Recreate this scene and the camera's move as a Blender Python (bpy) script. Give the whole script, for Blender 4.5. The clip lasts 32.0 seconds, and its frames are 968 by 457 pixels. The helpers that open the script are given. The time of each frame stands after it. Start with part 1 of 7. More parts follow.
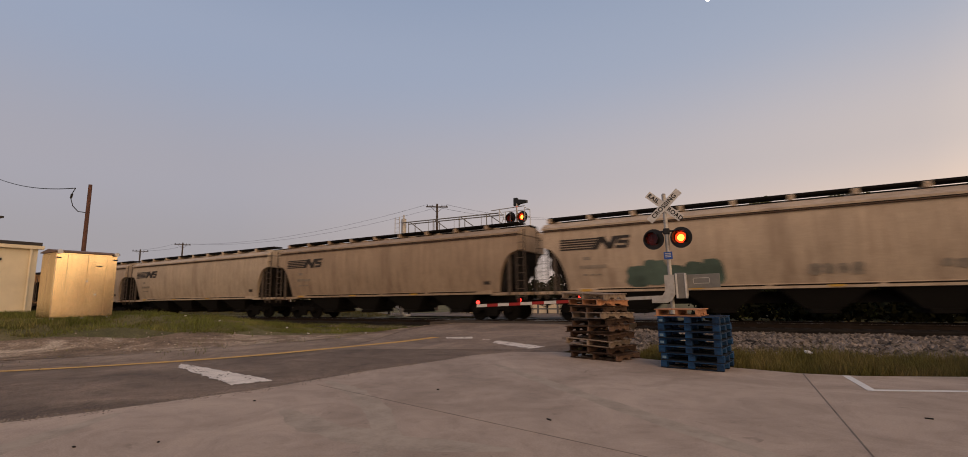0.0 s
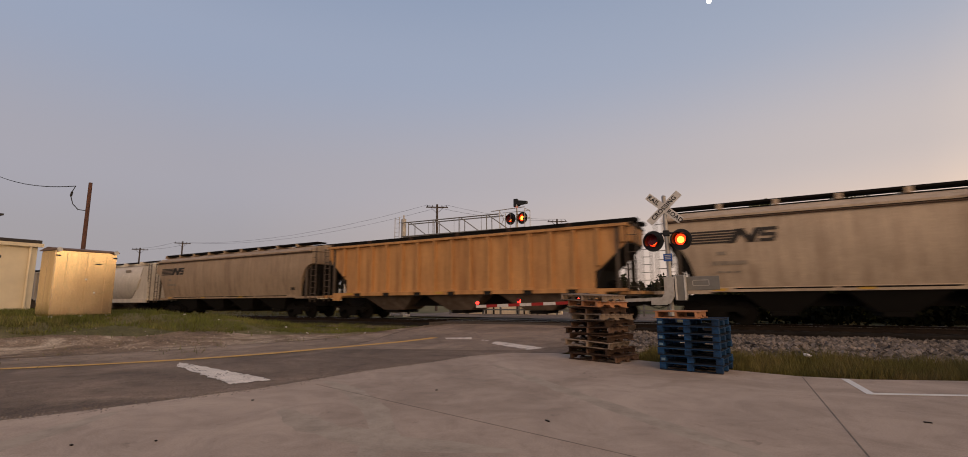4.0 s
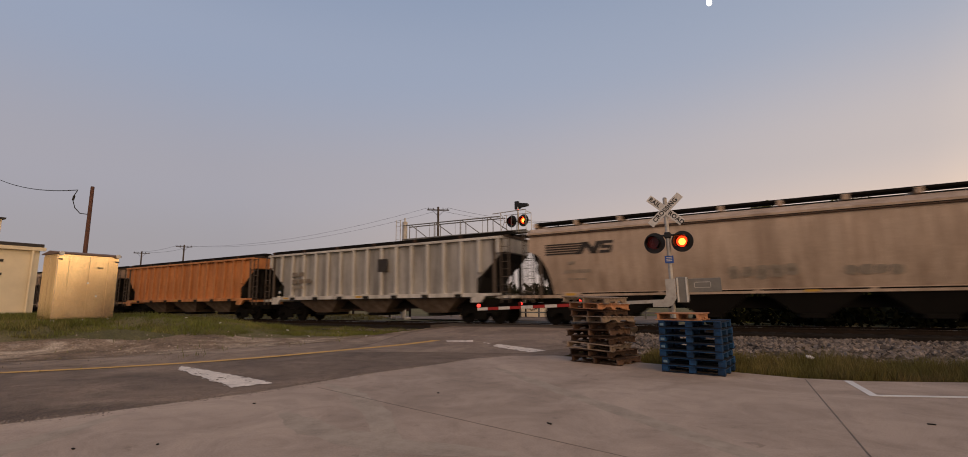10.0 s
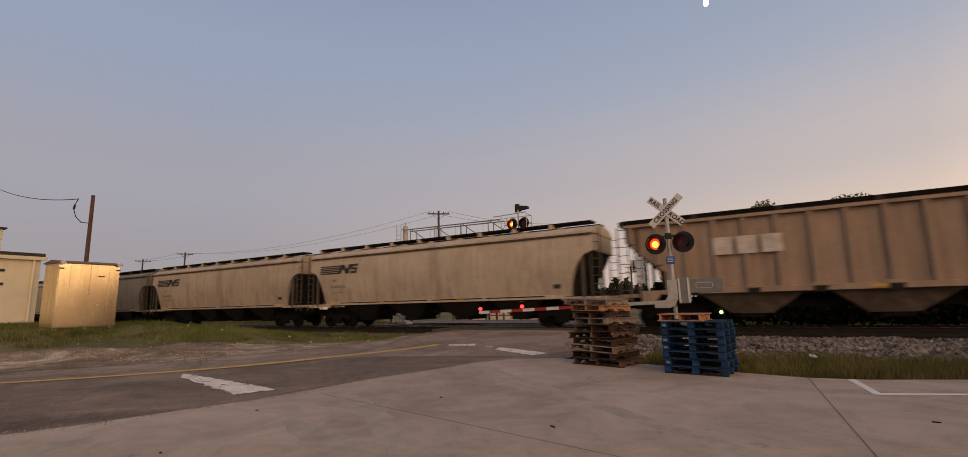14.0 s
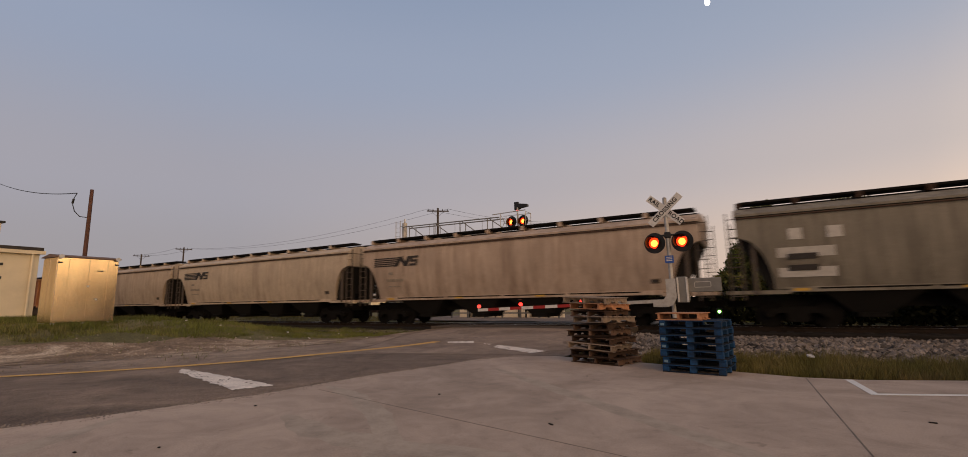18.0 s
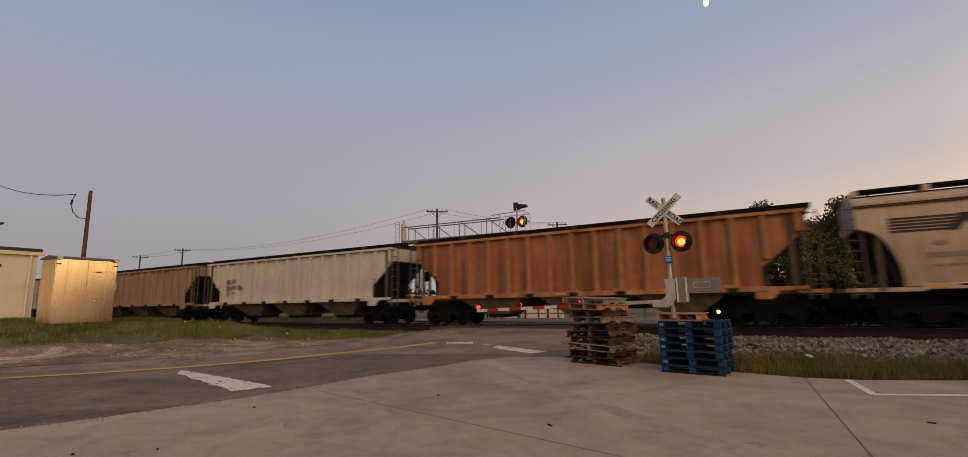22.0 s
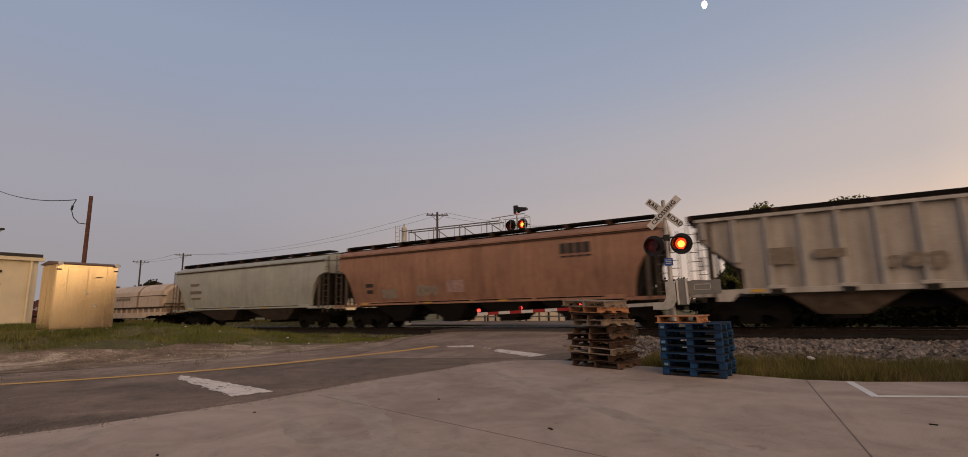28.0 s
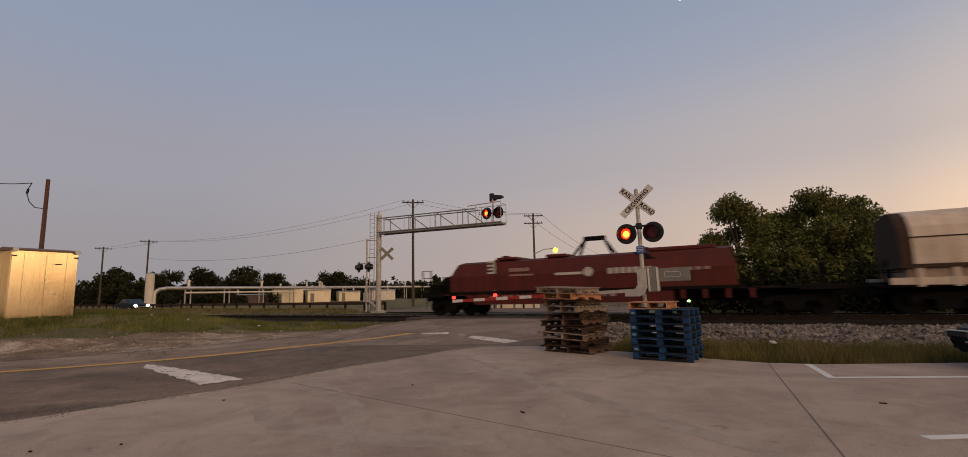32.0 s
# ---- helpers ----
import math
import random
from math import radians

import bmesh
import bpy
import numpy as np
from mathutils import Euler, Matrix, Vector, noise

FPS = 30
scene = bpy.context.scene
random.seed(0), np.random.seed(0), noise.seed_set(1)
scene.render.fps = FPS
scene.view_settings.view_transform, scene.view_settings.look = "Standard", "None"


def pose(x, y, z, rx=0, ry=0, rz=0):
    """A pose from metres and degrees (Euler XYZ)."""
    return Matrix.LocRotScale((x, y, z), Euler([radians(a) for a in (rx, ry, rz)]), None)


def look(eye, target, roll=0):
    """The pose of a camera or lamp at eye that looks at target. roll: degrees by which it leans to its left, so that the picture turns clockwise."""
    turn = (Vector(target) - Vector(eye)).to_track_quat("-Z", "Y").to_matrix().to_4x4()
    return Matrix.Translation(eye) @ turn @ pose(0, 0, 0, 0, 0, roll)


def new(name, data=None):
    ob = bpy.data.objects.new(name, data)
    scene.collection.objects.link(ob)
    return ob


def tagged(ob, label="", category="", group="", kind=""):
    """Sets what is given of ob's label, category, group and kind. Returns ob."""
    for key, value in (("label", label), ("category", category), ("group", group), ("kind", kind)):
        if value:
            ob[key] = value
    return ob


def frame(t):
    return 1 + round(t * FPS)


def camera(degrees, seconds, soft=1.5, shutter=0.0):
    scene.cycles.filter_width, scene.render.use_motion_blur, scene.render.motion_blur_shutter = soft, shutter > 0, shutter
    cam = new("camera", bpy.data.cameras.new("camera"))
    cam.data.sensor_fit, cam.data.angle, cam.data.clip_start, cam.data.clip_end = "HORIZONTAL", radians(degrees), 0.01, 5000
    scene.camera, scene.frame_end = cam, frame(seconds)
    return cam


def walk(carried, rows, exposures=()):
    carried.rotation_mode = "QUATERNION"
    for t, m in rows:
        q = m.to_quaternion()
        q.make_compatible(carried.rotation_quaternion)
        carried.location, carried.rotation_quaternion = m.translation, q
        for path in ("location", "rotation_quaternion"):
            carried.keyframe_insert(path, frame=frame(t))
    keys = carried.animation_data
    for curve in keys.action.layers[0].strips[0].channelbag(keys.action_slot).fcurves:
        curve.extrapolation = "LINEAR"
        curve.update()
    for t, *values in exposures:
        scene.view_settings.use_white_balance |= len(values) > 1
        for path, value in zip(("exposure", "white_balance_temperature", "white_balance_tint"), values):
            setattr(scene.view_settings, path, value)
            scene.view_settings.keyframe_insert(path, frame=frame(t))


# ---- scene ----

EYE_Z, RAIL_Z, TRACK_Y = 1.4, 0.2, 21.6
cam = camera(91.02, 32.0, soft=0.85, shutter=0.4)
PATH = [
    (0.0, pose(-0.002, -0.003, 1.397, 98.17, 0.69, 27.64)),
    (0.5, pose(-0.006, 0.002, 1.390, 98.23, 0.61, 27.57)),
    (1.0, pose(-0.003, -0.001, 1.382, 98.27, 0.58, 27.54)),
    (1.5, pose(-0.012, -0.004, 1.385, 98.27, 0.50, 27.52)),
    (2.0, pose(-0.007, -0.002, 1.391, 98.26, 0.46, 27.55)),
    (2.5, pose(-0.005, -0.001, 1.389, 98.27, 0.53, 27.61)),
    (3.0, pose(-0.006, -0.001, 1.401, 98.25, 0.55, 27.62)),
    (3.5, pose(-0.002, 0.003, 1.397, 98.25, 0.44, 27.60)),
    (5.5, pose(0.002, -0.009, 1.399, 98.31, 0.10, 27.60)),
    (6.0, pose(-0.010, 0.000, 1.400, 98.33, 0.07, 27.64)),
    (6.5, pose(-0.010, -0.005, 1.399, 98.36, 0.05, 27.67)),
    (7.0, pose(-0.011, 0.007, 1.392, 98.44, 0.13, 27.74)),
    (7.5, pose(-0.002, 0.007, 1.386, 98.49, 0.32, 27.78)),
    (8.0, pose(0.006, 0.013, 1.393, 98.50, 0.41, 27.80)),
    (8.5, pose(0.002, 0.003, 1.394, 98.48, 0.44, 27.75)),
    (9.0, pose(0.000, 0.001, 1.393, 98.48, 0.44, 27.74)),
    (9.5, pose(-0.006, 0.004, 1.395, 98.48, 0.42, 27.73)),
    (10.0, pose(-0.000, -0.000, 1.395, 98.57, 0.46, 27.74)),
    (10.5, pose(0.002, 0.004, 1.401, 98.75, 0.86, 27.89)),
    (11.0, pose(0.004, 0.004, 1.396, 99.00, 1.20, 28.02)),
    (11.5, pose(-0.000, 0.006, 1.401, 99.01, 1.25, 28.04)),
    (12.0, pose(-0.003, 0.005, 1.388, 98.99, 1.25, 27.99)),
    (12.5, pose(-0.001, 0.005, 1.396, 98.96, 1.37, 27.99)),
    (13.0, pose(0.001, -0.001, 1.397, 98.98, 1.35, 27.97)),
    (13.5, pose(0.005, -0.004, 1.399, 98.93, 1.33, 27.96)),
    (14.0, pose(0.001, -0.001, 1.397, 98.96, 1.24, 27.93)),
    (14.5, pose(-0.003, -0.003, 1.398, 98.90, 1.15, 27.86)),
    (16.5, pose(0.000, -0.006, 1.399, 98.68, 1.13, 27.76)),
    (17.0, pose(0.001, -0.002, 1.398, 98.64, 0.96, 27.73)),
    (17.5, pose(0.005, -0.008, 1.392, 98.64, 0.89, 27.73)),
    (18.0, pose(-0.006, -0.005, 1.397, 98.67, 0.79, 27.75)),
    (18.5, pose(0.004, -0.003, 1.398, 98.70, 0.58, 27.78)),
    (19.0, pose(0.001, 0.003, 1.399, 98.73, 0.54, 27.85)),
    (19.5, pose(-0.003, 0.004, 1.395, 98.80, 0.63, 27.90)),
    (20.0, pose(-0.003, 0.007, 1.397, 98.82, 0.81, 27.90)),
    (20.5, pose(-0.004, 0.008, 1.400, 98.76, 0.88, 27.88)),
    (21.0, pose(0.008, -0.001, 1.392, 98.77, 0.92, 27.79)),
    (21.5, pose(0.007, 0.002, 1.396, 98.74, 0.90, 27.72)),
    (22.0, pose(-0.001, -0.002, 1.401, 98.73, 0.89, 27.68)),
    (22.5, pose(0.007, -0.005, 1.399, 98.73, 0.89, 27.72)),
    (23.0, pose(0.007, 0.001, 1.402, 98.73, 0.95, 27.74)),
    (23.5, pose(0.006, 0.002, 1.396, 98.80, 1.11, 27.77)),
    (24.0, pose(0.000, -0.002, 1.392, 98.83, 1.11, 27.73)),
    (24.5, pose(-0.004, -0.007, 1.392, 98.83, 1.11, 27.63)),
    (25.0, pose(-0.001, -0.007, 1.399, 98.82, 1.13, 27.58)),
    (25.5, pose(-0.004, 0.007, 1.397, 98.88, 1.10, 27.64)),
    (27.5, pose(0.012, 0.002, 1.405, 99.07, 1.27, 27.80)),
    (28.0, pose(0.010, -0.000, 1.407, 99.10, 1.19, 27.77)),
    (28.5, pose(0.005, -0.007, 1.402, 99.17, 1.10, 27.70)),
    (29.0, pose(0.008, 0.001, 1.397, 99.24, 1.03, 27.68)),
    (29.5, pose(0.004, 0.009, 1.399, 99.19, 1.27, 27.67)),
    (30.0, pose(0.026, 0.005, 1.398, 98.70, 0.99, 27.03)),
    (30.5, pose(0.028, 0.004, 1.394, 97.88, 1.13, 25.83)),
    (31.0, pose(0.027, 0.007, 1.386, 97.56, 0.96, 25.32)),
    (31.5, pose(0.028, 0.008, 1.390, 97.54, 1.02, 25.08)),
    (32.0, pose(0.031, 0.013, 1.385, 97.60, 1.26, 24.88)),
]
walk(cam, PATH, [(0.0, 0.13), (9.0, 0.10), (17.0, 0.05), (28.0, 0.0), (32.0, -0.05)])
scene.view_settings.exposure = 0.0

# ---- dusk sky and light ----
SKY_COOL = [(0.0, (0.343, 0.320, 0.336)), (0.08, (0.356, 0.333, 0.356)), (0.22, (0.374, 0.362, 0.411)), (0.45, (0.31, 0.358, 0.475)), (0.60, (0.26, 0.32, 0.45)), (0.8, (0.17, 0.23, 0.345)), (1.0, (0.13, 0.18, 0.295))]
SKY_WARM = [(0.0, (3.6, 2.1, 0.95)), (0.10, (2.9, 1.85, 0.95)), (0.25, (1.5, 1.14, 0.80)), (0.5, (0.52, 0.54, 0.56)), (0.8, (0.18, 0.23, 0.34)), (1.0, (0.13, 0.18, 0.295))]
GLOW = Vector((0.93, 0.30, 0.06)).normalized()     # where the sun has just gone down
world = bpy.data.worlds.new("dusk_sky")
scene.world = world
world.use_nodes = True
wn, wl = world.node_tree.nodes, world.node_tree.links
wn.clear()


def ramp(nodes, stops, mode="EASE"):
    r = nodes.new("ShaderNodeValToRGB")
    r.color_ramp.interpolation = mode
    while len(r.color_ramp.elements) < len(stops):
        r.color_ramp.elements.new(0.5)
    for el, (at, col) in zip(r.color_ramp.elements, stops):
        el.position, el.color = at, (*col, 1)
    return r


def math_node(nodes, links, op, a, b=0.5, clamp=False):
    n = nodes.new("ShaderNodeMath")
    n.operation, n.use_clamp = op, clamp
    for i, v in enumerate((a, b)):
        if isinstance(v, (int, float)):
            n.inputs[i].default_value = v
        else:
            links.new(v, n.inputs[i])
    return n.outputs[0]


def mix_node(nodes, links, fac, a, b, mode="MIX"):
    n = nodes.new("ShaderNodeMix")
    n.data_type, n.blend_type = "RGBA", mode
    for sock, v in ((n.inputs[0], fac), (n.inputs[6], a), (n.inputs[7], b)):
        if isinstance(v, (int, float)):
            sock.default_value = v
        elif isinstance(v, tuple):
            sock.default_value = (*v, 1)
        else:
            links.new(v, sock)
    return n.outputs[2]


tc = wn.new("ShaderNodeTexCoord")
sep = wn.new("ShaderNodeSeparateXYZ")
wl.new(tc.outputs["Generated"], sep.inputs[0])
cool = ramp(wn, SKY_COOL)
wl.new(sep.outputs[2], cool.inputs[0])
warm = ramp(wn, SKY_WARM)
wl.new(sep.outputs[2], warm.inputs[0])
dot = wn.new("ShaderNodeVectorMath")
dot.operation = "DOT_PRODUCT"
wl.new(tc.outputs["Generated"], dot.inputs[0])
dot.inputs[1].default_value = GLOW
near_glow = ramp(wn, [(0.20, (0, 0, 0)), (0.45, (0.055, 0.055, 0.055)), (0.62, (0.105, 0.105, 0.105)), (0.78, (0.172, 0.172, 0.172)), (0.90, (0.4, 0.4, 0.4)), (1.0, (1, 1, 1))], 'LINEAR')
wl.new(math_node(wn, wl, "MULTIPLY_ADD", dot.outputs["Value"], 0.5), near_glow.inputs[0])
near_glow.inputs[0].links[0].from_node.inputs[2].default_value = 0.5
sky = wn.new("ShaderNodeTexSky")
sky.sky_type, sky.sun_disc, sky.sun_elevation = "NISHITA", False, radians(0.5)
sky.sun_rotation = math.atan2(GLOW.x, GLOW.y)
air = mix_node(wn, wl, near_glow.outputs[0], cool.outputs[0], warm.outputs[0])
faint = mix_node(wn, wl, 1.0, sky.outputs[0], (0.10, 0.10, 0.10), "MULTIPLY")
total = mix_node(wn, wl, 0.06, air, faint)
bg = wn.new("ShaderNodeBackground")
wl.new(total, bg.inputs[0])
bg.inputs[1].default_value = 1.0
wo = wn.new("ShaderNodeOutputWorld")
wl.new(bg.outputs[0], wo.inputs[0])

# the afterglow: a weak, very wide and warm sun low over the horizon
sun_data = bpy.data.lights.new("sun", "SUN")
sun_data.energy, sun_data.angle, sun_data.color = 1.5, radians(60), (1.0, 0.605, 0.29)
sun = new("sun", sun_data)
sun.matrix_world = look((46, -54, 44), (0, 0, 0))

# ---- materials ----
MATS = {}


def mat(name, color, rough=0.7, metal=0.0, scale=3.0, vary=0.25, bump=0.0, fine=60.0, stain=None, streak=0.0, amount=0.5, per_object=0.0, stretch=(1, 1, 1), spec=0.3, grit=0.0, patch=0.0, island=0.0):
    """A worn surface: base colour, large and fine variation, stains (streaked down the sheet if asked) and a fine relief."""
    if name in MATS:
        return MATS[name]
    m = bpy.data.materials.new(name)
    m.use_nodes = True
    n, l = m.node_tree.nodes, m.node_tree.links
    b = n["Principled BSDF"]
    b.inputs["Roughness"].default_value, b.inputs["Metallic"].default_value = rough, metal
    b.inputs["Specular IOR Level"].default_value = spec
    co = n.new("ShaderNodeTexCoord")
    mp = n.new("ShaderNodeMapping")
    mp.inputs["Scale"].default_value = stretch
    l.new(co.outputs["Object"], mp.inputs[0])

    def noise_tex(sc, detail=5.0, rg=0.6, vec=None):
        t = n.new("ShaderNodeTexNoise")
        t.inputs["Scale"].default_value, t.inputs["Detail"].default_value, t.inputs["Roughness"].default_value = sc, detail, rg
        l.new(vec or mp.outputs[0], t.inputs["Vector"])
        return t.outputs["Fac"]

    big, small = noise_tex(scale), noise_tex(fine, 3.0)
    dark, light = tuple(c * (1 - vary) for c in color), tuple(min(1, c * (1 + vary)) for c in color)
    r = ramp(n, [(0.3, dark), (0.7, light)], "LINEAR")
    l.new(big, r.inputs[0])
    col = mix_node(n, l, math_node(n, l, "MULTIPLY", small, 0.5), r.outputs[0], tuple(c * 0.6 for c in color))
    if patch:
        # blotches of half a metre or so
        pr = ramp(n, [(0.40, (0, 0, 0)), (0.66, (1, 1, 1))], "LINEAR")
        l.new(noise_tex(scale * 6.3, 4.0, 0.7), pr.inputs[0])
        col = mix_node(n, l, math_node(n, l, "MULTIPLY", pr.outputs[0], patch), col, tuple(c * 0.62 for c in color))
    if grit:
        gr = ramp(n, [(0.30, (0.45, 0.45, 0.45)), (0.5, (1, 1, 1)), (0.72, (1.9, 1.85, 1.75))], "LINEAR")
        l.new(noise_tex(fine * 0.55, 6.0, 0.8), gr.inputs[0])
        col = mix_node(n, l, grit, col, mix_node(n, l, 1.0, col, gr.outputs[0], "MULTIPLY"))
    if stain:
        mp2 = n.new("ShaderNodeMapping")
        mp2.inputs["Scale"].default_value = (1, 1, 0.10) if streak else (1, 1, 1)
        l.new(co.outputs["Object"], mp2.inputs[0])
        s = noise_tex(streak or scale * 1.7, 6.0, 0.65, mp2.outputs[0])
        rs = ramp(n, [(0.62 - 0.3 * amount, (0, 0, 0)), (0.86 - 0.2 * amount, (1, 1, 1))], "LINEAR")
        l.new(s, rs.inputs[0])
        col = mix_node(n, l, math_node(n, l, "MULTIPLY", rs.outputs[0], min(1, amount + 0.25)), col, stain)
        if streak:
            # narrow runs of rust and soot
            mp3 = n.new("ShaderNodeMapping")
            mp3.inputs["Scale"].default_value = (1, 1, 0.055)
            l.new(co.outputs["Object"], mp3.inputs[0])
            rn = ramp(n, [(0.36, (0.60, 0.56, 0.54)), (0.5, (1, 1, 1)), (0.68, (1.22, 1.20, 1.17))], "LINEAR")
            l.new(noise_tex(streak * 3.1, 5.0, 0.7, mp3.outputs[0]), rn.inputs[0])
            col = mix_node(n, l, min(1.0, amount * 1.0), col, mix_node(n, l, 1.0, col, rn.outputs[0], "MULTIPLY"))
    if island:
        ge = n.new("ShaderNodeNewGeometry")
        hi = n.new("ShaderNodeHueSaturation")
        l.new(col, hi.inputs["Color"])
        l.new(math_node(n, l, "ADD", math_node(n, l, "MULTIPLY", ge.outputs["Random Per Island"], island), 1 - island / 2), hi.inputs["Value"])
        col = hi.outputs[0]
    if per_object:
        oi = n.new("ShaderNodeObjectInfo")
        hs = n.new("ShaderNodeHueSaturation")
        l.new(col, hs.inputs["Color"])
        l.new(math_node(n, l, "ADD", math_node(n, l, "MULTIPLY", oi.outputs["Random"], per_object), 1 - per_object / 2), hs.inputs["Value"])
        col = hs.outputs[0]
    l.new(col, b.inputs["Base Color"])
    rr = math_node(n, l, "ADD", math_node(n, l, "MULTIPLY", big, 0.25), rough - 0.12, True)
    l.new(rr, b.inputs["Roughness"])
    if bump:
        bp = n.new("ShaderNodeBump")
        bp.inputs["Strength"].default_value, bp.inputs["Distance"].default_value = min(1, bump), 0.02
        l.new(small, bp.inputs["Height"])
        l.new(bp.outputs[0], b.inputs["Normal"])
    MATS[name] = m
    return m


def weathered(name, dark, mid, light, scale=0.3, blotch=0.35, spot=0.4, grain=45.0, bump=0.5, rough=0.9, crack=0.0, coarse=0.35):
    """A broad worn ground surface: drifting tones, blotched stains, small dark spots, grain and, if asked, hairline cracks."""
    if name in MATS:
        return MATS[name]
    m = bpy.data.materials.new(name)
    m.use_nodes = True
    n, l = m.node_tree.nodes, m.node_tree.links
    b = n["Principled BSDF"]
    b.inputs["Specular IOR Level"].default_value = 0.25
    co = n.new("ShaderNodeTexCoord").outputs["Object"]

    def tex(sc, detail, rg, warp=0.0):
        t = n.new("ShaderNodeTexNoise")
        for k, v in (("Scale", sc), ("Detail", detail), ("Roughness", rg), ("Distortion", warp)):
            t.inputs[k].default_value = v
        l.new(co, t.inputs["Vector"])
        return t.outputs["Fac"]

    def shade(fac, stops):
        r = ramp(n, stops, "LINEAR")
        l.new(fac, r.inputs[0])
        return r.outputs[0]

    def grey(v):
        return (v, v, v)

    col = shade(tex(scale, 9.0, 0.62, 0.9), [(0.34, dark), (0.5, mid), (0.66, light)])
    col = mix_node(n, l, 1.0, col, shade(tex(scale * 4.2, 8.0, 0.7, 1.6), [(0.42, grey(1)), (0.60, grey(1 - blotch * 0.5)), (0.74, grey(1 - blotch))]), "MULTIPLY")
    col = mix_node(n, l, 1.0, col, shade(tex(scale * 19, 6.0, 0.7, 0.5), [(0.60, grey(1)), (0.74, grey(1 - spot))]), "MULTIPLY")
    fine = tex(grain, 5.0, 0.75)
    col = mix_node(n, l, 1.0, col, shade(fine, [(0.30, grey(1 - coarse)), (0.5, grey(1)), (0.70, grey(1 + coarse))]), "MULTIPLY")
    if crack:
        vo = n.new("ShaderNodeTexVoronoi")
        vo.feature = "DISTANCE_TO_EDGE"
        vo.inputs["Scale"].default_value = crack
        wob = n.new("ShaderNodeVectorMath")
        wob.operation = "ADD"
        nz = n.new("ShaderNodeTexNoise")
        nz.inputs["Scale"].default_value, nz.inputs["Detail"].default_value = 1.3, 8.0
        l.new(co, nz.inputs["Vector"])
        l.new(co, wob.inputs[0])
        l.new(mix_node(n, l, 1.0, nz.outputs["Color"], (1.2, 1.2, 1.2), "MULTIPLY"), wob.inputs[1])
        l.new(wob.outputs[0], vo.inputs["Vector"])
        line = math_node(n, l, "LESS_THAN", vo.outputs["Distance"], 0.0035)
        gate_ = math_node(n, l, "GREATER_THAN", tex(scale * 1.6, 3.0, 0.5), 0.52)
        col = mix_node(n, l, math_node(n, l, "MULTIPLY", math_node(n, l, "MULTIPLY", line, gate_), 0.38), col, tuple(c * 0.45 for c in dark))
    l.new(col, b.inputs["Base Color"])
    l.new(math_node(n, l, "ADD", math_node(n, l, "MULTIPLY", fine, 0.2), rough - 0.1, True), b.inputs["Roughness"])
    bp = n.new("ShaderNodeBump")
    bp.inputs["Strength"].default_value, bp.inputs["Distance"].default_value = bump, 0.02
    l.new(fine, bp.inputs["Height"])
    l.new(bp.outputs[0], b.inputs["Normal"])
    MATS[name] = m
    return m


def glow(name, color, strength):
    if name not in MATS:
        m = bpy.data.materials.new(name)
        m.use_nodes = True
        b = m.node_tree.nodes["Principled BSDF"]
        b.inputs["Base Color"].default_value = (*[c * 0.5 for c in color], 1)
        b.inputs["Emission Color"].default_value, b.inputs["Emission Strength"].default_value = (*color, 1), strength
        MATS[name] = m
    return MATS[name]


def glass(name="window_glass"):
    return mat(name, (0.02, 0.022, 0.025), 0.12, 0.0, 2, 0.1, spec=0.9)


ASPHALT = weathered("worn_asphalt", (0.14, 0.106, 0.082), (0.20, 0.151, 0.116), (0.30, 0.225, 0.17), 0.35, 0.40, 0.35, 48, 0.9, 0.92, 0.33, 0.6)
ASPHALTMID = weathered("pale_worn_asphalt", (0.20, 0.152, 0.117), (0.275, 0.21, 0.162), (0.36, 0.275, 0.21), 0.4, 0.40, 0.35, 45, 0.9, 0.92, 0.4, 0.5)
ASPHALTDUST = weathered("dusty_asphalt", (0.19, 0.142, 0.106), (0.295, 0.222, 0.164), (0.39, 0.30, 0.225), 0.45, 0.45, 0.3, 45, 0.9, 0.93, 0.0, 0.5)
CONCRETE = weathered("lot_concrete", (0.305, 0.237, 0.185), (0.398, 0.311, 0.245), (0.466, 0.368, 0.292), 0.27, 0.32, 0.34, 60, 0.35, 0.85, 0.13, 0.24)
GRAVEL = mat("gravel_ground", (0.19, 0.16, 0.14), 0.95, 0, 0.8, 0.3, 1.0, 22, (0.36, 0.32, 0.28), 0, 0.4, grit=0.8)
STONE = mat("ballast_stone", (0.165, 0.138, 0.116), 0.9, 0, 1.6, 0.4, 0.5, 30, island=1.4)
STEEL = mat("galvanised_steel", (0.46, 0.44, 0.41), 0.5, 0.35, 4, 0.25, 0.1, 40, (0.30, 0.25, 0.20), 0, 0.4)
DULLSTEEL = mat("dull_grey_steel", (0.20, 0.195, 0.185), 0.6, 0.2, 4, 0.2, 0.1, 40)
GREYPOLE = mat("grey_pole_wood", (0.075, 0.06, 0.052), 0.9, 0, 2, 0.25, 0.5, 30, stretch=(6, 6, 0.4))
DARK = mat("black_enamel", (0.018, 0.018, 0.018), 0.45, 0.0, 3, 0.3)
RUST = mat("rusty_steel", (0.055, 0.032, 0.022), 0.9, 0.0, 6, 0.4, 0.4, 50, spec=0.2)
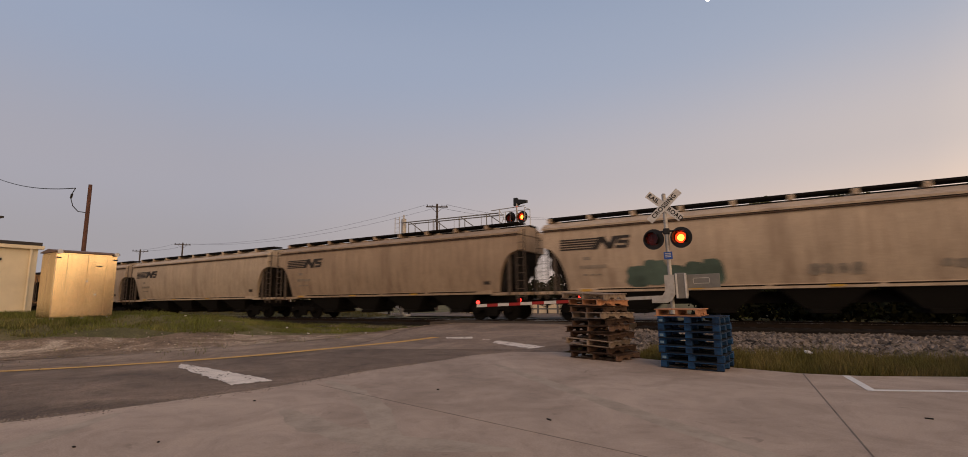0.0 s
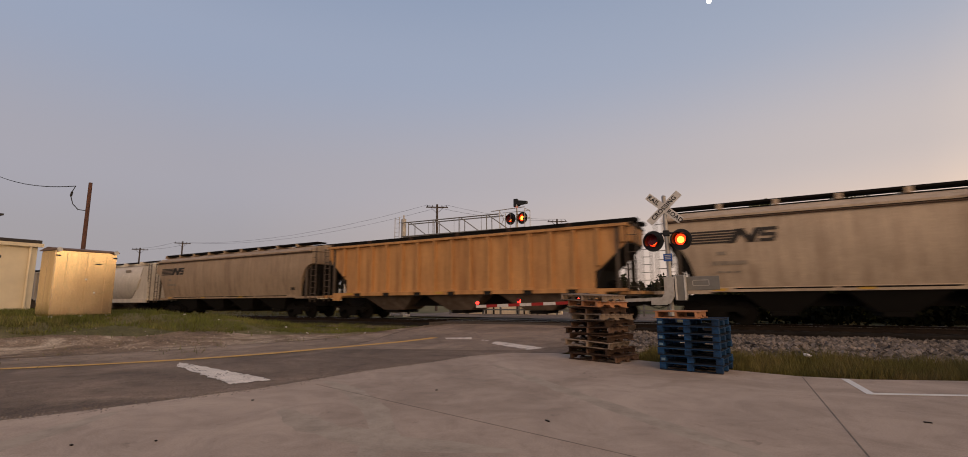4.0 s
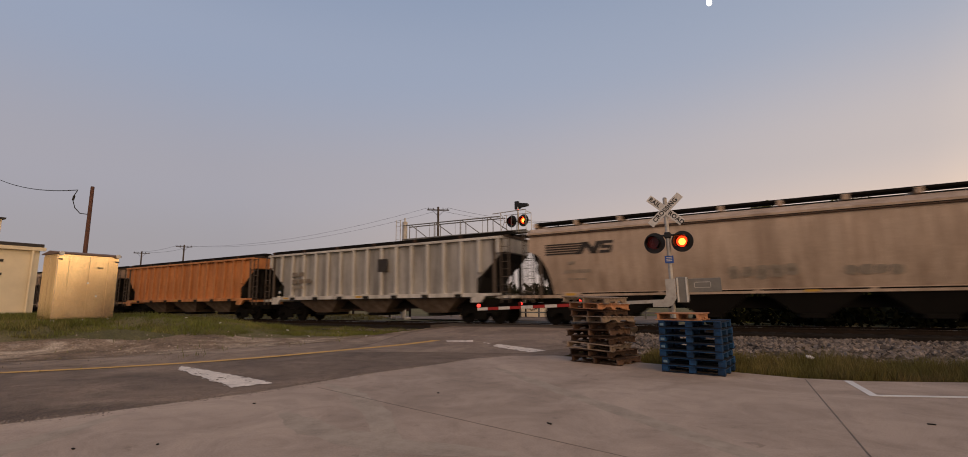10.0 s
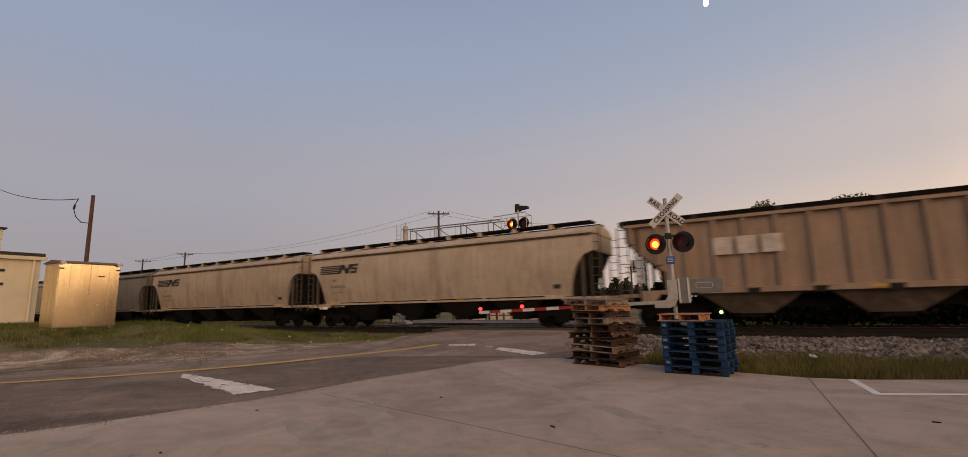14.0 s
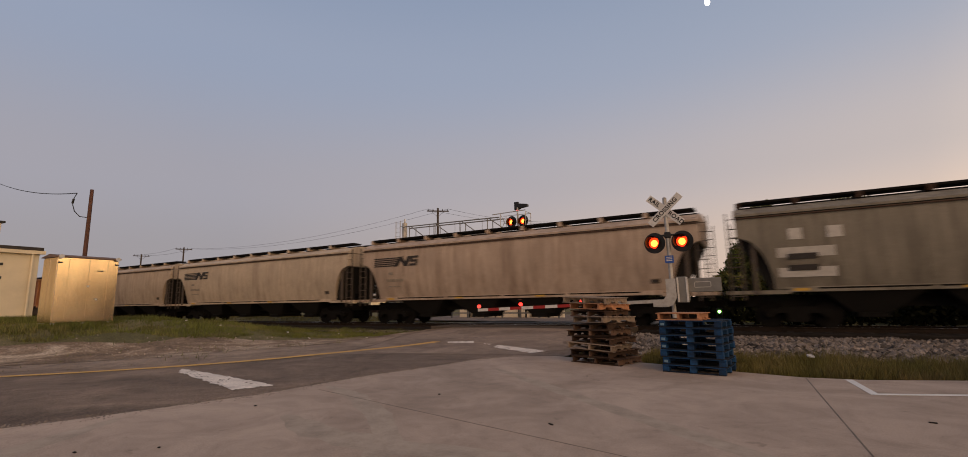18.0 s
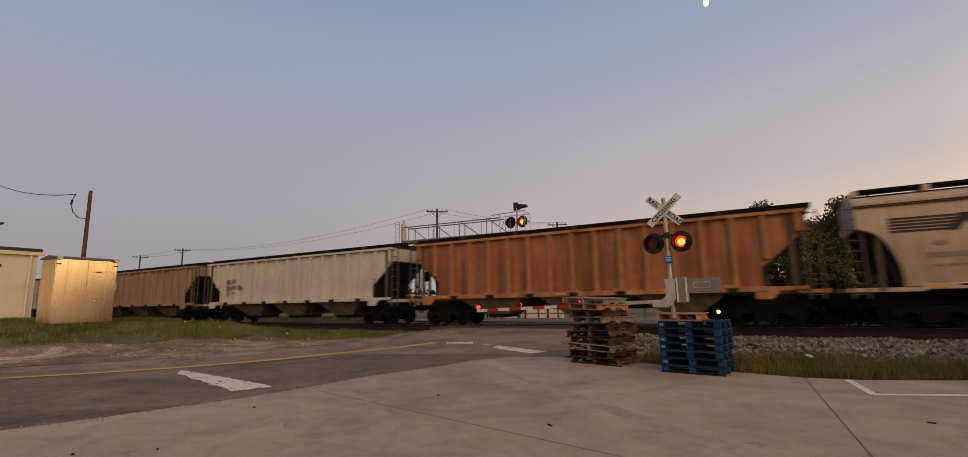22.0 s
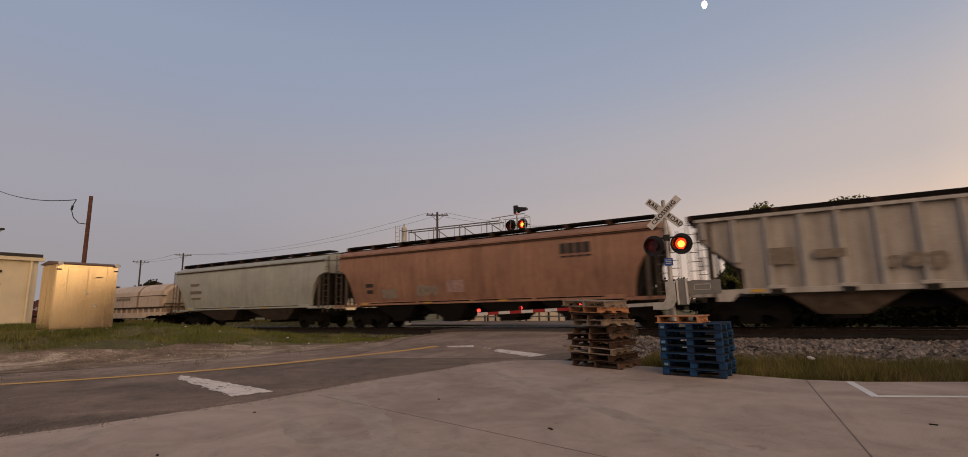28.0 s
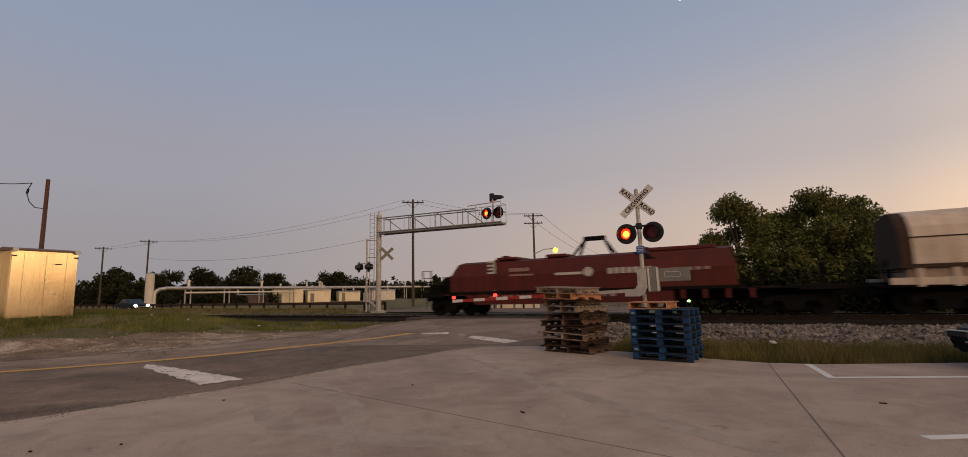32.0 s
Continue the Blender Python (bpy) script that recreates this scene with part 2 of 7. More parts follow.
RAILTOP = mat("polished_rail", (0.42, 0.40, 0.38), 0.25, 0.9, 5, 0.2)
# Near-black: grime, with the shade under the cars put into the colour
GRIMESHADE = mat("grime_shade_black", (0.008, 0.007, 0.006), 0.9, 0.0, 5, 0.4, 0.2, 40, spec=0.12)
WHITEPAINT = mat("road_marking_white", (0.80, 0.72, 0.63), 0.8, 0, 2.2, 0.12, 0.3, 60, (0.26, 0.21, 0.17), 0, 0.4, grit=0.5, patch=0.25)
YELLOWPAINT = mat("road_marking_yellow", (0.66, 0.39, 0.11), 0.8, 0, 2.5, 0.15, 0.3, 60, (0.22, 0.165, 0.12), 0, 0.45, grit=0.7, patch=0.3)
SIGNWHITE = mat("sign_white", (0.60, 0.585, 0.56), 0.5, 0, 5, 0.12, 0.0, 40, (0.34, 0.31, 0.28), 0, 0.35)
SIGNRED = mat("sign_red", (0.30, 0.022, 0.018), 0.5, 0, 5, 0.15)
SIGNBLUE = mat("sign_blue", (0.03, 0.09, 0.34), 0.5, 0, 5, 0.1)
SIGNBLACK = mat("sign_black", (0.015, 0.015, 0.015), 0.6)
# Near-black timber: shade beside the rails is put into the tie colour
TIMBER = mat("tie_timber", (0.013, 0.010, 0.008), 0.9, 0, 2, 0.3, 0.6, 30, stretch=(8, 1, 8))
PALLETWOOD = mat("pallet_wood", (0.135, 0.082, 0.055), 0.9, 0, 3, 0.4, 0.4, 40, (0.045, 0.032, 0.025), 0, 0.6, 1.3, (1, 5, 5), 0.15, grit=0.6, patch=0.5)
PALLETGREY = mat("pallet_wood_grey", (0.29, 0.225, 0.17), 0.9, 0, 3, 0.3, 0.4, 40, (0.12, 0.09, 0.07), 0, 0.5, 0.4, (1, 5, 5), 0.15, grit=0.5)
PALLETNEW = mat("pallet_wood_fresh", (0.42, 0.20, 0.10), 0.8, 0, 3, 0.25, 0.3, 40, (0.22, 0.11, 0.06), 0, 0.4, 0.3, (1, 5, 5), grit=0.3)
PALLETBLUE = mat("pallet_blue", (0.008, 0.060, 0.165), 0.7, 0, 3, 0.4, 0.3, 40, (0.006, 0.014, 0.032), 0, 0.7, 0.8, (1, 5, 5), grit=0.8, patch=0.6)
# Darkened blue for the inner boards: shade in the openings as colour
PALLETSHADE = mat("pallet_blue_scuffed", (0.006, 0.014, 0.028), 0.9, 0, 3, 0.4, 0.3, 40, (0.02, 0.016, 0.013), 0, 0.5, 0.5, (1, 5, 5))
POLEWOOD = mat("pole_wood", (0.12, 0.06, 0.045), 0.9, 0, 2, 0.3, 0.5, 30, (0.05, 0.035, 0.03), 0, 0.45, stretch=(6, 6, 0.4))
BOXMETAL = mat("shelter_aluminium", (0.97, 0.78, 0.53), 0.22, 1.0, 0.6, 0.08, 0.02, 20, (0.80, 0.62, 0.42), 1.3, 0.25)
PALESTONE = mat("pale_gravel", (0.40, 0.33, 0.265), 0.95, 0, 2.0, 0.4, 0.3, 30)
CREAM = mat("cream_block_wall", (0.76, 0.66, 0.48), 0.85, 0, 0.7, 0.12, 0.3, 30, (0.60, 0.50, 0.36), 0, 0.3)
BARK = mat("bark", (0.09, 0.065, 0.05), 0.95, 0, 4, 0.3, 0.8, 20)
LEAF = mat("leaf_green", (0.108, 0.122, 0.034), 0.8, 0, 0.45, 0.5, 0, 10, (0.20, 0.12, 0.045), 0, 0.42, spec=0.10, island=0.6)
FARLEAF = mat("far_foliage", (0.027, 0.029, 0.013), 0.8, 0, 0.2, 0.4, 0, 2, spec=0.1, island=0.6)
# Foliage colour lowered again: shade behind the train is in the base colour
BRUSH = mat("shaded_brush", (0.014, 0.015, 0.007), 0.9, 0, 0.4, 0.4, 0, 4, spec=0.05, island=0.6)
GRASS = mat("grass_blades", (0.118, 0.132, 0.034), 0.85, 0, 0.45, 0.45, 0, 8, (0.26, 0.20, 0.10), 0, 0.45, spec=0.12, island=0.9)
GRASSDRY = mat("verge_grass_blades", (0.120, 0.108, 0.034), 0.9, 0, 0.7, 0.45, 0, 8, (0.24, 0.17, 0.085), 0, 0.5, spec=0.1, island=0.9)
PIPEWHITE = mat("pipe_white", (0.62, 0.57, 0.50), 0.6, 0, 1, 0.12, 0, 20, (0.35, 0.28, 0.2), 0, 0.3)
PIPEMETAL = mat("pipe_cladding", (0.62, 0.57, 0.51), 0.38, 0.8, 1, 0.15, 0, 20, (0.35, 0.28, 0.2), 0, 0.3)
WIRE = mat("cable_black", (0.02, 0.02, 0.02), 0.6)

# ---- mesh helpers ----
CACHE = {}


def mesh_of(name, bm):
    me = bpy.data.meshes.new(name)
    bmesh.ops.recalc_face_normals(bm, faces=bm.faces)
    bm.to_mesh(me)
    bm.free()
    return me


def part(name, bm, material, parent, label="", m=None):
    """One mesh object under a thing or a part; bm is a bmesh or a finished mesh that is shared."""
    me = bm if isinstance(bm, bpy.types.Mesh) else mesh_of(name, bm)
    if not me.materials:
        me.materials.append(material)
    ob = new(name, me)
    if material and me.materials[0] != material:
        ob.material_slots[0].link = "OBJECT"
        ob.material_slots[0].material = material
    ob.parent = parent
    if m is not None:
        ob.matrix_basis = m
    if label:
        ob["label"] = label
    return ob


def thing(name, label, category, m=None, group="", kind=""):
    ob = new(name)
    ob.empty_display_size = 0.3
    if m is not None:
        ob.matrix_basis = m
    return tagged(ob, label, category, group, kind)


def solid(name, bm, material, label, category="", kind="", m=None, group=""):
    ob = part(name, bm, material, None, "", m)
    return tagged(ob, label, category, group, kind)


def box(bm, x0, x1, y0, y1, z0, z1, bevel=0.0, m=None):
    r = bmesh.ops.create_cube(bm, size=1.0)
    mm = Matrix.Translation(((x0 + x1) / 2, (y0 + y1) / 2, (z0 + z1) / 2)) @ Matrix.Diagonal((abs(x1 - x0), abs(y1 - y0), abs(z1 - z0), 1))
    bmesh.ops.transform(bm, matrix=(m @ mm) if m else mm, verts=r["verts"])
    if bevel:
        edges = list({e for v in r["verts"] for e in v.link_edges})
        bmesh.ops.bevel(bm, geom=edges, offset=bevel, segments=1, affect="EDGES")
    return bm


def rod(bm, a, b, r, seg=8, r2=None):
    a, b = Vector(a), Vector(b)
    d = b - a
    rr = bmesh.ops.create_cone(bm, cap_ends=True, segments=seg, radius1=r, radius2=r if r2 is None else r2, depth=d.length)
    bmesh.ops.transform(bm, matrix=Matrix.Translation((a + b) / 2) @ d.to_track_quat("Z", "Y").to_matrix().to_4x4(), verts=rr["verts"])
    return bm


def prism(bm, outline, axis, a, b):
    """An outline of (u, v) pushed from a to b along an axis: y takes (x, z), x takes (y, z), z takes (x, y)."""
    def at(u, v, w):
        return {"y": (u, w, v), "x": (w, u, v), "z": (u, v, w)}[axis]
    lo = [bm.verts.new(at(u, v, a)) for u, v in outline]
    hi = [bm.verts.new(at(u, v, b)) for u, v in outline]
    n = len(outline)
    bm.faces.new(lo), bm.faces.new(hi[::-1])
    for i in range(n):
        bm.faces.new((lo[i], hi[i], hi[(i + 1) % n], lo[(i + 1) % n]))
    return bm


def B():
    return bmesh.new()


def smooth(ob):
    """Round shading on the sides, flat ends."""
    for p in ob.data.polygons:
        p.use_smooth = len(p.vertices) == 4
    return ob


def sheet(name, verts, faces, material):
    me = bpy.data.meshes.new(name)
    me.from_pydata(verts, [], faces)
    me.update()
    me.materials.append(material)
    return me


def step(v):
    v = min(1.0, max(0.0, v))
    return v * v * (3 - 2 * v)


# ---- the lie of the land ----
def road_mid(y):
    """x of the yellow line at depth y."""
    if y < 15:
        return -9.05 - (14.6 - y) * 0.27 - max(0, 9 - y) ** 2 * 0.075
    return -9.05 + (y - 14.6) * 0.22


def land(x, y):
    edge = road_mid(y) - 4.2
    z = 0.86 * step((edge - x) / 8.5) * step((18.4 - y) / 6.5) * step((y + 25) / 20)
    z += 0.04 * noise.noise((x * 0.35, y * 0.35, 3.0))
    if -4.5 < x and 10.0 < y < 17:
        z -= 0.10 * step((y - 10.4) / 2) * step((17 - y) / 2)
    if x < -23:
        across = y - max(0.0, -30 - x) * 0.12
        z += 0.36 * step((across - 26.2) / 2.0) * step((31.6 - across) / 1.6) * step((-23 - x) / 4)
    return z - 0.06


def road_z(y):
    return 0.0 + 0.23 * step((y - 12) / 7.5) - 0.18 * step((y - 26) / 10)


def spaced(parts):
    out = []
    for a, b, d in parts:
        out += list(np.arange(a, b, d))
    return out + [parts[-1][1]]


GX = spaced([(-2400, -400, 250), (-400, -100, 30), (-100, -46, 4), (-46, 12, 0.8), (12, 60, 6), (60, 400, 40), (400, 2400, 250)])
GY = spaced([(-1200, -200, 200), (-200, -20, 30), (-20, 1, 3), (1, 27, 0.7), (27, 46, 1.0), (46, 60, 3.5), (60, 300, 20), (300, 3000, 270)])
gv = [(x, y, land(x, y) if -140 < x < 60 and y < 60 else -0.06 + (0.8 * step((18.4 - y) / 6.5) if x <= -60 and -20 < y < 19 else 0)) for y in GY for x in GX]
nx = len(GX)
gf = [(j * nx + i, j * nx + i + 1, (j + 1) * nx + i + 1, (j + 1) * nx + i) for j in range(len(GY) - 1) for i in range(nx - 1)]
EARTH = weathered("rough_grass_earth", (0.085, 0.080, 0.030), (0.135, 0.118, 0.048), (0.21, 0.172, 0.085), 0.3, 0.45, 0.4, 16, 1.0, 0.95, 0.0, 0.6)
ground = tagged(new("ground", sheet("ground", gv, gf, EARTH)), "rough grassy ground with bare dirt patches", "ground", kind="structure")
smooth(ground)


def strip(name, rows, material, label, category="", kind="structure"):
    """A sheet from rows of points across it."""
    verts = [p for r in rows for p in r]
    w = len(rows[0])
    faces = [(j * w + i, j * w + i + 1, (j + 1) * w + i + 1, (j + 1) * w + i) for j in range(len(rows) - 1) for i in range(w - 1)]
    return tagged(new(name, sheet(name, verts, faces, material)), label, category, kind=kind)


LOT_Y = (-14, 1.5, 3.2, 5.2, 7.4, 9.0, 10.3, 11.2, 11.75, 13, 40)
LOT_X = (-12, -8.35, -7.5, -6.75, -6.5, -6.05, -5.8, -5.2, -4.5, -4.3, -3.6)


def road_sides(y):
    return road_mid(y) - 3.9 + 0.12 * noise.noise((y * 1.7, 0, 0)) + 0.05 * noise.noise((y * 6, 1, 0)), float(np.interp(y, LOT_Y, LOT_X)) + 0.35


def road_surface(x, y):
    left, right = road_sides(y)
    k = (x - left) / (right - left) * 2 - 1
    return road_z(y) - 0.05 * k * k


# the road: comes in from the near left, bends and crosses the track
ys = spaced([(-14, 2, 2.0), (2, 20, 0.5), (20, 40, 2)])
road_rows = []
for y in ys:
    left, right = road_sides(y)
    xs = [left + (right - left) * k / 16 for k in range(17)]
    road_rows.append([(x, y, road_surface(x, y)) for x in xs])
road = strip("road", road_rows, ASPHALT, "worn dark asphalt road crossing the railway")
far_rows = [[(x, y, 0.03) for y in (38.2, 39.5, 40.7, 42)] for x in spaced([(-220, -24, 7)])]
strip("road", [[(x, y - 6.5 + (abs(min(0, x + 30)) * 0.12), z) for x, y, z in r] for r in far_rows], ASPHALT, "asphalt road running beside the far side of the track")

# the dusty far lane, beyond the yellow line
lane = []
for y in np.arange(-12, 20.1, 0.5):
    left, right = road_sides(y)
    inner = road_mid(y) - 0.08 - 3.3 * step((y - 9.5) / 7.5) + 0.12 * noise.noise((y * 0.8, 7, 0))
    lane.append([(left + (inner - left) * k / 8, y, road_surface(left + (inner - left) * k / 8, y) + 0.004) for k in range(9)])
strip("road_lane", lane, ASPHALTDUST, "dusty brown-grey worn asphalt lane")
# paler, dusted asphalt before the rails
apron_rows = []
for y in np.arange(9.5, 19.3, 0.35):
    left, right = road_sides(y)
    inner = road_mid(y) - 0.06 - 3.3 * step((y - 9.5) / 7.5) + 0.1
    outer = min(right - 0.3, inner + (right - inner) * (step((y - 9.3) / 3.5) * 0.9 + 0.12 * noise.noise((y * 0.9, 2, 0))))
    apron_rows.append([(inner + (outer - inner) * k / 8, y, road_surface(inner + (outer - inner) * k / 8, y) + 0.0045) for k in range(9)])
strip("road_lane", apron_rows, ASPHALTMID, "pale dusty worn asphalt before the rails")

# yellow centre line and white bars on the road
line_rows = [[(road_mid(y) + d * w, y, road_surface(road_mid(y) + d * w, y) + 0.009) for w in [0.17 + 0.04 * noise.noise((y * 1.9, 3, 0))] for d in (-1, 1)] for y in np.arange(-10, 14.2, 0.4)]
strip("yellow_line", line_rows, YELLOWPAINT, "worn yellow centre line on the road", "road marking")


def bar(a, b, c, d, label, n=64, m=16):
    """A painted bar between the edges a-b and d-c, laid on the road, chipped and with ragged edges."""
    verts, faces, at = [], [], {}
    for i in range(n + 1):
        f = i / n
        p, q = Vector(a).lerp(Vector(b), f), Vector(d).lerp(Vector(c), f)
        for k in range(m + 1):
            g = k / m + (0.10 * noise.noise((f * 14, k, a[0])) if k in (0, m) else 0.03 * noise.noise((i, k, 2)))
            e = p.lerp(q, g) + (Vector(b) - Vector(a)) * 0.012 * noise.noise((k * 1.7, f * 5, a[1]))
            at[i, k] = len(verts)
            verts.append((e.x, e.y, road_surface(e.x, e.y) + 0.009))
    for i in range(n):
        for k in range(m):
            rim = 0.55 if k in (0, m - 1) or i in (0, n - 1) else 0.0
            worn = 0.75 * noise.noise((i * 0.14, k * 0.3, a[0] * 3)) + 0.65 * noise.noise((i * 0.55, k * 0.8, 4)) + rim * 0.4 + (0.25 if k > m * 0.62 and i < n * 0.5 else 0)
            if worn < 0.42:
                faces.append((at[i, k], at[i + 1, k], at[i + 1, k + 1], at[i, k + 1]))
    tagged(new("road_bar", sheet("road_bar", verts, faces, WHITEPAINT)), label, "road marking", kind="structure")


bar((-11.0, 6.50), (-7.35, 6.0), (-7.6, 5.35), (-10.5, 6.1), "worn white transverse bar painted on the road")
bar((-8.85, 14.05), (-8.0, 14.4), (-7.75, 13.95), (-8.6, 13.7), "worn piece of a white stop line")
bar((-6.75, 13.75), (-4.85, 12.95), (-5.1, 12.35), (-6.7, 13.2), "worn piece of a white stop line")
bar((-7.35, 13.95), (-7.05, 13.85), (-7.05, 13.7), (-7.3, 13.75), "worn fleck of a white stop line", 8, 4)

DIRT = weathered("bare_dirt", (0.14, 0.10, 0.066), (0.255, 0.182, 0.122), (0.52, 0.42, 0.31), 0.6, 0.5, 0.4, 20, 1.0, 0.95, 0.0, 0.65)
dirt_rows = []
for y in np.arange(-6, 19.2, 0.6):
    inner = road_mid(y) - 3.55 + 0.15 * noise.noise((y * 2.1, 9, 0))
    wide = 3.2 * step((17.5 - y) / 9) + 0.9 + 1.2 * noise.noise((y * 0.5, 4, 0))
    row = []
    for k in range(7):
        x = inner - wide * k / 6
        z = max(land(x, y) + 0.014 * (k < 6), road_surface(max(x, road_sides(y)[0]), y) + 0.012 if x > road_sides(y)[0] - 0.25 else -9)
        row.append((x, y, z))
    dirt_rows.append(row)
strip("dirt_shoulder", dirt_rows, DIRT, "bare brown dirt and gravel shoulder of the road", "dirt")

# the concrete lot with its joints
edge_pts = [(-8.2, 1.5), (-7.45, 3.2), (-6.75, 5.2), (-6.45, 7.4), (-6.0, 9.0), (-5.75, 10.3), (-5.2, 11.2), (-4.2, 11.75), (-2.6, 11.45), (-1.0, 10.9), (-0.1, 10.5), (0.9, 10.2), (1.8, 10.28), (3.2, 10.8), (8, 12.6), (30, 19.0), (30, -14), (-12, -14), (-10, -4)]
bm = B()
prism(bm, edge_pts, "z", -0.15, 0.0)
solid("concrete_lot", bm, CONCRETE, "pale stained concrete lot slab with sawn joints", "pavement", "structure")
JOINT = mat("joint_dark", (0.20, 0.16, 0.128), 0.95, 0, 3, 0.4)
LOTWHITE = mat("lot_marking_white", (0.72, 0.70, 0.66), 0.8, 0, 2.5, 0.1, 0.2, 60)


def stroke(name, a, b, w, z, material, label, category):
    a, b = Vector(a), Vector(b)
    s = Vector((-(b - a).y, (b - a).x)).normalized() * w / 2
    bm = B()
    prism(bm, [tuple(a + s), tuple(a - s), tuple(b - s), tuple(b + s)], "z", z, z + 0.003)
    return solid(name, bm, material, label, category, "structure")


stroke("slab_joint", (0.94, 10.15), (0.94, -6), 0.014, 0.0005, JOINT, "dark sawn joint across the concrete lot", "joint")
stroke("slab_joint", (-6.2, 5.9), (4, 3.3), 0.008, 0.0005, JOINT, "dark sawn joint across the concrete lot", "joint")
stroke("parking_line", (1.55, 10.2), (1.63, 8.8), 0.11, 0.001, LOTWHITE, "white painted parking bay line", "road marking")
stroke("parking_line", (1.60, 8.82), (5.6, 10.25), 0.11, 0.004, LOTWHITE, "white painted parking bay line", "road marking")
stroke("parking_line", (1.71, 5.73), (4.5, 7.1), 0.11, 0.001, LOTWHITE, "white painted parking bay line", "road marking")

TYREMARK = mat("tyre_mark", (0.352, 0.288, 0.225), 0.85, 0, 1.5, 0.2, 0.3, 50, (0.43, 0.352, 0.275), 0, 0.75, grit=0.3, patch=0.2)
for pts, w in (((-6.3, 6.2, -5.2, 5.7, -4.1, 4.9, -3.3, 4.1, -2.9, 3.3), 0.14), ((-4.6, 9.2, -2.4, 7.2, -0.6, 5.6, 0.9, 4.4), 0.12), ((-5.2, 4.4, -4.2, 4.0, -3.1, 3.9, -1.9, 4.2), 0.18), ((-7.0, 3.4, -6.4, 2.2, -6.0, 1.4), 0.15)):
    P = [Vector(pts[i:i + 2]) for i in range(0, len(pts), 2)]
    fine_pts = [P[i].lerp(P[i + 1], k / 6) for i in range(len(P) - 1) for k in range(6)] + [P[-1]]
    rows = []
    for i, p in enumerate(fine_pts):
        d = (fine_pts[min(i + 1, len(fine_pts) - 1)] - fine_pts[max(i - 1, 0)]).normalized()
        sd = Vector((-d.y, d.x)) * w * (1.1 + 0.6 * noise.noise((i * 0.6, w, 0))) * min(1, 0.25 + i / 4, 0.25 + (len(fine_pts) - 1 - i) / 4)
        rows.append([(p.x - sd.x, p.y - sd.y, 0.0008 + w * 0.003), (p.x + sd.x, p.y + sd.y, 0.0008 + w * 0.003)])
    strip("tyre_mark", rows, TYREMARK, "faint dark tyre mark on the concrete", "stain")
# ---- railway track ----
TRACK_TURN, TRACK_GRADE = -2.176, 0.0038       # it runs aslant to the lot's axis, and climbs a little


def on_track(s):
    """A place on the rails, s metres along them."""
    a = radians(TRACK_TURN)
    near = min(max(s, -60), 40)
    return pose(s * math.cos(a), TRACK_Y + s * math.sin(a), RAIL_Z + 0.1 + TRACK_GRADE * near, 0, -math.degrees(TRACK_GRADE) if near == s else 0, TRACK_TURN)


TRACK_M = pose(0, TRACK_Y, 0.1, 0, 0, TRACK_TURN) @ pose(0, -TRACK_Y, 0)


def along_grade(bm):
    for v in bm.verts:
        v.co.z += TRACK_GRADE * min(max(v.co.x, -60), 40)
    return bm


PANELDARK = mat("crossing_panel_dark", (0.085, 0.068, 0.054), 0.92, 0, 0.6, 0.3, 0.8, 40, (0.15, 0.115, 0.09), 0, 0.4, spec=0.2, grit=0.7)
RAILRUST = mat("rail_rust", (0.022, 0.015, 0.011), 0.9, 0, 4, 0.4, 0.3, 40, spec=0.15)
# Bed far darker than its stone, to carry the shade under the train
BED = mat("shaded_ballast_bed", (0.020, 0.017, 0.0145), 0.95, 0, 0.8, 0.4, 1.0, 22, (0.045, 0.037, 0.03), 0, 0.35, spec=0.1)
track = thing("railway_track", "railway track with steel rails on stone ballast", "railway track", kind="structure")
bm = B()
prism(bm, [(15.2, -0.25), (16.0, -0.06), (18.9, -0.02), (19.6, 0.0), (24.6, 0.0), (26.6, -0.02), (29.4, -0.2)], "x", -260, -13.2)
prism(bm, [(13.9, -0.3), (14.3, -0.14), (17.0, -0.02), (18.6, 0.0), (19.6, 0.02), (23.6, -0.02), (24.6, -0.05), (27.4, -0.2)], "x", -3.8, 160)
prism(bm, [(-4.0, -0.3), (-2.4, 0.0), (2.4, 0.0), (4.0, -0.3)], "x", 100, 620)
for v in bm.verts:
    if v.co.y < 10:
        v.co.z += 0.12
        v.co.y += TRACK_Y + v.co.x * math.tan(radians(TRACK_TURN))
prism(bm, [(-4.0, -0.7), (-2.4, -0.16), (2.4, -0.16), (4.0, -0.7)], "x", -620, -100)
for v in bm.verts:
    if v.co.y < 10:
        v.co.y += TRACK_Y + v.co.x * math.tan(radians(TRACK_TURN))
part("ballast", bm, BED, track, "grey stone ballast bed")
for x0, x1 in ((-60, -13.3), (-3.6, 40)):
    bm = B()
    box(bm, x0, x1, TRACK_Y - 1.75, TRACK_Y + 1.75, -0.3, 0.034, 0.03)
    part("ballast", along_grade(bm), BED, track, "ballast between the ties, coloured dark for the train's shade", TRACK_M)
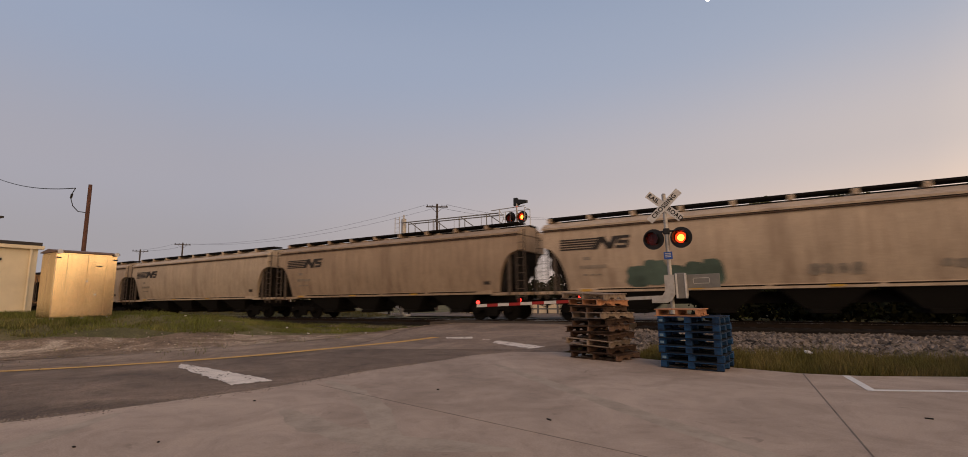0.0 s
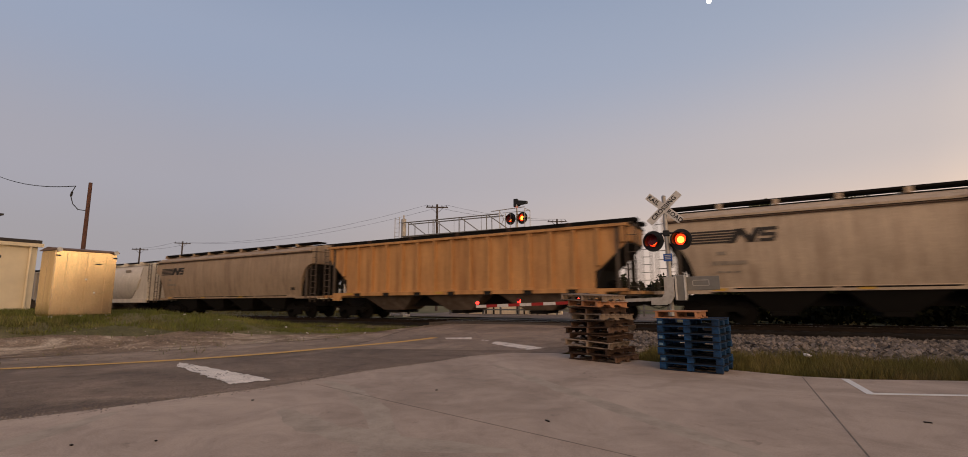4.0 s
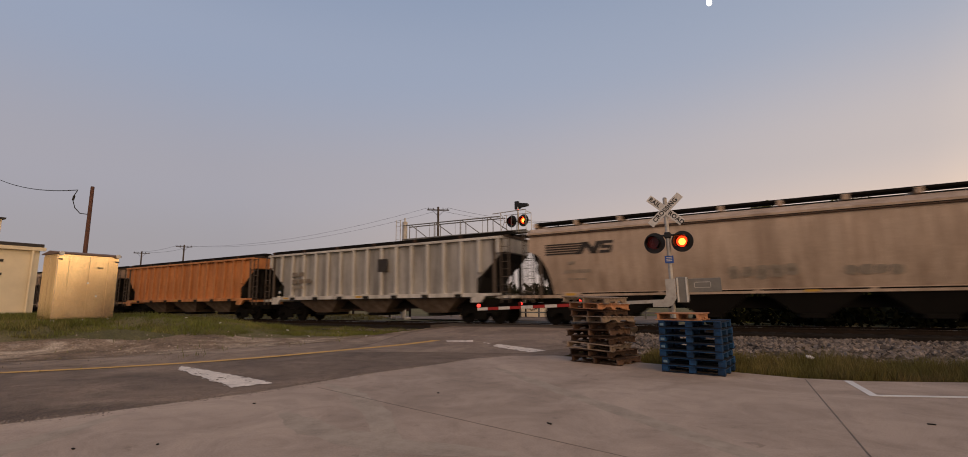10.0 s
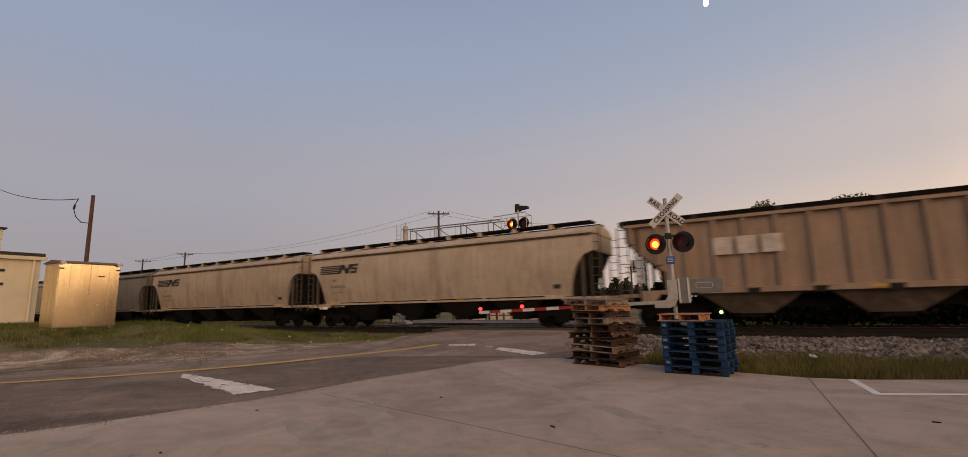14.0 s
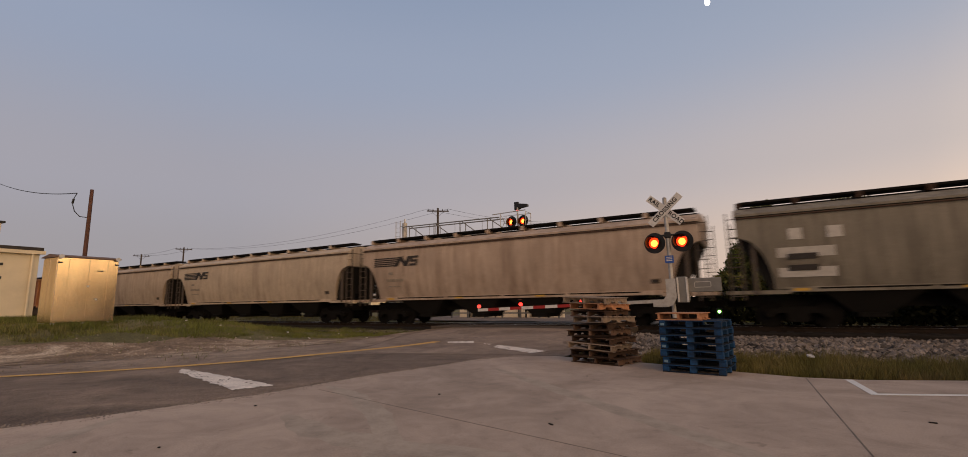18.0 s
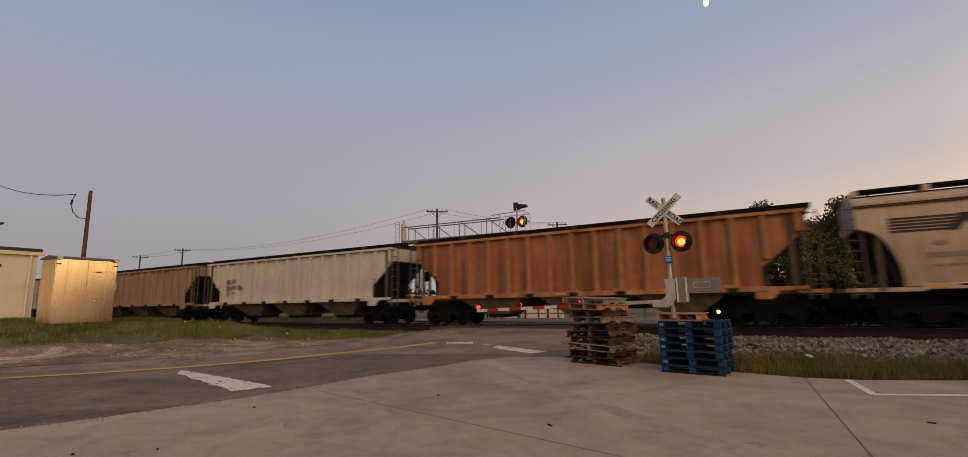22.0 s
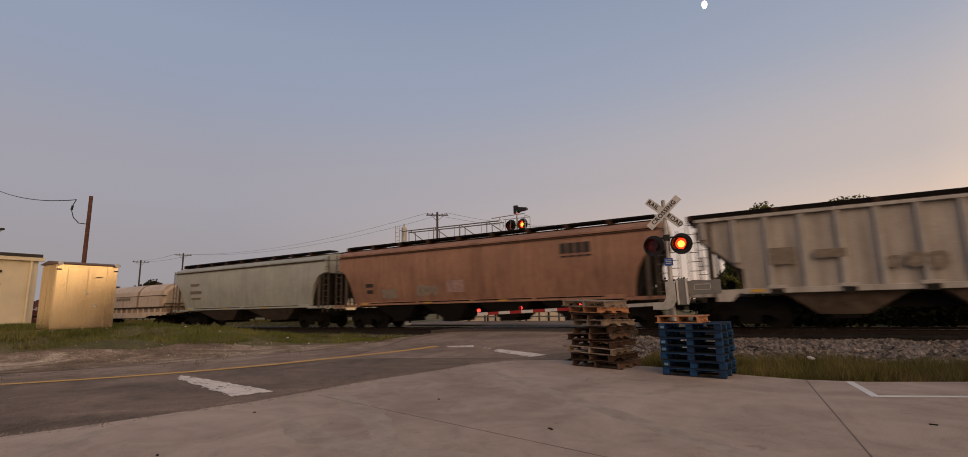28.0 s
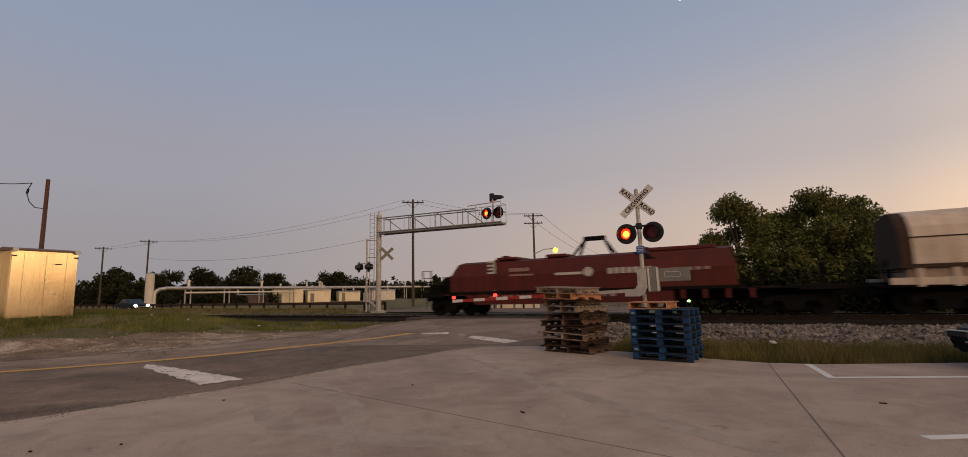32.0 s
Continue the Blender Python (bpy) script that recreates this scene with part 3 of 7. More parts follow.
for dy in (-0.7175, 0.7175):
    bm = B()
    y = TRACK_Y + dy
    prism(bm, [(y - 0.07, 0.03), (y + 0.07, 0.03), (y + 0.07, 0.045), (y + 0.012, 0.06), (y + 0.012, 0.155), (y + 0.036, 0.165), (y + 0.036, 0.197), (y - 0.036, 0.197), (y - 0.036, 0.165), (y - 0.012, 0.155), (y - 0.012, 0.06), (y - 0.07, 0.045)], "x", -60, 40)
    for a, b in ((-620, -60), (40, 620)):
        box(bm, a, b, y - 0.036, y + 0.036, 0.03, 0.197)
    along_grade(bm)
    rail = part("rail", bm, RAILRUST, track, "rusty steel rail", TRACK_M)
    bm = B()
    for a, b in ((-620, -60), (-60, 40), (40, 620)):
        box(bm, a, b, y - 0.034, y + 0.034, 0.1975, RAIL_Z)
    along_grade(bm)
    part("rail_head", bm, RAILTOP, rail, "polished running surface")
bm = B()
box(bm, -0.11, 0.11, -1.3, 1.3, -0.24, 0.045, 0.01)
tie_mesh = mesh_of("tie", bm)
for i in range(110):
    x = -60 + i * 0.56 if i < 82 else -3.4 + (i - 82) * 0.56
    if x > -13.4 and x < -3.6:
        continue
    part("tie", tie_mesh, TIMBER, track, "", TRACK_M @ pose(x, TRACK_Y, TRACK_GRADE * x, 0, 0, random.uniform(-1, 1)))
# the road's crossing panels between and beside the rails
crossing = thing("level_crossing", "dark asphalt and timber level crossing panels between the rails", "level crossing", m=TRACK_M @ pose(0, 0, -0.06), kind="structure")
for y0, y1 in ((19.0, 20.78), (20.98, 22.22), (22.42, 24.4)):
    for k in range(4):
        bm = B()
        box(bm, -13.1 + k * 2.35, -13.1 + k * 2.35 + 2.33, y0, y1, -0.1, 0.19, 0.008)
        part("panel", bm, PANELDARK, crossing)

# ---- the train ----
HALF = 1.6          # half the width of a car
CARS = []
# Bay brown, dimmed so the colour carries the shade under the cars
BAYDIM = mat("hopper_bay_dirt", (0.20, 0.15, 0.112), 0.95, 0, 1.2, 0.4, 0.3, 30, (0.06, 0.047, 0.038), 0, 0.5, spec=0.1)
# Near-black instead of body paint: shade below the cars and inside their ends
UNDERSHADE = mat("underframe_shade", (0.014, 0.012, 0.010), 0.9, 0, 2, 0.3)
ENDDARK = mat("dark_brown_steel", (0.105, 0.083, 0.066), 0.85, 0, 1.5, 0.35, 0.1, 30, (0.05, 0.04, 0.033), 0, 0.5)


def cached(key, build):
    if key not in CACHE:
        CACHE[key] = mesh_of(key, build(B()))
    return CACHE[key]


def wheelset_mesh(bm):
    for s in (-1, 1):
        rod(bm, (0, s * 0.66, 0), (0, s * 0.79, 0), 0.455, 20)
        rod(bm, (0, s * 0.64, 0), (0, s * 0.66, 0), 0.48, 20)
        rod(bm, (0, s * 0.79, 0), (0, s * 0.86, 0), 0.14, 10)
    rod(bm, (0, -0.95, 0), (0, 0.95, 0), 0.08, 8)
    return bm


def frame_mesh(bm):
    """A cast truck side frame with its spring window."""
    prism(bm, [(-1.05, 0.42), (-0.98, 0.62), (-0.45, 0.74), (0.45, 0.74), (0.98, 0.62), (1.05, 0.42), (0.75, 0.40), (0.62, 0.52), (0.34, 0.50), (0.34, 0.26), (0.26, 0.20), (-0.26, 0.20), (-0.34, 0.26), (-0.34, 0.50), (-0.62, 0.52), (-0.75, 0.40)], "y", 0.93, 1.07)
    for x in (-0.16, 0, 0.16):
        rod(bm, (x, 1.0, 0.24), (x, 1.0, 0.56), 0.06, 8)
    for x in (-0.88, 0.88):
        rod(bm, (x, 0.95, 0.455), (x, 1.12, 0.455), 0.11, 10)
    return bm


def bolster_mesh(bm):
    box(bm, -0.2, 0.2, -0.93, 0.93, 0.42, 0.74)
    rod(bm, (0, 0, 0.72), (0, 0, 0.95), 0.2, 12)
    box(bm, -1.1, -1.0, -0.9, 0.9, 0.5, 0.62)
    box(bm, 1.0, 1.1, -0.9, 0.9, 0.5, 0.62)
    return bm


def truck(car, x):
    t = part("truck", cached("truck_bolster", bolster_mesh), GRIMESHADE, car, "black freight truck, its grime darkened with underside shade", pose(x, 0, 0))
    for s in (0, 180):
        part("side_frame", cached("side_frame", frame_mesh), GRIMESHADE, t, "", pose(0, 0, 0, 0, 0, s))
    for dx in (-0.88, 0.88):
        w = part("wheelset", cached("wheelset", wheelset_mesh), GRIMESHADE, t, "", pose(dx, 0, 0.46))
        car_wheels.setdefault(car.name, []).append(w)


car_wheels = {}


def coupler_mesh(bm):
    box(bm, 0, 0.62, -0.09, 0.09, 0.72, 0.92)
    box(bm, 0.5, 0.78, -0.17, 0.13, 0.66, 0.98, 0.03)
    rod(bm, (0.2, 0.4, 0.75), (0.75, 0.25, 0.55), 0.025, 6)
    return bm


def ladder_mesh(bm, h0, h1, w=0.42, step_=0.36):
    for s in (-1, 1):
        box(bm, s * w / 2 - 0.025, s * w / 2 + 0.025, -0.02, 0.02, h0, h1)
    for z in np.arange(h0 + 0.15, h1, step_):
        rod(bm, (-w / 2, 0, z), (w / 2, 0, z), 0.014, 6)
    return bm


def car_common(car, L, sill_top, body, pivot):
    """What all freight cars share: trucks, couplers and the centre sill."""
    truck(car, pivot)
    truck(car, -pivot)
    for s in (0, 180):
        part("coupler", cached("coupler", coupler_mesh), GRIMESHADE, car, "", pose((L / 2 - 0.82) * (1 if s == 0 else -1), 0, 0.05, 0, 0, s))
    part("centre_sill", cached(f"centre_sill{L:.1f}{sill_top:.1f}", lambda bm: box(bm, -L / 2 + 0.7, L / 2 - 0.7, -0.3, 0.3, 0.72, sill_top)), UNDERSHADE, car)


def end_gear(car, x, s, steel, top, deck):
    """Ladders, posts, platform and brake gear at one end (s: +1 the leading end)."""
    part("end_platform", cached(f"end_platform{deck:.2f}", lambda bm: box(bm, -0.55, 0.35, -1.45, 1.45, deck - 0.14, deck, 0.01)), steel, car, "", pose(x, 0, 0, 0, 0, 0 if s > 0 else 180))
    for y in (-1.5, 1.5):
        part("corner_ladder", cached(f"ladder{deck:.2f}{top:.2f}", lambda bm: ladder_mesh(bm, deck - 0.35, top)), ENDDARK, car, "", pose(x - s * 0.02, y, 0))
        part("corner_post", cached(f"corner_post{deck:.2f}{top:.2f}", lambda bm: box(bm, -0.06, 0.06, -0.05, 0.05, deck - 0.1, top - 0.1)), ENDDARK, car, "", pose(x - s * 0.62, y * 0.98, 0))
    for y in (-0.7, 0.2, 0.9):
        part("end_post", cached(f"end_post{deck:.2f}{top:.2f}", lambda bm: box(bm, -0.04, 0.04, -0.05, 0.05, deck - 0.1, top - 0.25)), UNDERSHADE, car, "", pose(x - s * 0.45, y, 0))
    if s < 0:
        part("brake_wheel", cached("brake_wheel", lambda b: rod(b, (-0.03, 0, 0), (0.03, 0, 0), 0.28, 14)), GRIMESHADE, car, "", pose(x - s * 0.2, -0.6, 2.55))
    part("brake_cylinder", cached("brake_cylinder", lambda b: rod(b, (0, -0.45, 0), (0, 0.45, 0), 0.21, 12)), GRIMESHADE, car, "", pose(x - s * 1.1, 0, deck + 0.3))


def roof_walk(car, L, zt, steel, pieces, y0=-1.05, y1=-0.35, deep=0.09):
    """The row of dark grating panels along the roof, with light brackets between."""
    n = pieces
    pitch = L / n
    for i in range(n):
        x = -L / 2 + pitch * (i + 0.5)
        for s in (-1, 1):
            part("running_board", cached(f"running_board{pitch:.2f}{deep:.2f}", lambda bm: box(bm, -pitch / 2 + 0.004, pitch / 2 - 0.004, y0, y1, -deep, 0.0, 0.01)), GRIMESHADE, car, "", pose(x, 0, zt, 0, 0, 0 if s < 0 else 180))
        part("bracket", cached("board_bracket", lambda bm: box(bm, -0.09, 0.09, -1.065, 1.065, -0.24, -0.03, 0.01)), steel, car, "", pose(x - pitch / 2, 0, zt))


def stencils(car, rows, material, y=-HALF - 0.012):
    """Plain bars for lettering: x, z, width, height."""
    for x, z, w, h in rows:
        bm = B()
        box(bm, x - w / 2, x + w / 2, y, y + 0.02, z - h / 2, z + h / 2)
        part("stencil_bar", bm, material, car)


def spray(car, row, material):
    """Sprayed letters: a run of rounded, uneven strokes; small rows stay bars."""
    x, z, w, h = row
    if w < 1.15 or h < 0.35 or material in (BARPALE, BARDARK):
        return stencils(car, [row], material)
    rg = random.Random(int(x * 100 + w * 10))
    n = max(3, int(w / (h * 0.75)))
    for i in range(n):
        cx = x - w / 2 + w * (i + 0.5) / n
        solid_fill = 1.45 if material == GRAFFITI else 1.0
        hw, hh, lean = w / n * rg.uniform(0.42, 0.6) * solid_fill, h * rg.uniform(0.36, 0.52) * solid_fill, rg.uniform(-0.12, 0.2)
        dz = rg.uniform(-0.08, 0.08) * h
        pts = []
        for k in range(14):
            a = 2 * math.pi * k / 14
            r = 0.8 + 0.2 * abs(math.sin(2 * a)) + rg.uniform(-0.12, 0.1)
            u, v = hw * math.cos(a) * r, hh * math.sin(a) * r
            pts.append((cx + u + lean * v, z + dz + v))
        y = -HALF - 0.012 - 0.004 * (i % 2)
        bm = B()
        prism(bm, pts, "y", y, y + 0.012)
        part("sprayed_letter", bm, material, car)
        # the gap left inside the letter
        if hh > 0.2 and material != GRAFFITI:
            bm = B()
            prism(bm, [(cx + 0.30 * (u - cx) + lean * 0.1, z + dz + 0.42 * (v - z - dz)) for u, v in pts], "y", y - 0.004, y + 0.004)
            part("letter_eye", bm, BARTAN if material != BARTAN else BARFADED, car)


def rail_mark(car, x, z, w, h, material):
    """A house mark: a block of stripes and two slanted dark shapes."""
    y = -HALF - 0.015
    for k in range(5):
        bm = B()
        zz = z - h / 2 + h * (k + 0.5) / 5
        box(bm, x - w / 2, x + w * (0.02 + 0.025 * k), y, y + 0.02, zz - h * 0.06, zz + h * 0.06)
        part("mark_stripe", bm, material, car)
    for a, b, c in ((0.05, 0.22, 0.06), (0.16, 0.30, -0.07), (0.26, 0.36, 0.05)):
        bm = B()
        prism(bm, [(x + w * (a - c), z - h / 2), (x + w * (a - c) + w * 0.09, z - h / 2), (x + w * (a + c) + w * 0.09, z + h / 2), (x + w * (a + c), z + h / 2)], "y", y, y + 0.02)
        part("mark_shape", bm, material, car)
    for k in range(3):
        bm = B()
        zz = z - h / 2 + h * (0.11 + 0.39 * k)
        sl = w * 0.02 * (k - 1)
        box(bm, x + w * 0.37 + sl, x + w * 0.54 + sl, y, y + 0.02, zz - h * 0.11, zz + h * 0.11)
        part("mark_shape", bm, material, car)
    for dx, zz in ((0.38, 0.20), (0.49, -0.20)):
        bm = B()
        box(bm, x + w * dx, x + w * (dx + 0.045), y, y + 0.02, z + h * (zz - 0.12), z + h * (zz + 0.12))
        part("mark_shape", bm, material, car)


def sill_marks(car, b, z, y, step_=1.9):
    """Yellow reflector strips along the lower edge of the side."""
    n = int((2 * b - 3) / step_)
    for k in range(n):
        part("reflector", cached("reflector", lambda bm: box(bm, -0.23, 0.23, -0.008, 0.008, -0.05, 0.05)), REFLECT, car, "", pose(-b + 1.9 + k * step_, y, z))


def side_at(z, top, sill):
    """Half the width of a smooth hopper's bulging side at the height z."""
    f = (z - sill) / (top - sill)
    return HALF - 0.25 * (max(0.0, 0.64 - f) / 0.64) ** 2 - 0.05 * (max(0.0, f - 0.64) / 0.36) ** 2


def smooth_hopper(name, L, paint, label, top=4.05, sill=1.35, bays=4, mark=None, marks=(), boards=9, cut=1.05, over=()):
    """A modern covered hopper with flat smooth sides."""
    car = thing(name, label, "freight car", group="cars of the freight train")
    b = L / 2 - 0.62
    car_common(car, L, 1.15, paint, L / 2 - 2.35)

    def body(bm):
        rings = []
        for k in range(19):
            z = sill + (top - sill) * k / 18
            u = min(1.0, max(0.0, (top - 0.75 - z) / (top - 0.75 - sill))) ** (1 / 0.9)
            x = b - (0.05 + cut * math.sin(math.acos(1 - u)) if u > 0 else 0)
            y = side_at(z, top, sill)
            rings.append([bm.verts.new(p) for p in ((-x, -y, z), (x, -y, z), (x, y, z), (-x, y, z))])
        for lo, hi in zip(rings, rings[1:]):
            for c in range(4):
                bm.faces.new((lo[c], lo[(c + 1) % 4], hi[(c + 1) % 4], hi[c]))
        bm.faces.new(rings[0][::-1]), bm.faces.new(rings[-1])
        return bm
    part("body", cached(f"smooth_body{L:.2f}{top:.2f}{sill:.2f}{cut:.2f}", body), paint, car)

    def roof(bm):
        prism(bm, [(-HALF - 0.03, top + 0.02), (-HALF - 0.03, top + 0.10), (-1.2, top + 0.34), (-0.5, top + 0.47), (0.5, top + 0.47), (1.2, top + 0.34), (HALF + 0.03, top + 0.10), (HALF + 0.03, top + 0.02)], "x", -b - 0.03, b + 0.03)
        return bm
    part("roof", cached(f"smooth_roof{L:.1f}{top:.2f}", roof), paint, car)
    for s in (-1, 1):
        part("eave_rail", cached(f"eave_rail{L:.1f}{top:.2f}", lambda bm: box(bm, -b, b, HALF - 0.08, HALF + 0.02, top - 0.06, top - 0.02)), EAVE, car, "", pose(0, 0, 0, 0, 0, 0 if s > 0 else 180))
        part("side_sill", cached(f"side_sill{L:.1f}{sill:.2f}", lambda bm: box(bm, -b + 1.5, b - 1.5, HALF - 0.32, HALF - 0.19, sill - 0.1, sill + 0.08, 0.01)), paint, car, "", pose(0, 0, 0, 0, 0, 0 if s > 0 else 180))
        part("end_sill", cached(f"end_sill{L:.1f}{sill:.2f}", lambda bm: box(bm, b - 1.55, b + 0.25, HALF - 0.36, HALF - 0.17, sill - 0.16, sill - 0.02)), paint, car, "", pose(0, 0, 0, 0, 0, 0 if s > 0 else 180))
        part("end_sill", cached(f"end_sillb{L:.1f}{sill:.2f}", lambda bm: box(bm, -b - 0.25, -b + 1.55, HALF - 0.36, HALF - 0.17, sill - 0.16, sill - 0.02)), paint, car, "", pose(0, 0, 0, 0, 0, 0 if s > 0 else 180))
    for e in (0, 180):
        part("end_slope", cached(f"end_slope{L:.1f}{top:.2f}{sill:.2f}", lambda bm: prism(bm, [(b - 0.06, top - 0.72), (b - 0.2 * cut, top - 1.15), (b - 0.72 * cut, sill + 0.55), (b - 0.92 * cut, sill + 0.0), (b - 3.4, sill + 0.0), (b - 1.6, top - 0.72)], "y", -1.32, 1.32)), UNDERSHADE, car, "dark grimy end slope sheet", pose(0, 0, 0, 0, 0, e))
    bays_under(car, b, sill, bays, UNDERSHADE if bays > 2 else ENDDARK)
    for s in (-1, 1):
        end_gear(car, s * (b + 0.1), s, paint, top + 0.2, sill - 0.02)
    roof_walk(car, 2 * b - 0.3, top + 0.66, paint if mark else RUST, boards)
    if mark:
        rail_mark(car, -b + 2.3, top - 0.72, 2.9, 0.52, mark)
        stencils(car, [(-b + 2.05, top - 1.35, 0.30, 0.13)] + [(-b + 1.8 + 0.2 * k, top - 1.72, 0.14, 0.15) for k in range(6)] + [(-b + 1.95 + 0.3 * k, top - 2.05, 0.2, 0.07) for k in range(3)], BARTAN)
        stencils(car, [(b - 1.75, sill + 0.45, 0.36, 0.20)], BAYDIM)
        stencils(car, [(b - 1.75, sill + 0.45, 0.30, 0.12)], mark, -HALF - 0.016)
    for row, m_ in marks:
        spray(car, row, m_)
    for row, m_ in over:
        stencils(car, [row], m_, -HALF - 0.02)
    # the painted marks follow the bulge of the side
    for o in car.children:
        if o.name.split(".")[0] in ("stencil_bar", "sprayed_letter", "letter_eye", "mark_stripe", "mark_shape"):
            for v in o.data.vertices:
                v.co.y += HALF - side_at(v.co.z, top, sill) - 0.008

    def seam(bm):
        zs = [sill + 0.1 + (top - 0.18 - sill) * k / 8 for k in range(9)]
        return prism(bm, [(-side_at(z, top, sill) - 0.008, z) for z in zs] + [(-side_at(z, top, sill) + 0.02, z) for z in zs[::-1]], "x", -0.014, 0.014)
    for k in range(9):
        part("weld_seam", cached(f"weld_seam{top:.2f}{sill:.2f}", seam), paint, car, "", pose(-b + 2.15 + k * (2 * b - 4.3) / 8, 0, 0))
    sill_marks(car, b, sill - 0.01, -HALF + 0.185, 4.4)
    return car


def bays_under(car, b, sill, bays, paint, wide=1.45):
    run = 2 * b - 4.6
    w = run / bays

    def bay(bm):
        lo = [(-w * 0.16, -0.75), (w * 0.16, -0.75), (w * 0.16, 0.75), (-w * 0.16, 0.75)]
        hi = [(-w * 0.48, -1.45), (w * 0.48, -1.45), (w * 0.48, 1.45), (-w * 0.48, 1.45)]
        l0 = [bm.verts.new((x, y, 0.52)) for x, y in lo]
        h0 = [bm.verts.new((x, y, sill + 0.05)) for x, y in hi]
        bm.faces.new(l0), bm.faces.new(h0[::-1])
        for i in range(4):
            bm.faces.new((l0[i], h0[i], h0[(i + 1) % 4], l0[(i + 1) % 4]))
        return bm
    for i in range(bays):
        x = -run / 2 + w * (i + 0.5)
        bb = part("hopper_bay", cached(f"hopper_bay{w:.2f}{sill:.2f}", bay), paint, car, "", pose(x, 0, 0))
        part("outlet_gate", cached("outlet_gate", lambda bm: box(bm, -0.42, 0.42, -0.95, 0.95, 0.36, 0.52, 0.02)), GRIMESHADE, bb)


def ribbed_hopper(name, L, paint, label, top=4.19, sill=1.45, bays=3, ribs=17, marks=(), board_top=0.29, panel=None):
    """An older covered hopper with vertical side posts and open sloped ends."""
    car = thing(name, label, "freight car", group="cars of the freight train")
    b = L / 2 - 0.75
    car_common(car, L, 1.2, paint, L / 2 - 2.3)
    mid = sill + 0.85

    def body(bm):
        right = [(b, top), (b, top - 0.74), (b - 0.12, top - 0.81), (b - 1.3, mid), (b - 1.5, mid - 0.1), (b - 1.5, sill)]
        prism(bm, right + [(-x, z) for x, z in right[::-1]], "y", -HALF + 0.15, HALF - 0.15)
        return bm
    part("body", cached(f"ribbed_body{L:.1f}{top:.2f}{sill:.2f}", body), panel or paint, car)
    part("roof", cached(f"ribbed_roof{L:.1f}{top:.2f}", lambda bm: prism(bm, [(-HALF, top - 0.02), (-HALF, top + 0.03), (-0.9, top + 0.13), (0.9, top + 0.13), (HALF, top + 0.03), (HALF, top - 0.02)], "x", -b - 0.05, b + 0.05)), ROOFDARK, car, "sooty dark roof")
    for i in range(ribs):
        x = -b + 0.25 + (2 * b - 0.5) * i / (ribs - 1)
        low = sill if abs(x) < b - 1.45 else min(top - 0.81, mid + (abs(x) - b + 1.45) * 1.05)
        for s in (0, 180):
            part("side_post", cached(f"side_post{low:.2f}{top:.2f}", lambda bm: box(bm, -0.085, 0.085, -HALF + 0.0, -HALF + 0.155, low, top - 0.03, 0.02)), paint, car, "", pose(x, 0, 0, 0, 0, s) if s == 0 else pose(x, 0, 0, 0, 0, 180))
    for s in (0, 180):
        part("side_sill", cached(f"ribbed_sill{L:.1f}{sill:.2f}", lambda bm: box(bm, -b + 1.4, b - 1.4, -HALF + 0.0, -HALF + 0.16, sill - 0.16, sill + 0.04, 0.01)), paint, car, "", pose(0, 0, 0, 0, 0, s))
        part("roof_rail", cached(f"ribbed_eave{L:.1f}{top:.2f}", lambda bm: box(bm, -b, b, -HALF - 0.02, -HALF + 0.155, top - 0.12, top, 0.01)), paint, car, "", pose(0, 0, 0, 0, 0, s))
        for e in (-1, 1):
            part("bolster_plate", cached(f"bolster_plate{sill:.2f}", lambda bm: prism(bm, [(-0.6, sill - 0.42), (-0.1, sill - 0.42), (0.15, sill - 0.12), (1.0, sill - 0.10), (1.0, sill + 0.02), (-0.6, sill + 0.02)], "y", -HALF + 0.02, -HALF + 0.155)), paint, car, "", pose(e * (b - 1.15), 0, 0, 0, 0, 0) if e > 0 and s == 0 else pose(e * (b - 1.15), 0, 0, 0, 0, s))
    for e in (0, 180):
        part("end_slope", cached(f"rib_slope{L:.1f}{top:.2f}{sill:.2f}", lambda bm: prism(bm, [(b - 0.05, top - 0.79), (b - 1.22, mid - 0.05), (b - 1.45, sill), (b - 4.0, sill), (b - 2.4, top - 0.6)], "y", -1.42, 1.42)), UNDERSHADE, car, "dark grimy end slope sheet", pose(0, 0, 0, 0, 0, e))
    bays_under(car, b, sill, bays, BAYDIM)
    for s in (-1, 1):
        end_gear(car, s * (b + 0.12), s, paint, top - 0.05, sill - 0.1)
    roof_walk(car, 2 * b + 0.5, top + board_top, RUST, 6, -1.0, -0.45, 0.16)
    for k in range(7):
        part("jacking_pad", cached(f"jacking_pad{sill:.2f}", lambda bm: box(bm, -0.26, 0.26, -0.05, 0.0, -0.02, 0.10, 0.008)), paint, car, "", pose(-b + 2.5 + k * (2 * b - 5) / 6, -HALF - 0.005, sill + 0.02))
    # solid dark blocks give the shade of the holes below the pads
    for k in range(7):
        part("pocket", cached("pocket", lambda bm: box(bm, -0.2, 0.2, -0.03, 0.02, -0.20, -0.02)), UNDERSHADE, car, "near-black block for the shaded hole below the pad", pose(-b + 2.5 + k * (2 * b - 5) / 6, -HALF - 0.005, sill - 0.0))
    sill_marks(car, b, sill - 0.05, -HALF - 0.012, 6.2)
    for row, m_ in marks:
        spray(car, row, m_)
    return car


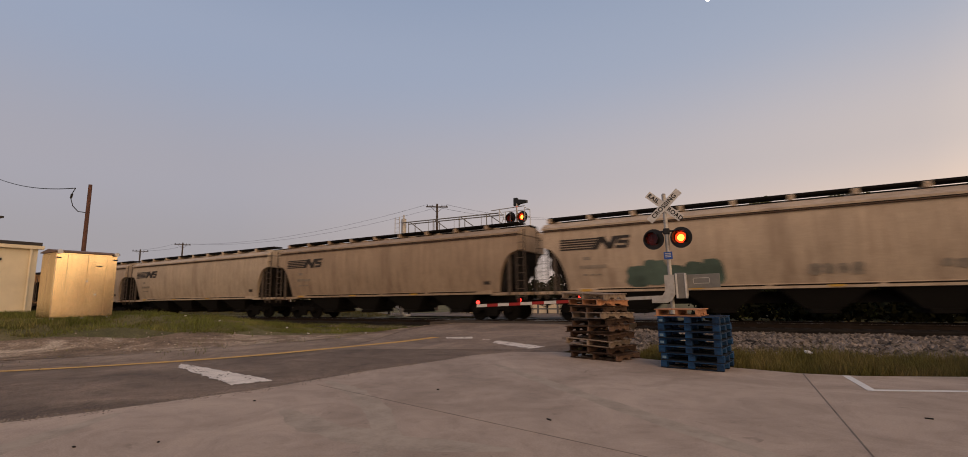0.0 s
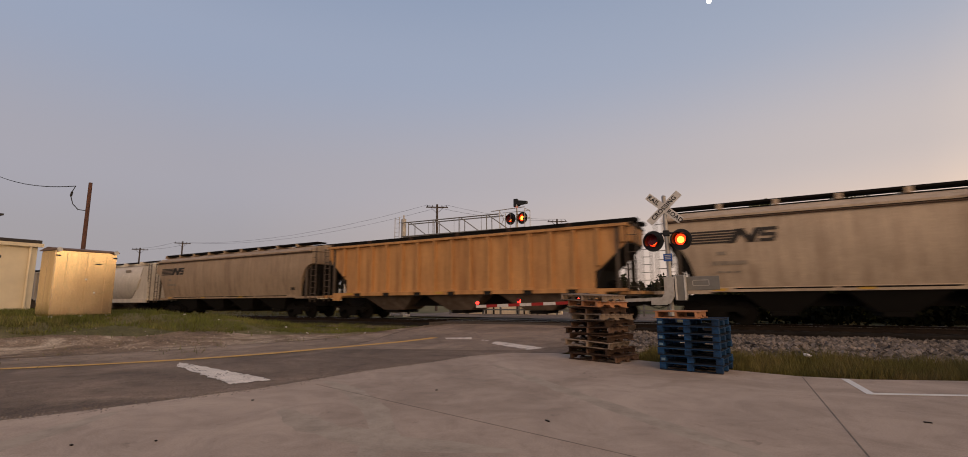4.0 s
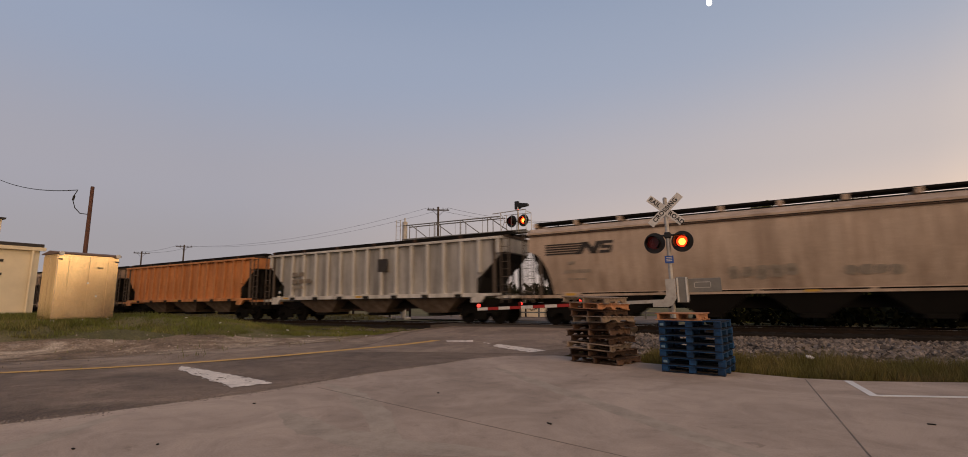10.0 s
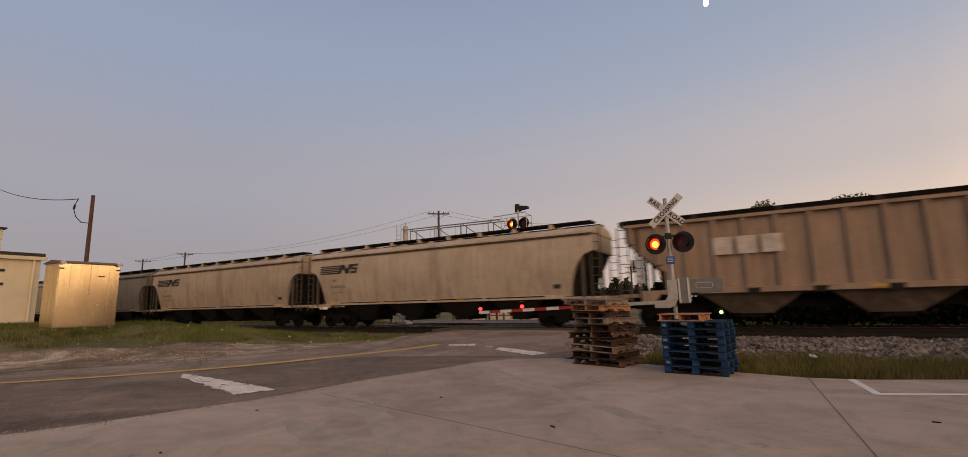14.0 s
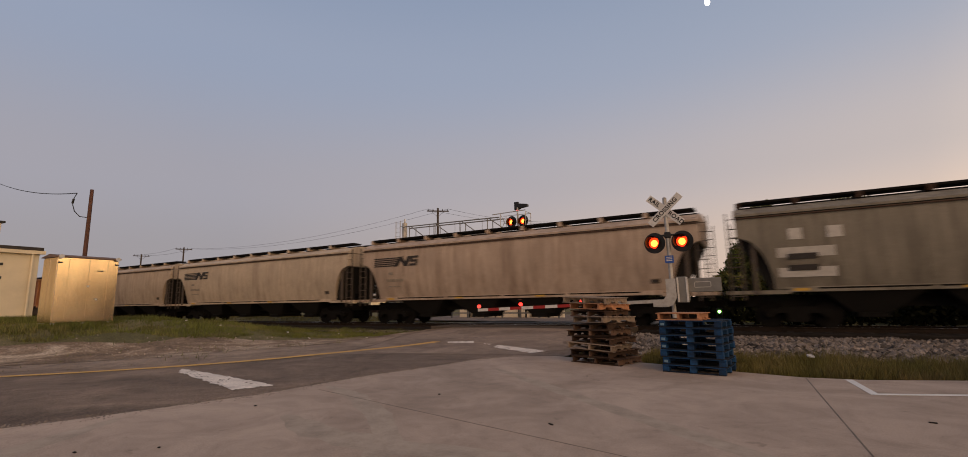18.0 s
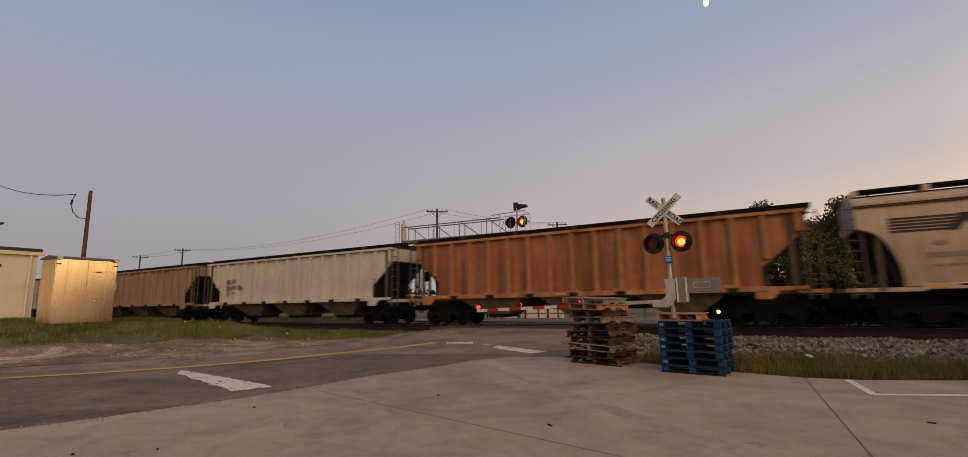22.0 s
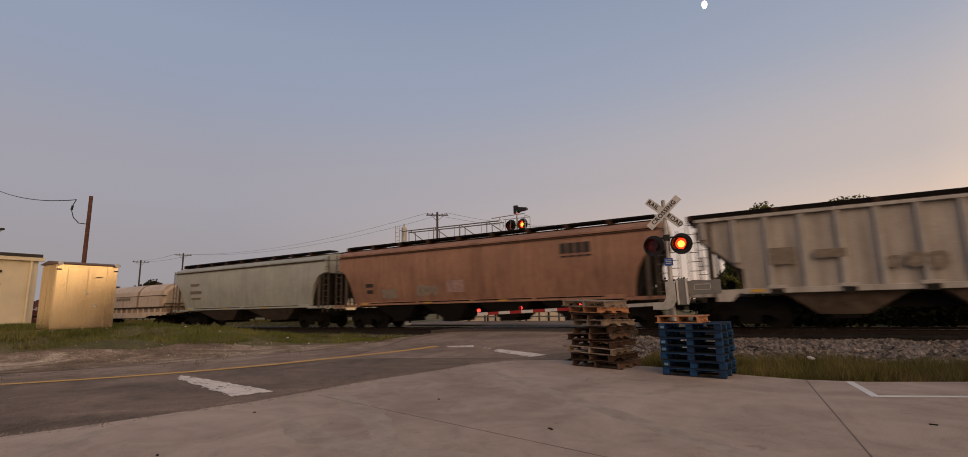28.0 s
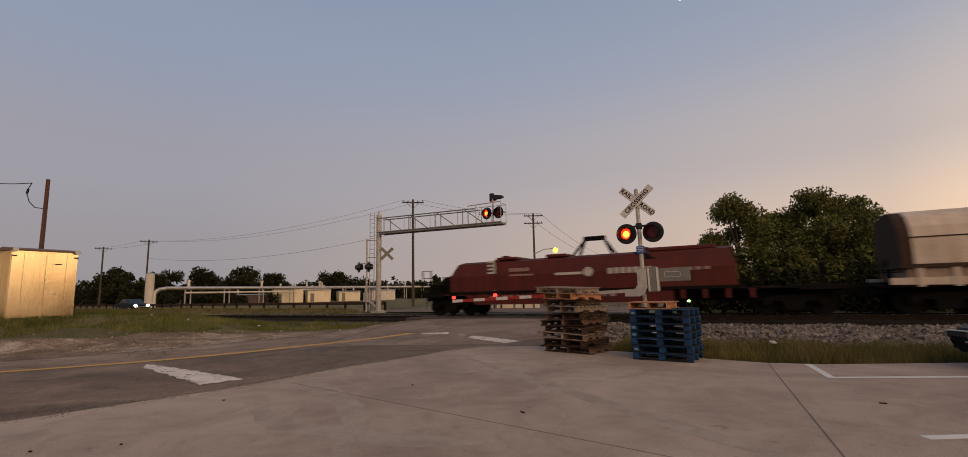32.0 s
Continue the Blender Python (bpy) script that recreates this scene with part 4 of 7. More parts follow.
def round_hopper(name, L, paint, label, marks=()):
    """A covered hopper with bulging, rounded sides and plated ends."""
    car = thing(name, label, "freight car", group="cars of the freight train")
    b = L / 2 - 0.7
    car_common(car, L, 1.2, paint, L / 2 - 2.3)
    side = [(-1.62 * math.cos(radians(a)) ** 0.82, 2.55 + 1.65 * math.sin(radians(a))) for a in range(-52, 82, 6)]

    def tube(bm):
        outline = side + [(-y, z) for y, z in side[::-1]]
        prism(bm, outline, "x", -b + 0.4, b - 0.4)
        for v in bm.verts:
            lean = 0.30 + 0.5 * (4.18 - v.co.z) * (0.75 + 0.12 * (4.18 - v.co.z) / 2.9)
            v.co.x -= lean if v.co.x > 0 else -lean
        return bm
    part("body", cached(f"round_body{L:.1f}", tube), paint, car)
    for e in (-1, 1):
        def cap(bm):
            prism(bm, [(0.75, 3.95), (1.1, 1.2), (-1.4, 1.2), (-0.9, 1.9), (-0.3, 3.0), (0.05, 3.95)], "y", -1.53, 1.53)
            return bm
        part("end_panel", cached("round_end", cap), paint, car, "", pose(e * (b - 1.0), 0, 0, 0, 0, 0 if e > 0 else 180))
        curve = [(-1.42, 1.3), (-0.92, 1.95), (-0.32, 3.0), (0.02, 3.8)]
        seam = B()
        prism(seam, curve + [(x + 0.10, z) for x, z in curve[::-1]], "y", -1.54, 1.54)
        part("end_seam", seam, BARTAN, car, "stained seam before the end plate", pose(e * (b - 1.0), 0, 0, 0, 0, 0 if e > 0 else 180))
        end_gear(car, e * (b + 0.12), e, paint, 4.1, 1.3)
    for s in (0, 180):
        part("side_sill", cached(f"round_sill{L:.1f}", lambda bm: box(bm, -b, b, -HALF, -HALF + 0.12, 1.0, 1.32, 0.01)), paint, car, "", pose(0, 0, 0, 0, 0, s))
    bays_under(car, b, 1.25, 4, BAYDIM)
    roof_walk(car, 2 * b + 0.2, 4.42, paint, 7, -0.85, -0.35, 0.07)
    for row, m_ in marks:
        swell = 1.62 * math.cos(math.asin((row[1] - 2.55) / 1.65)) ** 0.82
        stencils(car, [row], m_, -swell - 0.03)
    return car


def coil_car(name, L, paint, hood, label, hood_top=3.62, peaked=False, marks=()):
    """A flat coil car with a long removable hood."""
    car = thing(name, label, "freight car", group="cars of the freight train")
    b = L / 2 - 0.6
    drop = 0.42 if peaked else 0.0          # the red car rides lower
    car_common(car, L, 1.1 - drop * 0.3, GRIMESHADE, L / 2 - 2.1)
    for s in (0, 180):
        part("side_sill", cached(f"coil_sill{L:.1f}", lambda bm: prism(bm, [(-b + 1.4, 1.0), (-b + 1.4, 1.05), (3.2, 1.05), (3.2, 0.56), (-b + 3.1, 0.53), (-b + 2.6, 0.95)] if peaked else [(-b, 1.0), (-b, 1.22), (b, 1.22), (b, 1.0), (b - 2.6, 0.95), (b - 3.1, 0.78), (-b + 3.1, 0.78), (-b + 2.6, 0.95)], "y", -1.5, -1.38)), paint, car, "", pose(0, 0, 0, 0, 0, s))
    part("deck", cached(f"coil_deck{L:.1f}", lambda bm: box(bm, -b, b, -1.42, 1.42, 0.98, 1.04)), GRIMESHADE, car)
    h = 6.95 if not peaked else 6.2
    z0 = 1.62 - drop * 1.2
    if peaked:
        sec = [(-1.5, z0), (-1.5, z0 + 0.75), (-1.2, hood_top - 0.12), (-0.6, hood_top)]
    else:
        sec = [(-1.5, z0), (-1.5, hood_top - 1.0), (-1.42, hood_top - 0.62), (-1.15, hood_top - 0.26), (-0.75, hood_top - 0.07), (-0.3, hood_top)]

    def cover(bm):
        if peaked:
            prism(bm, sec + [(-y, z) for y, z in sec[::-1]], "x", -h, h)
            for v in bm.verts:
                if v.co.z > z0 + 0.8:
                    v.co.x -= 0.12 if v.co.x > 0 else -0.30
                    if v.co.x < 0:
                        v.co.z -= 0.10
        else:
            prism(bm, sec + [(-y, z) for y, z in sec[::-1]], "x", -h, h)
            bmesh.ops.bevel(bm, geom=[e for e in bm.edges if abs(e.verts[0].co.x - e.verts[1].co.x) < 1e-4 and abs(abs(e.verts[0].co.x) - h) < 0.01], offset=0.3, segments=3, affect="EDGES")
        return bm
    fore = -0.75 if peaked else -0.1
    part("hood", cached(f"hood{L:.1f}", cover), hood, car, "long removable steel hood", pose(fore, 0, 0))
    part("hood_rim", cached(f"hood_rim{L:.1f}", lambda bm: box(bm, -h - 0.06, h + 0.06, -1.55, 1.55, z0 - 0.10, z0 + 0.03, 0.01)), RUST if not peaked else GRIMESHADE, car, "", pose(fore, 0, 0))
    if not peaked:
        # only the rear end gets a dark plate, in place of its shade
        for e in (-1,):
            bm = B()
            prism(bm, [(y * 0.985, z + (0.02 if z < z0 + 0.1 else -0.03)) for y, z in sec] + [(-y * 0.985, z + (0.02 if z < z0 + 0.1 else -0.03)) for y, z in sec[::-1]], "x", h - 0.28, h + 0.015)
            part("hood_end", bm, RUST, car, "dark rusty end plate of the hood", pose(fore, 0, 0, 0, 0, 0 if e > 0 else 180))
        part("hood_seam", cached("hood_seam", lambda bm: box(bm, -h + 0.2, h - 0.2, -1.515, 1.515, hood_top - 1.0, hood_top - 0.96)), RUST, car, "rusty riveted seam")
        part("skirt", cached("coil_skirt", lambda bm: box(bm, -h, h, -1.46, 1.46, 1.05, z0 - 0.08)), RUSTPALE, car, "rust-streaked side skirt")
    else:
        for x0, x1, zz in ((-4.7, -3.6, 0.05), (-2.2, -1.2, 0.06), (2.3, 4.8, 0.08)):
            part("roof_rib", cached(f"roof_rib{x0}", lambda bm: box(bm, x0, x1, -1.0, 1.0, hood_top - 0.1, hood_top + zz, 0.05)), hood, car)
    for x in (-h * 0.62, h * 0.45):
        part("hood_band", cached(f"hood_band{L:.1f}", lambda bm: prism(bm, [(y * 1.02, z + 0.02) for y, z in sec] + [(-y * 1.02, z + 0.02) for y, z in sec[::-1]], "x", -0.12, 0.12)), hood if peaked else RUSTPALE, car, "raised band with lifting lug", pose(x + fore, 0, 0))
        part("lifting_lug", cached("lifting_lug", lambda bm: box(bm, -0.16, 0.16, -0.2, 0.2, 0, 0.18, 0.03)), hood if peaked else RUST, car, "", pose(x + fore, 0, hood_top))
    if peaked:
        bm = B()
        for s in (-1, 1):
            rod(bm, (s * 0.85, -0.5, hood_top), (s * 0.42, 0, hood_top + 0.72), 0.06, 6)
            rod(bm, (s * 0.85, 0.5, hood_top), (s * 0.42, 0, hood_top + 0.72), 0.06, 6)
        box(bm, -0.5, 0.5, -0.1, 0.1, hood_top + 0.64, hood_top + 0.84, 0.02)
        part("lifting_frame", bm, GRIMESHADE, car, "dark lifting frame on the hood", pose(0.6 + fore, 0, 0))
    if peaked:
        for k in range(3):
            part("end_locker", cached(f"end_locker{k}", lambda bm: box(bm, -0.25, 0.25, -0.5, 0.5, 1.1, 1.55 + 0.2 * k, 0.03)), GRIMESHADE, car, "black brake equipment at the tail", pose(-b + 0.5 + 0.62 * k, -0.6 + 0.5 * k, 0))
        part("tail_rail", cached("tail_rail", lambda bm: ladder_mesh(bm, 1.0, 2.25, 0.5)), GRIMESHADE, car, "", pose(-b + 0.25, -1.3, 0))
        part("tail_rail", cached("tail_rail_low", lambda bm: ladder_mesh(bm, 1.0, 1.9, 1.3)), GRIMESHADE, car, "", pose(-b + 1.2, -1.38, 0))
        bm = B()
        prism(bm, [(2.5, hood_top - 0.08), (2.9, hood_top - 0.08), (4.6, z0 + 0.30), (4.2, z0 + 0.26)], "y", -1.2, 1.2)
        for v in bm.verts:
            v.co.y = math.copysign(1.52 if v.co.z < z0 + 0.8 else 1.25, v.co.y)
        part("hood_strap", bm, GRIMESHADE, car, "black diagonal strap over the hood", pose(fore, 0, 0))
    for i in range(16):
        x = -h + 0.3 + (2 * h - 0.6) * i / 15
        part("stake", cached(f"coil_stake{L:.1f}", lambda bm: box(bm, -0.07, 0.07, -1.54, -1.46, 0.92 - drop * 0.6, z0 - 0.1)), paint, car, "", pose(x, 0, 0))
    for e in (-1, 1):
        part("end_rail", cached("coil_rail", lambda bm: ladder_mesh(bm, 0.9, 1.75, 1.0)), GRIMESHADE, car, "", pose(e * (b - 0.35), -1.2, 0))
        part("hand_brake", cached("coil_brake", lambda bm: rod(box(bm, -0.1, 0.1, -0.15, 0.15, 1.0, 1.9), (0.1, 0, 1.7), (0.16, 0, 1.7), 0.28, 12)), GRIMESHADE, car, "", pose(e * (b - 0.4), 0.3, 0))
        part("end_deck", cached("coil_end", lambda bm: box(bm, -0.7, 0.7, -1.45, 1.45, 0.9, 1.1, 0.02)), GRIMESHADE, car, "", pose(e * (b - 0.65), 0, 0))
    for (mx, mz, mw, mh), m_ in marks:
        stencils(car, [(mx + fore, mz, mw, mh)], m_, -1.53)
    return car


def paintwork(name, color, stain=(0.19, 0.13, 0.09), amount=0.4, streak=1.7, rough=0.7, vary=0.2, patch=0.22):
    return mat(name, color, rough, 0, 0.55, vary, 0.05, 25, stain, streak, amount, grit=0.25, patch=patch, per_object=0.06)


TAN = [paintwork("tan_paint", (0.50, 0.395, 0.29)), paintwork("tan_paint_worn", (0.47, 0.365, 0.28), amount=0.5), paintwork("tan_paint_pale", (0.53, 0.43, 0.32), amount=0.33)]
BROWNTAN = paintwork("brown_tan_paint", (0.39, 0.295, 0.207), amount=0.45)
ORANGE = paintwork("orange_faded_paint", (0.58, 0.31, 0.12), (0.27, 0.12, 0.05), 0.5)
RUSTORANGE = paintwork("rust_orange_paint", (0.60, 0.275, 0.11), (0.27, 0.09, 0.034), 0.58, vary=0.35, patch=0.45)
DEEPRUST = paintwork("deep_rust_paint", (0.50, 0.235, 0.098), (0.17, 0.062, 0.028), 0.62, vary=0.4, patch=0.5)
# Panel paints: darker than their posts, shade between posts added to the dirt
DEEPPANEL = paintwork("deep_rust_panel_shade", (0.37, 0.15, 0.06), (0.13, 0.046, 0.022), 0.65, vary=0.4, patch=0.5)
TAUPE = paintwork("taupe_paint", (0.36, 0.255, 0.18), amount=0.45)
GREYW = paintwork("grey_white_paint", (0.46, 0.43, 0.39), (0.17, 0.15, 0.13), 0.5)
GREYPANEL = paintwork("grey_panel_dirt_shade", (0.40, 0.36, 0.315), (0.14, 0.12, 0.10), 0.5)
BLACKPANEL = paintwork("grey_panel_streak_shade", (0.40, 0.385, 0.36), (0.10, 0.095, 0.09), 0.6)
ORANGEPANEL = paintwork("orange_panel_rust_shade", (0.56, 0.225, 0.078), (0.26, 0.09, 0.032), 0.55, vary=0.3, patch=0.35)
GREYSTRIPE = paintwork("grey_streaked_paint", (0.60, 0.58, 0.54), (0.18, 0.17, 0.16), 0.5, 1.6)
WHITER = paintwork("white_grey_paint", (0.60, 0.57, 0.52), (0.28, 0.25, 0.21), 0.3)
CREAMW = paintwork("cream_white_paint", (0.68, 0.62, 0.53), (0.36, 0.30, 0.23), 0.25)
OLIVE = paintwork("olive_grey_paint", (0.23, 0.205, 0.16), (0.09, 0.078, 0.06), 0.55)
REDBROWN = paintwork("red_brown_paint", (0.35, 0.195, 0.13), (0.20, 0.105, 0.075), 0.5, vary=0.3, patch=0.4)
PALEGREEN = paintwork("pale_green_grey_paint", (0.40, 0.42, 0.38), (0.24, 0.24, 0.21), 0.25)
HOODWHITE = paintwork("hood_white_paint", (0.60, 0.50, 0.40), (0.30, 0.17, 0.10), 0.3)
RUSTPALE = paintwork("band_rust_paint", (0.36, 0.27, 0.20), (0.15, 0.08, 0.05), 0.6)
HOODRED = paintwork("hood_red_paint", (0.095, 0.013, 0.008), (0.035, 0.010, 0.008), 0.5)
ROOFDARK = mat("sooty_roof", (0.055, 0.042, 0.034), 0.9, 0, 1.2, 0.4, 0.1, 25, (0.12, 0.085, 0.06), 0, 0.35, spec=0.1)
REFLECT = mat("reflector_yellow", (0.55, 0.33, 0.06), 0.5, 0, 6, 0.2)
GRAFFITI = mat("teal_spray", (0.085, 0.125, 0.10), 0.7, 0, 1.2, 0.4, 0, 20)
# Dark brown line below the roof edge: the eave's shadow as a colour
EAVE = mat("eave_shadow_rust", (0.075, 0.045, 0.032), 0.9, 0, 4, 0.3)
BARDARK = mat("stencil_dark", (0.040, 0.035, 0.032), 0.7, 0, 6, 0.3)
BARPALE = mat("stencil_pale", (0.52, 0.49, 0.44), 0.7, 0, 6, 0.2)
BARFADED = mat("stencil_faded", (0.20, 0.165, 0.13), 0.8, 0, 6, 0.3)
BARROSE = mat("stencil_rose", (0.36, 0.24, 0.21), 0.8, 0, 6, 0.3)
BARTAN = mat("stencil_faded_tan", (0.27, 0.23, 0.185), 0.8, 0, 6, 0.3)

HOP = "dusty tan covered hopper car with dark roof boards"
BARWORN = mat("stencil_worn_pale", (0.56, 0.48, 0.41), 0.8, 0, 3, 0.3, patch=0.3)
FADED3 = [((-4.9 + 0.8 * k, 3.05, 0.66, 0.66), BARWORN) for k in range(3)]
LINES = [((-6.0 + 0.62 * k, 2.85, 0.42, 0.26), BARFADED) for k in range(2)] + [((-6.0 + 0.62 * k, 2.42, 0.42, 0.26), BARFADED) for k in range(3)] + [((-6.0 + 0.62 * k, 2.05, 0.32, 0.16), BARTAN) for k in range(2)]
# lettering of the red car, as plain bars: a tall mark, two rows, a line with a disc, a longer word, the small rows on the sill
REDMARKS = [((-3.95, 1.99 + 0.17 * k, 0.42 - 0.08 * (k % 2), 0.09), BARPALE) for k in range(4)] + [((-3.78, 2.2, 0.1, 0.5), BARPALE)]
REDMARKS += [((-2.95 + 0.2 * k, 2.08, 0.13, 0.16), BARROSE) for k in range(5)] + [((-2.95 + 0.24 * k, 1.84, 0.18, 0.07), BARROSE) for k in range(5)]
REDMARKS += [((-0.25, 1.82, 1.2, 0.11), BARPALE)] + [((0.62, 1.70 + 0.065 * k, w, 0.066), BARPALE) for k, w in enumerate((0.2, 0.34, 0.4, 0.4, 0.34, 0.2))]
REDMARKS += [((1.55 + 0.26 * k, 1.86, 0.17, 0.24), BARPALE) for k in range(7)] + [((4.0 + 0.3 * k, 1.82, 0.18, 0.12), BARROSE) for k in range(5)]
REDMARKS += [((-3.9 + 0.3 * k, 0.86, 0.2, 0.14), BARROSE) for k in range(8)] + [((0.4 + 0.4 * k, 0.86, 0.2, 0.10), BARROSE) for k in range(4)]
# each car in running order: a way to build it, its length over couplers
ORDER = [
    (18.70, lambda L: smooth_hopper("covered_hopper", L, TAN[0], "tan covered hopper car with a teal spray-painted patch", mark=BARDARK, marks=[((-3.2, 1.92, 3.5, 0.85), GRAFFITI), ((2.0, 1.9, 1.6, 0.5), BARTAN), ((5.4, 1.95, 1.5, 0.4), BARTAN)])),
    (18.20, lambda L: smooth_hopper("covered_hopper", L, BROWNTAN, "brownish tan covered hopper car with a striped mark", mark=BARDARK)),
    (18.73, lambda L: smooth_hopper("covered_hopper", L, TAN[2], HOP, mark=BARDARK)),
    (18.73, lambda L: smooth_hopper("covered_hopper", L, TAN[0], HOP, mark=BARDARK)),
    (19.15, lambda L: ribbed_hopper("ribbed_hopper", L, ORANGE, "faded orange covered hopper car with vertical side posts")),
    (19.07, lambda L: smooth_hopper("covered_hopper", L, BROWNTAN, "brownish tan covered hopper car with a yellow striped sill", mark=BARDARK)),
    (20.01, lambda L: round_hopper("round_hopper", L, CREAMW, "off-white covered hopper car with rounded bulging sides", marks=[((5.6, 3.55, 0.9, 0.36), BARTAN), ((-6.0, 2.6, 0.5, 0.12), BARTAN), ((-5.9, 2.1, 0.8, 0.12), BARTAN)])),
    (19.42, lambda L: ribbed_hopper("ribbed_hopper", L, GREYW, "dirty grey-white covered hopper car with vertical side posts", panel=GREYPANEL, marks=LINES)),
    (19.32, lambda L: smooth_hopper("covered_hopper", L, TAN[1], "tan covered hopper car with faint spray lettering, dusty", mark=BARDARK, marks=[((0.2, 2.05, 2.3, 0.6), BARTAN), ((3.4, 2.0, 1.6, 0.45), BARTAN)])),
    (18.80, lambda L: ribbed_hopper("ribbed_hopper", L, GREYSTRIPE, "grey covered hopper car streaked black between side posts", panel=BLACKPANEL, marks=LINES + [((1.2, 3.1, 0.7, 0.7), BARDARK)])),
    (18.83, lambda L: ribbed_hopper("ribbed_hopper", L, RUSTORANGE, "rusty orange covered hopper car with vertical side posts", panel=ORANGEPANEL)),
    (18.59, lambda L: ribbed_hopper("ribbed_hopper", L, TAUPE, "taupe covered hopper car with three pale panels", marks=FADED3)),
    (18.91, lambda L: smooth_hopper("covered_hopper", L, TAN[2], HOP, mark=BARDARK)),
    (18.62, lambda L: smooth_hopper("covered_hopper", L, TAN[0], HOP, mark=BARDARK)),
    (18.47, lambda L: smooth_hopper("covered_hopper", L, OLIVE, "olive grey covered hopper car with a pale lettered panel", marks=[((-6.5, 2.3, 1.7, 1.05), BARPALE), ((-6.75, 3.3, 0.4, 0.4), BARPALE), ((-5.6, 3.3, 0.42, 0.4), BARPALE), ((2.2, 2.1, 2.2, 0.8), BARFADED)], over=[((-6.6, 2.5, 0.9, 0.2), BARDARK), ((-6.6, 2.1, 0.9, 0.2), BARDARK)])),
    (18.77, lambda L: smooth_hopper("covered_hopper", L, TAN[1], HOP, mark=BARDARK)),
    (19.03, lambda L: smooth_hopper("covered_hopper", L, TAN[2], HOP, mark=BARDARK)),
    (18.65, lambda L: smooth_hopper("covered_hopper", L, TAN[0], HOP, mark=BARDARK)),
    (18.85, lambda L: ribbed_hopper("ribbed_hopper", L, DEEPRUST, "heavily rusted brown-orange covered hopper car with side posts", panel=DEEPPANEL)),
    (18.90, lambda L: ribbed_hopper("ribbed_hopper", L, WHITER, "whitish covered hopper car with vertical side posts", marks=LINES)),
    (19.05, lambda L: ribbed_hopper("ribbed_hopper", L, TAUPE, "taupe covered hopper car with three pale panels", marks=FADED3)),
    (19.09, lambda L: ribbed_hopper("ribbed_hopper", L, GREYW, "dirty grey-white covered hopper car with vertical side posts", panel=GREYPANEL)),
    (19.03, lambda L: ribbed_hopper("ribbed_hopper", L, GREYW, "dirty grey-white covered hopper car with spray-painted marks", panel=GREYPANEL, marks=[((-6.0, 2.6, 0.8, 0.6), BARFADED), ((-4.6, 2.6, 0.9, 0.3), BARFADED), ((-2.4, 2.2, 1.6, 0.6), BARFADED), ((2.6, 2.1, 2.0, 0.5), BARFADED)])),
    (19.19, lambda L: smooth_hopper("covered_hopper", L, REDBROWN, "faded red-brown covered hopper car, dusty", marks=[((4.9 + 0.36 * k, 3.52, 0.30, 0.46), BARDARK) for k in range(4)] + [((4.95 + 0.36 * k, 3.16, 0.3, 0.07), BARDARK) for k in range(4)] + [((-6.6, 2.35, 0.55, 0.2), BARDARK), ((-6.6, 2.0, 0.45, 0.2), BARDARK), ((-5.2, 1.85, 1.0, 0.5), BARTAN), ((-2.6, 2.0, 1.4, 0.8), BARTAN), ((-0.9, 2.1, 1.0, 0.6), BARROSE)])),
    (17.53, lambda L: smooth_hopper("covered_hopper", L, PALEGREEN, "pale green-grey two-bay covered hopper car, clean", bays=2, cut=1.15, marks=[((-5.4, 3.1, 1.1, 0.2), BARFADED), ((-5.3, 2.55, 1.4, 0.22), BARFADED), ((-5.3, 2.1, 1.2, 0.15), BARFADED)])),
    (16.03, lambda L: coil_car("coil_car", L, HOODWHITE, HOODWHITE, "rust-stained off-white coil car with a rounded hood", 3.5, marks=[((-3.6, 2.35, 0.5, 0.12), BARDARK), ((-3.75, 2.15, 0.7, 0.1), BARFADED), ((-3.4, 1.98, 0.3, 0.08), BARDARK)] + [((-0.3 + 0.29 * k, 2.32, 0.19, 0.24), BARFADED) for k in range(8)])),
    (18.60, lambda L: coil_car("coil_car", L, HOODRED, HOODRED, "dark red coil car with a peaked hood at the train's end", 2.68, True, marks=REDMARKS)),
]
FRONT0, SPEED, SLOWING = 10.54, 15.244, 0.00552
front = FRONT0
for length, build in ORDER:
    CARS.append((build(length), front - length / 2))
    front -= length

# ---- crossing signals ----
LAMP_ON = glow("lamp_red_lit", (1.0, 0.035, 0.005), 2.4)
LAMP_HOT = glow("lamp_core_lit", (1.0, 0.30, 0.035), 4.5)
LAMP_DARK = mat("lamp_red_dark", (0.11, 0.008, 0.006), 0.25, 0, 8, 0.3)
SHUTTERS = []


def letters(body, size, material, parent, m, label):
    cu = bpy.data.curves.new("lettering", "FONT")
    cu.body, cu.size, cu.extrude, cu.align_x, cu.align_y = body, size, 0.002, "CENTER", "CENTER"
    cu.offset, cu.space_character = 0.005, 1.12
    tmp = bpy.data.objects.new("lettering", cu)
    me = bpy.data.meshes.new_from_object(tmp)
    bpy.data.objects.remove(tmp)
    return part("lettering", me, material, parent, label, m)


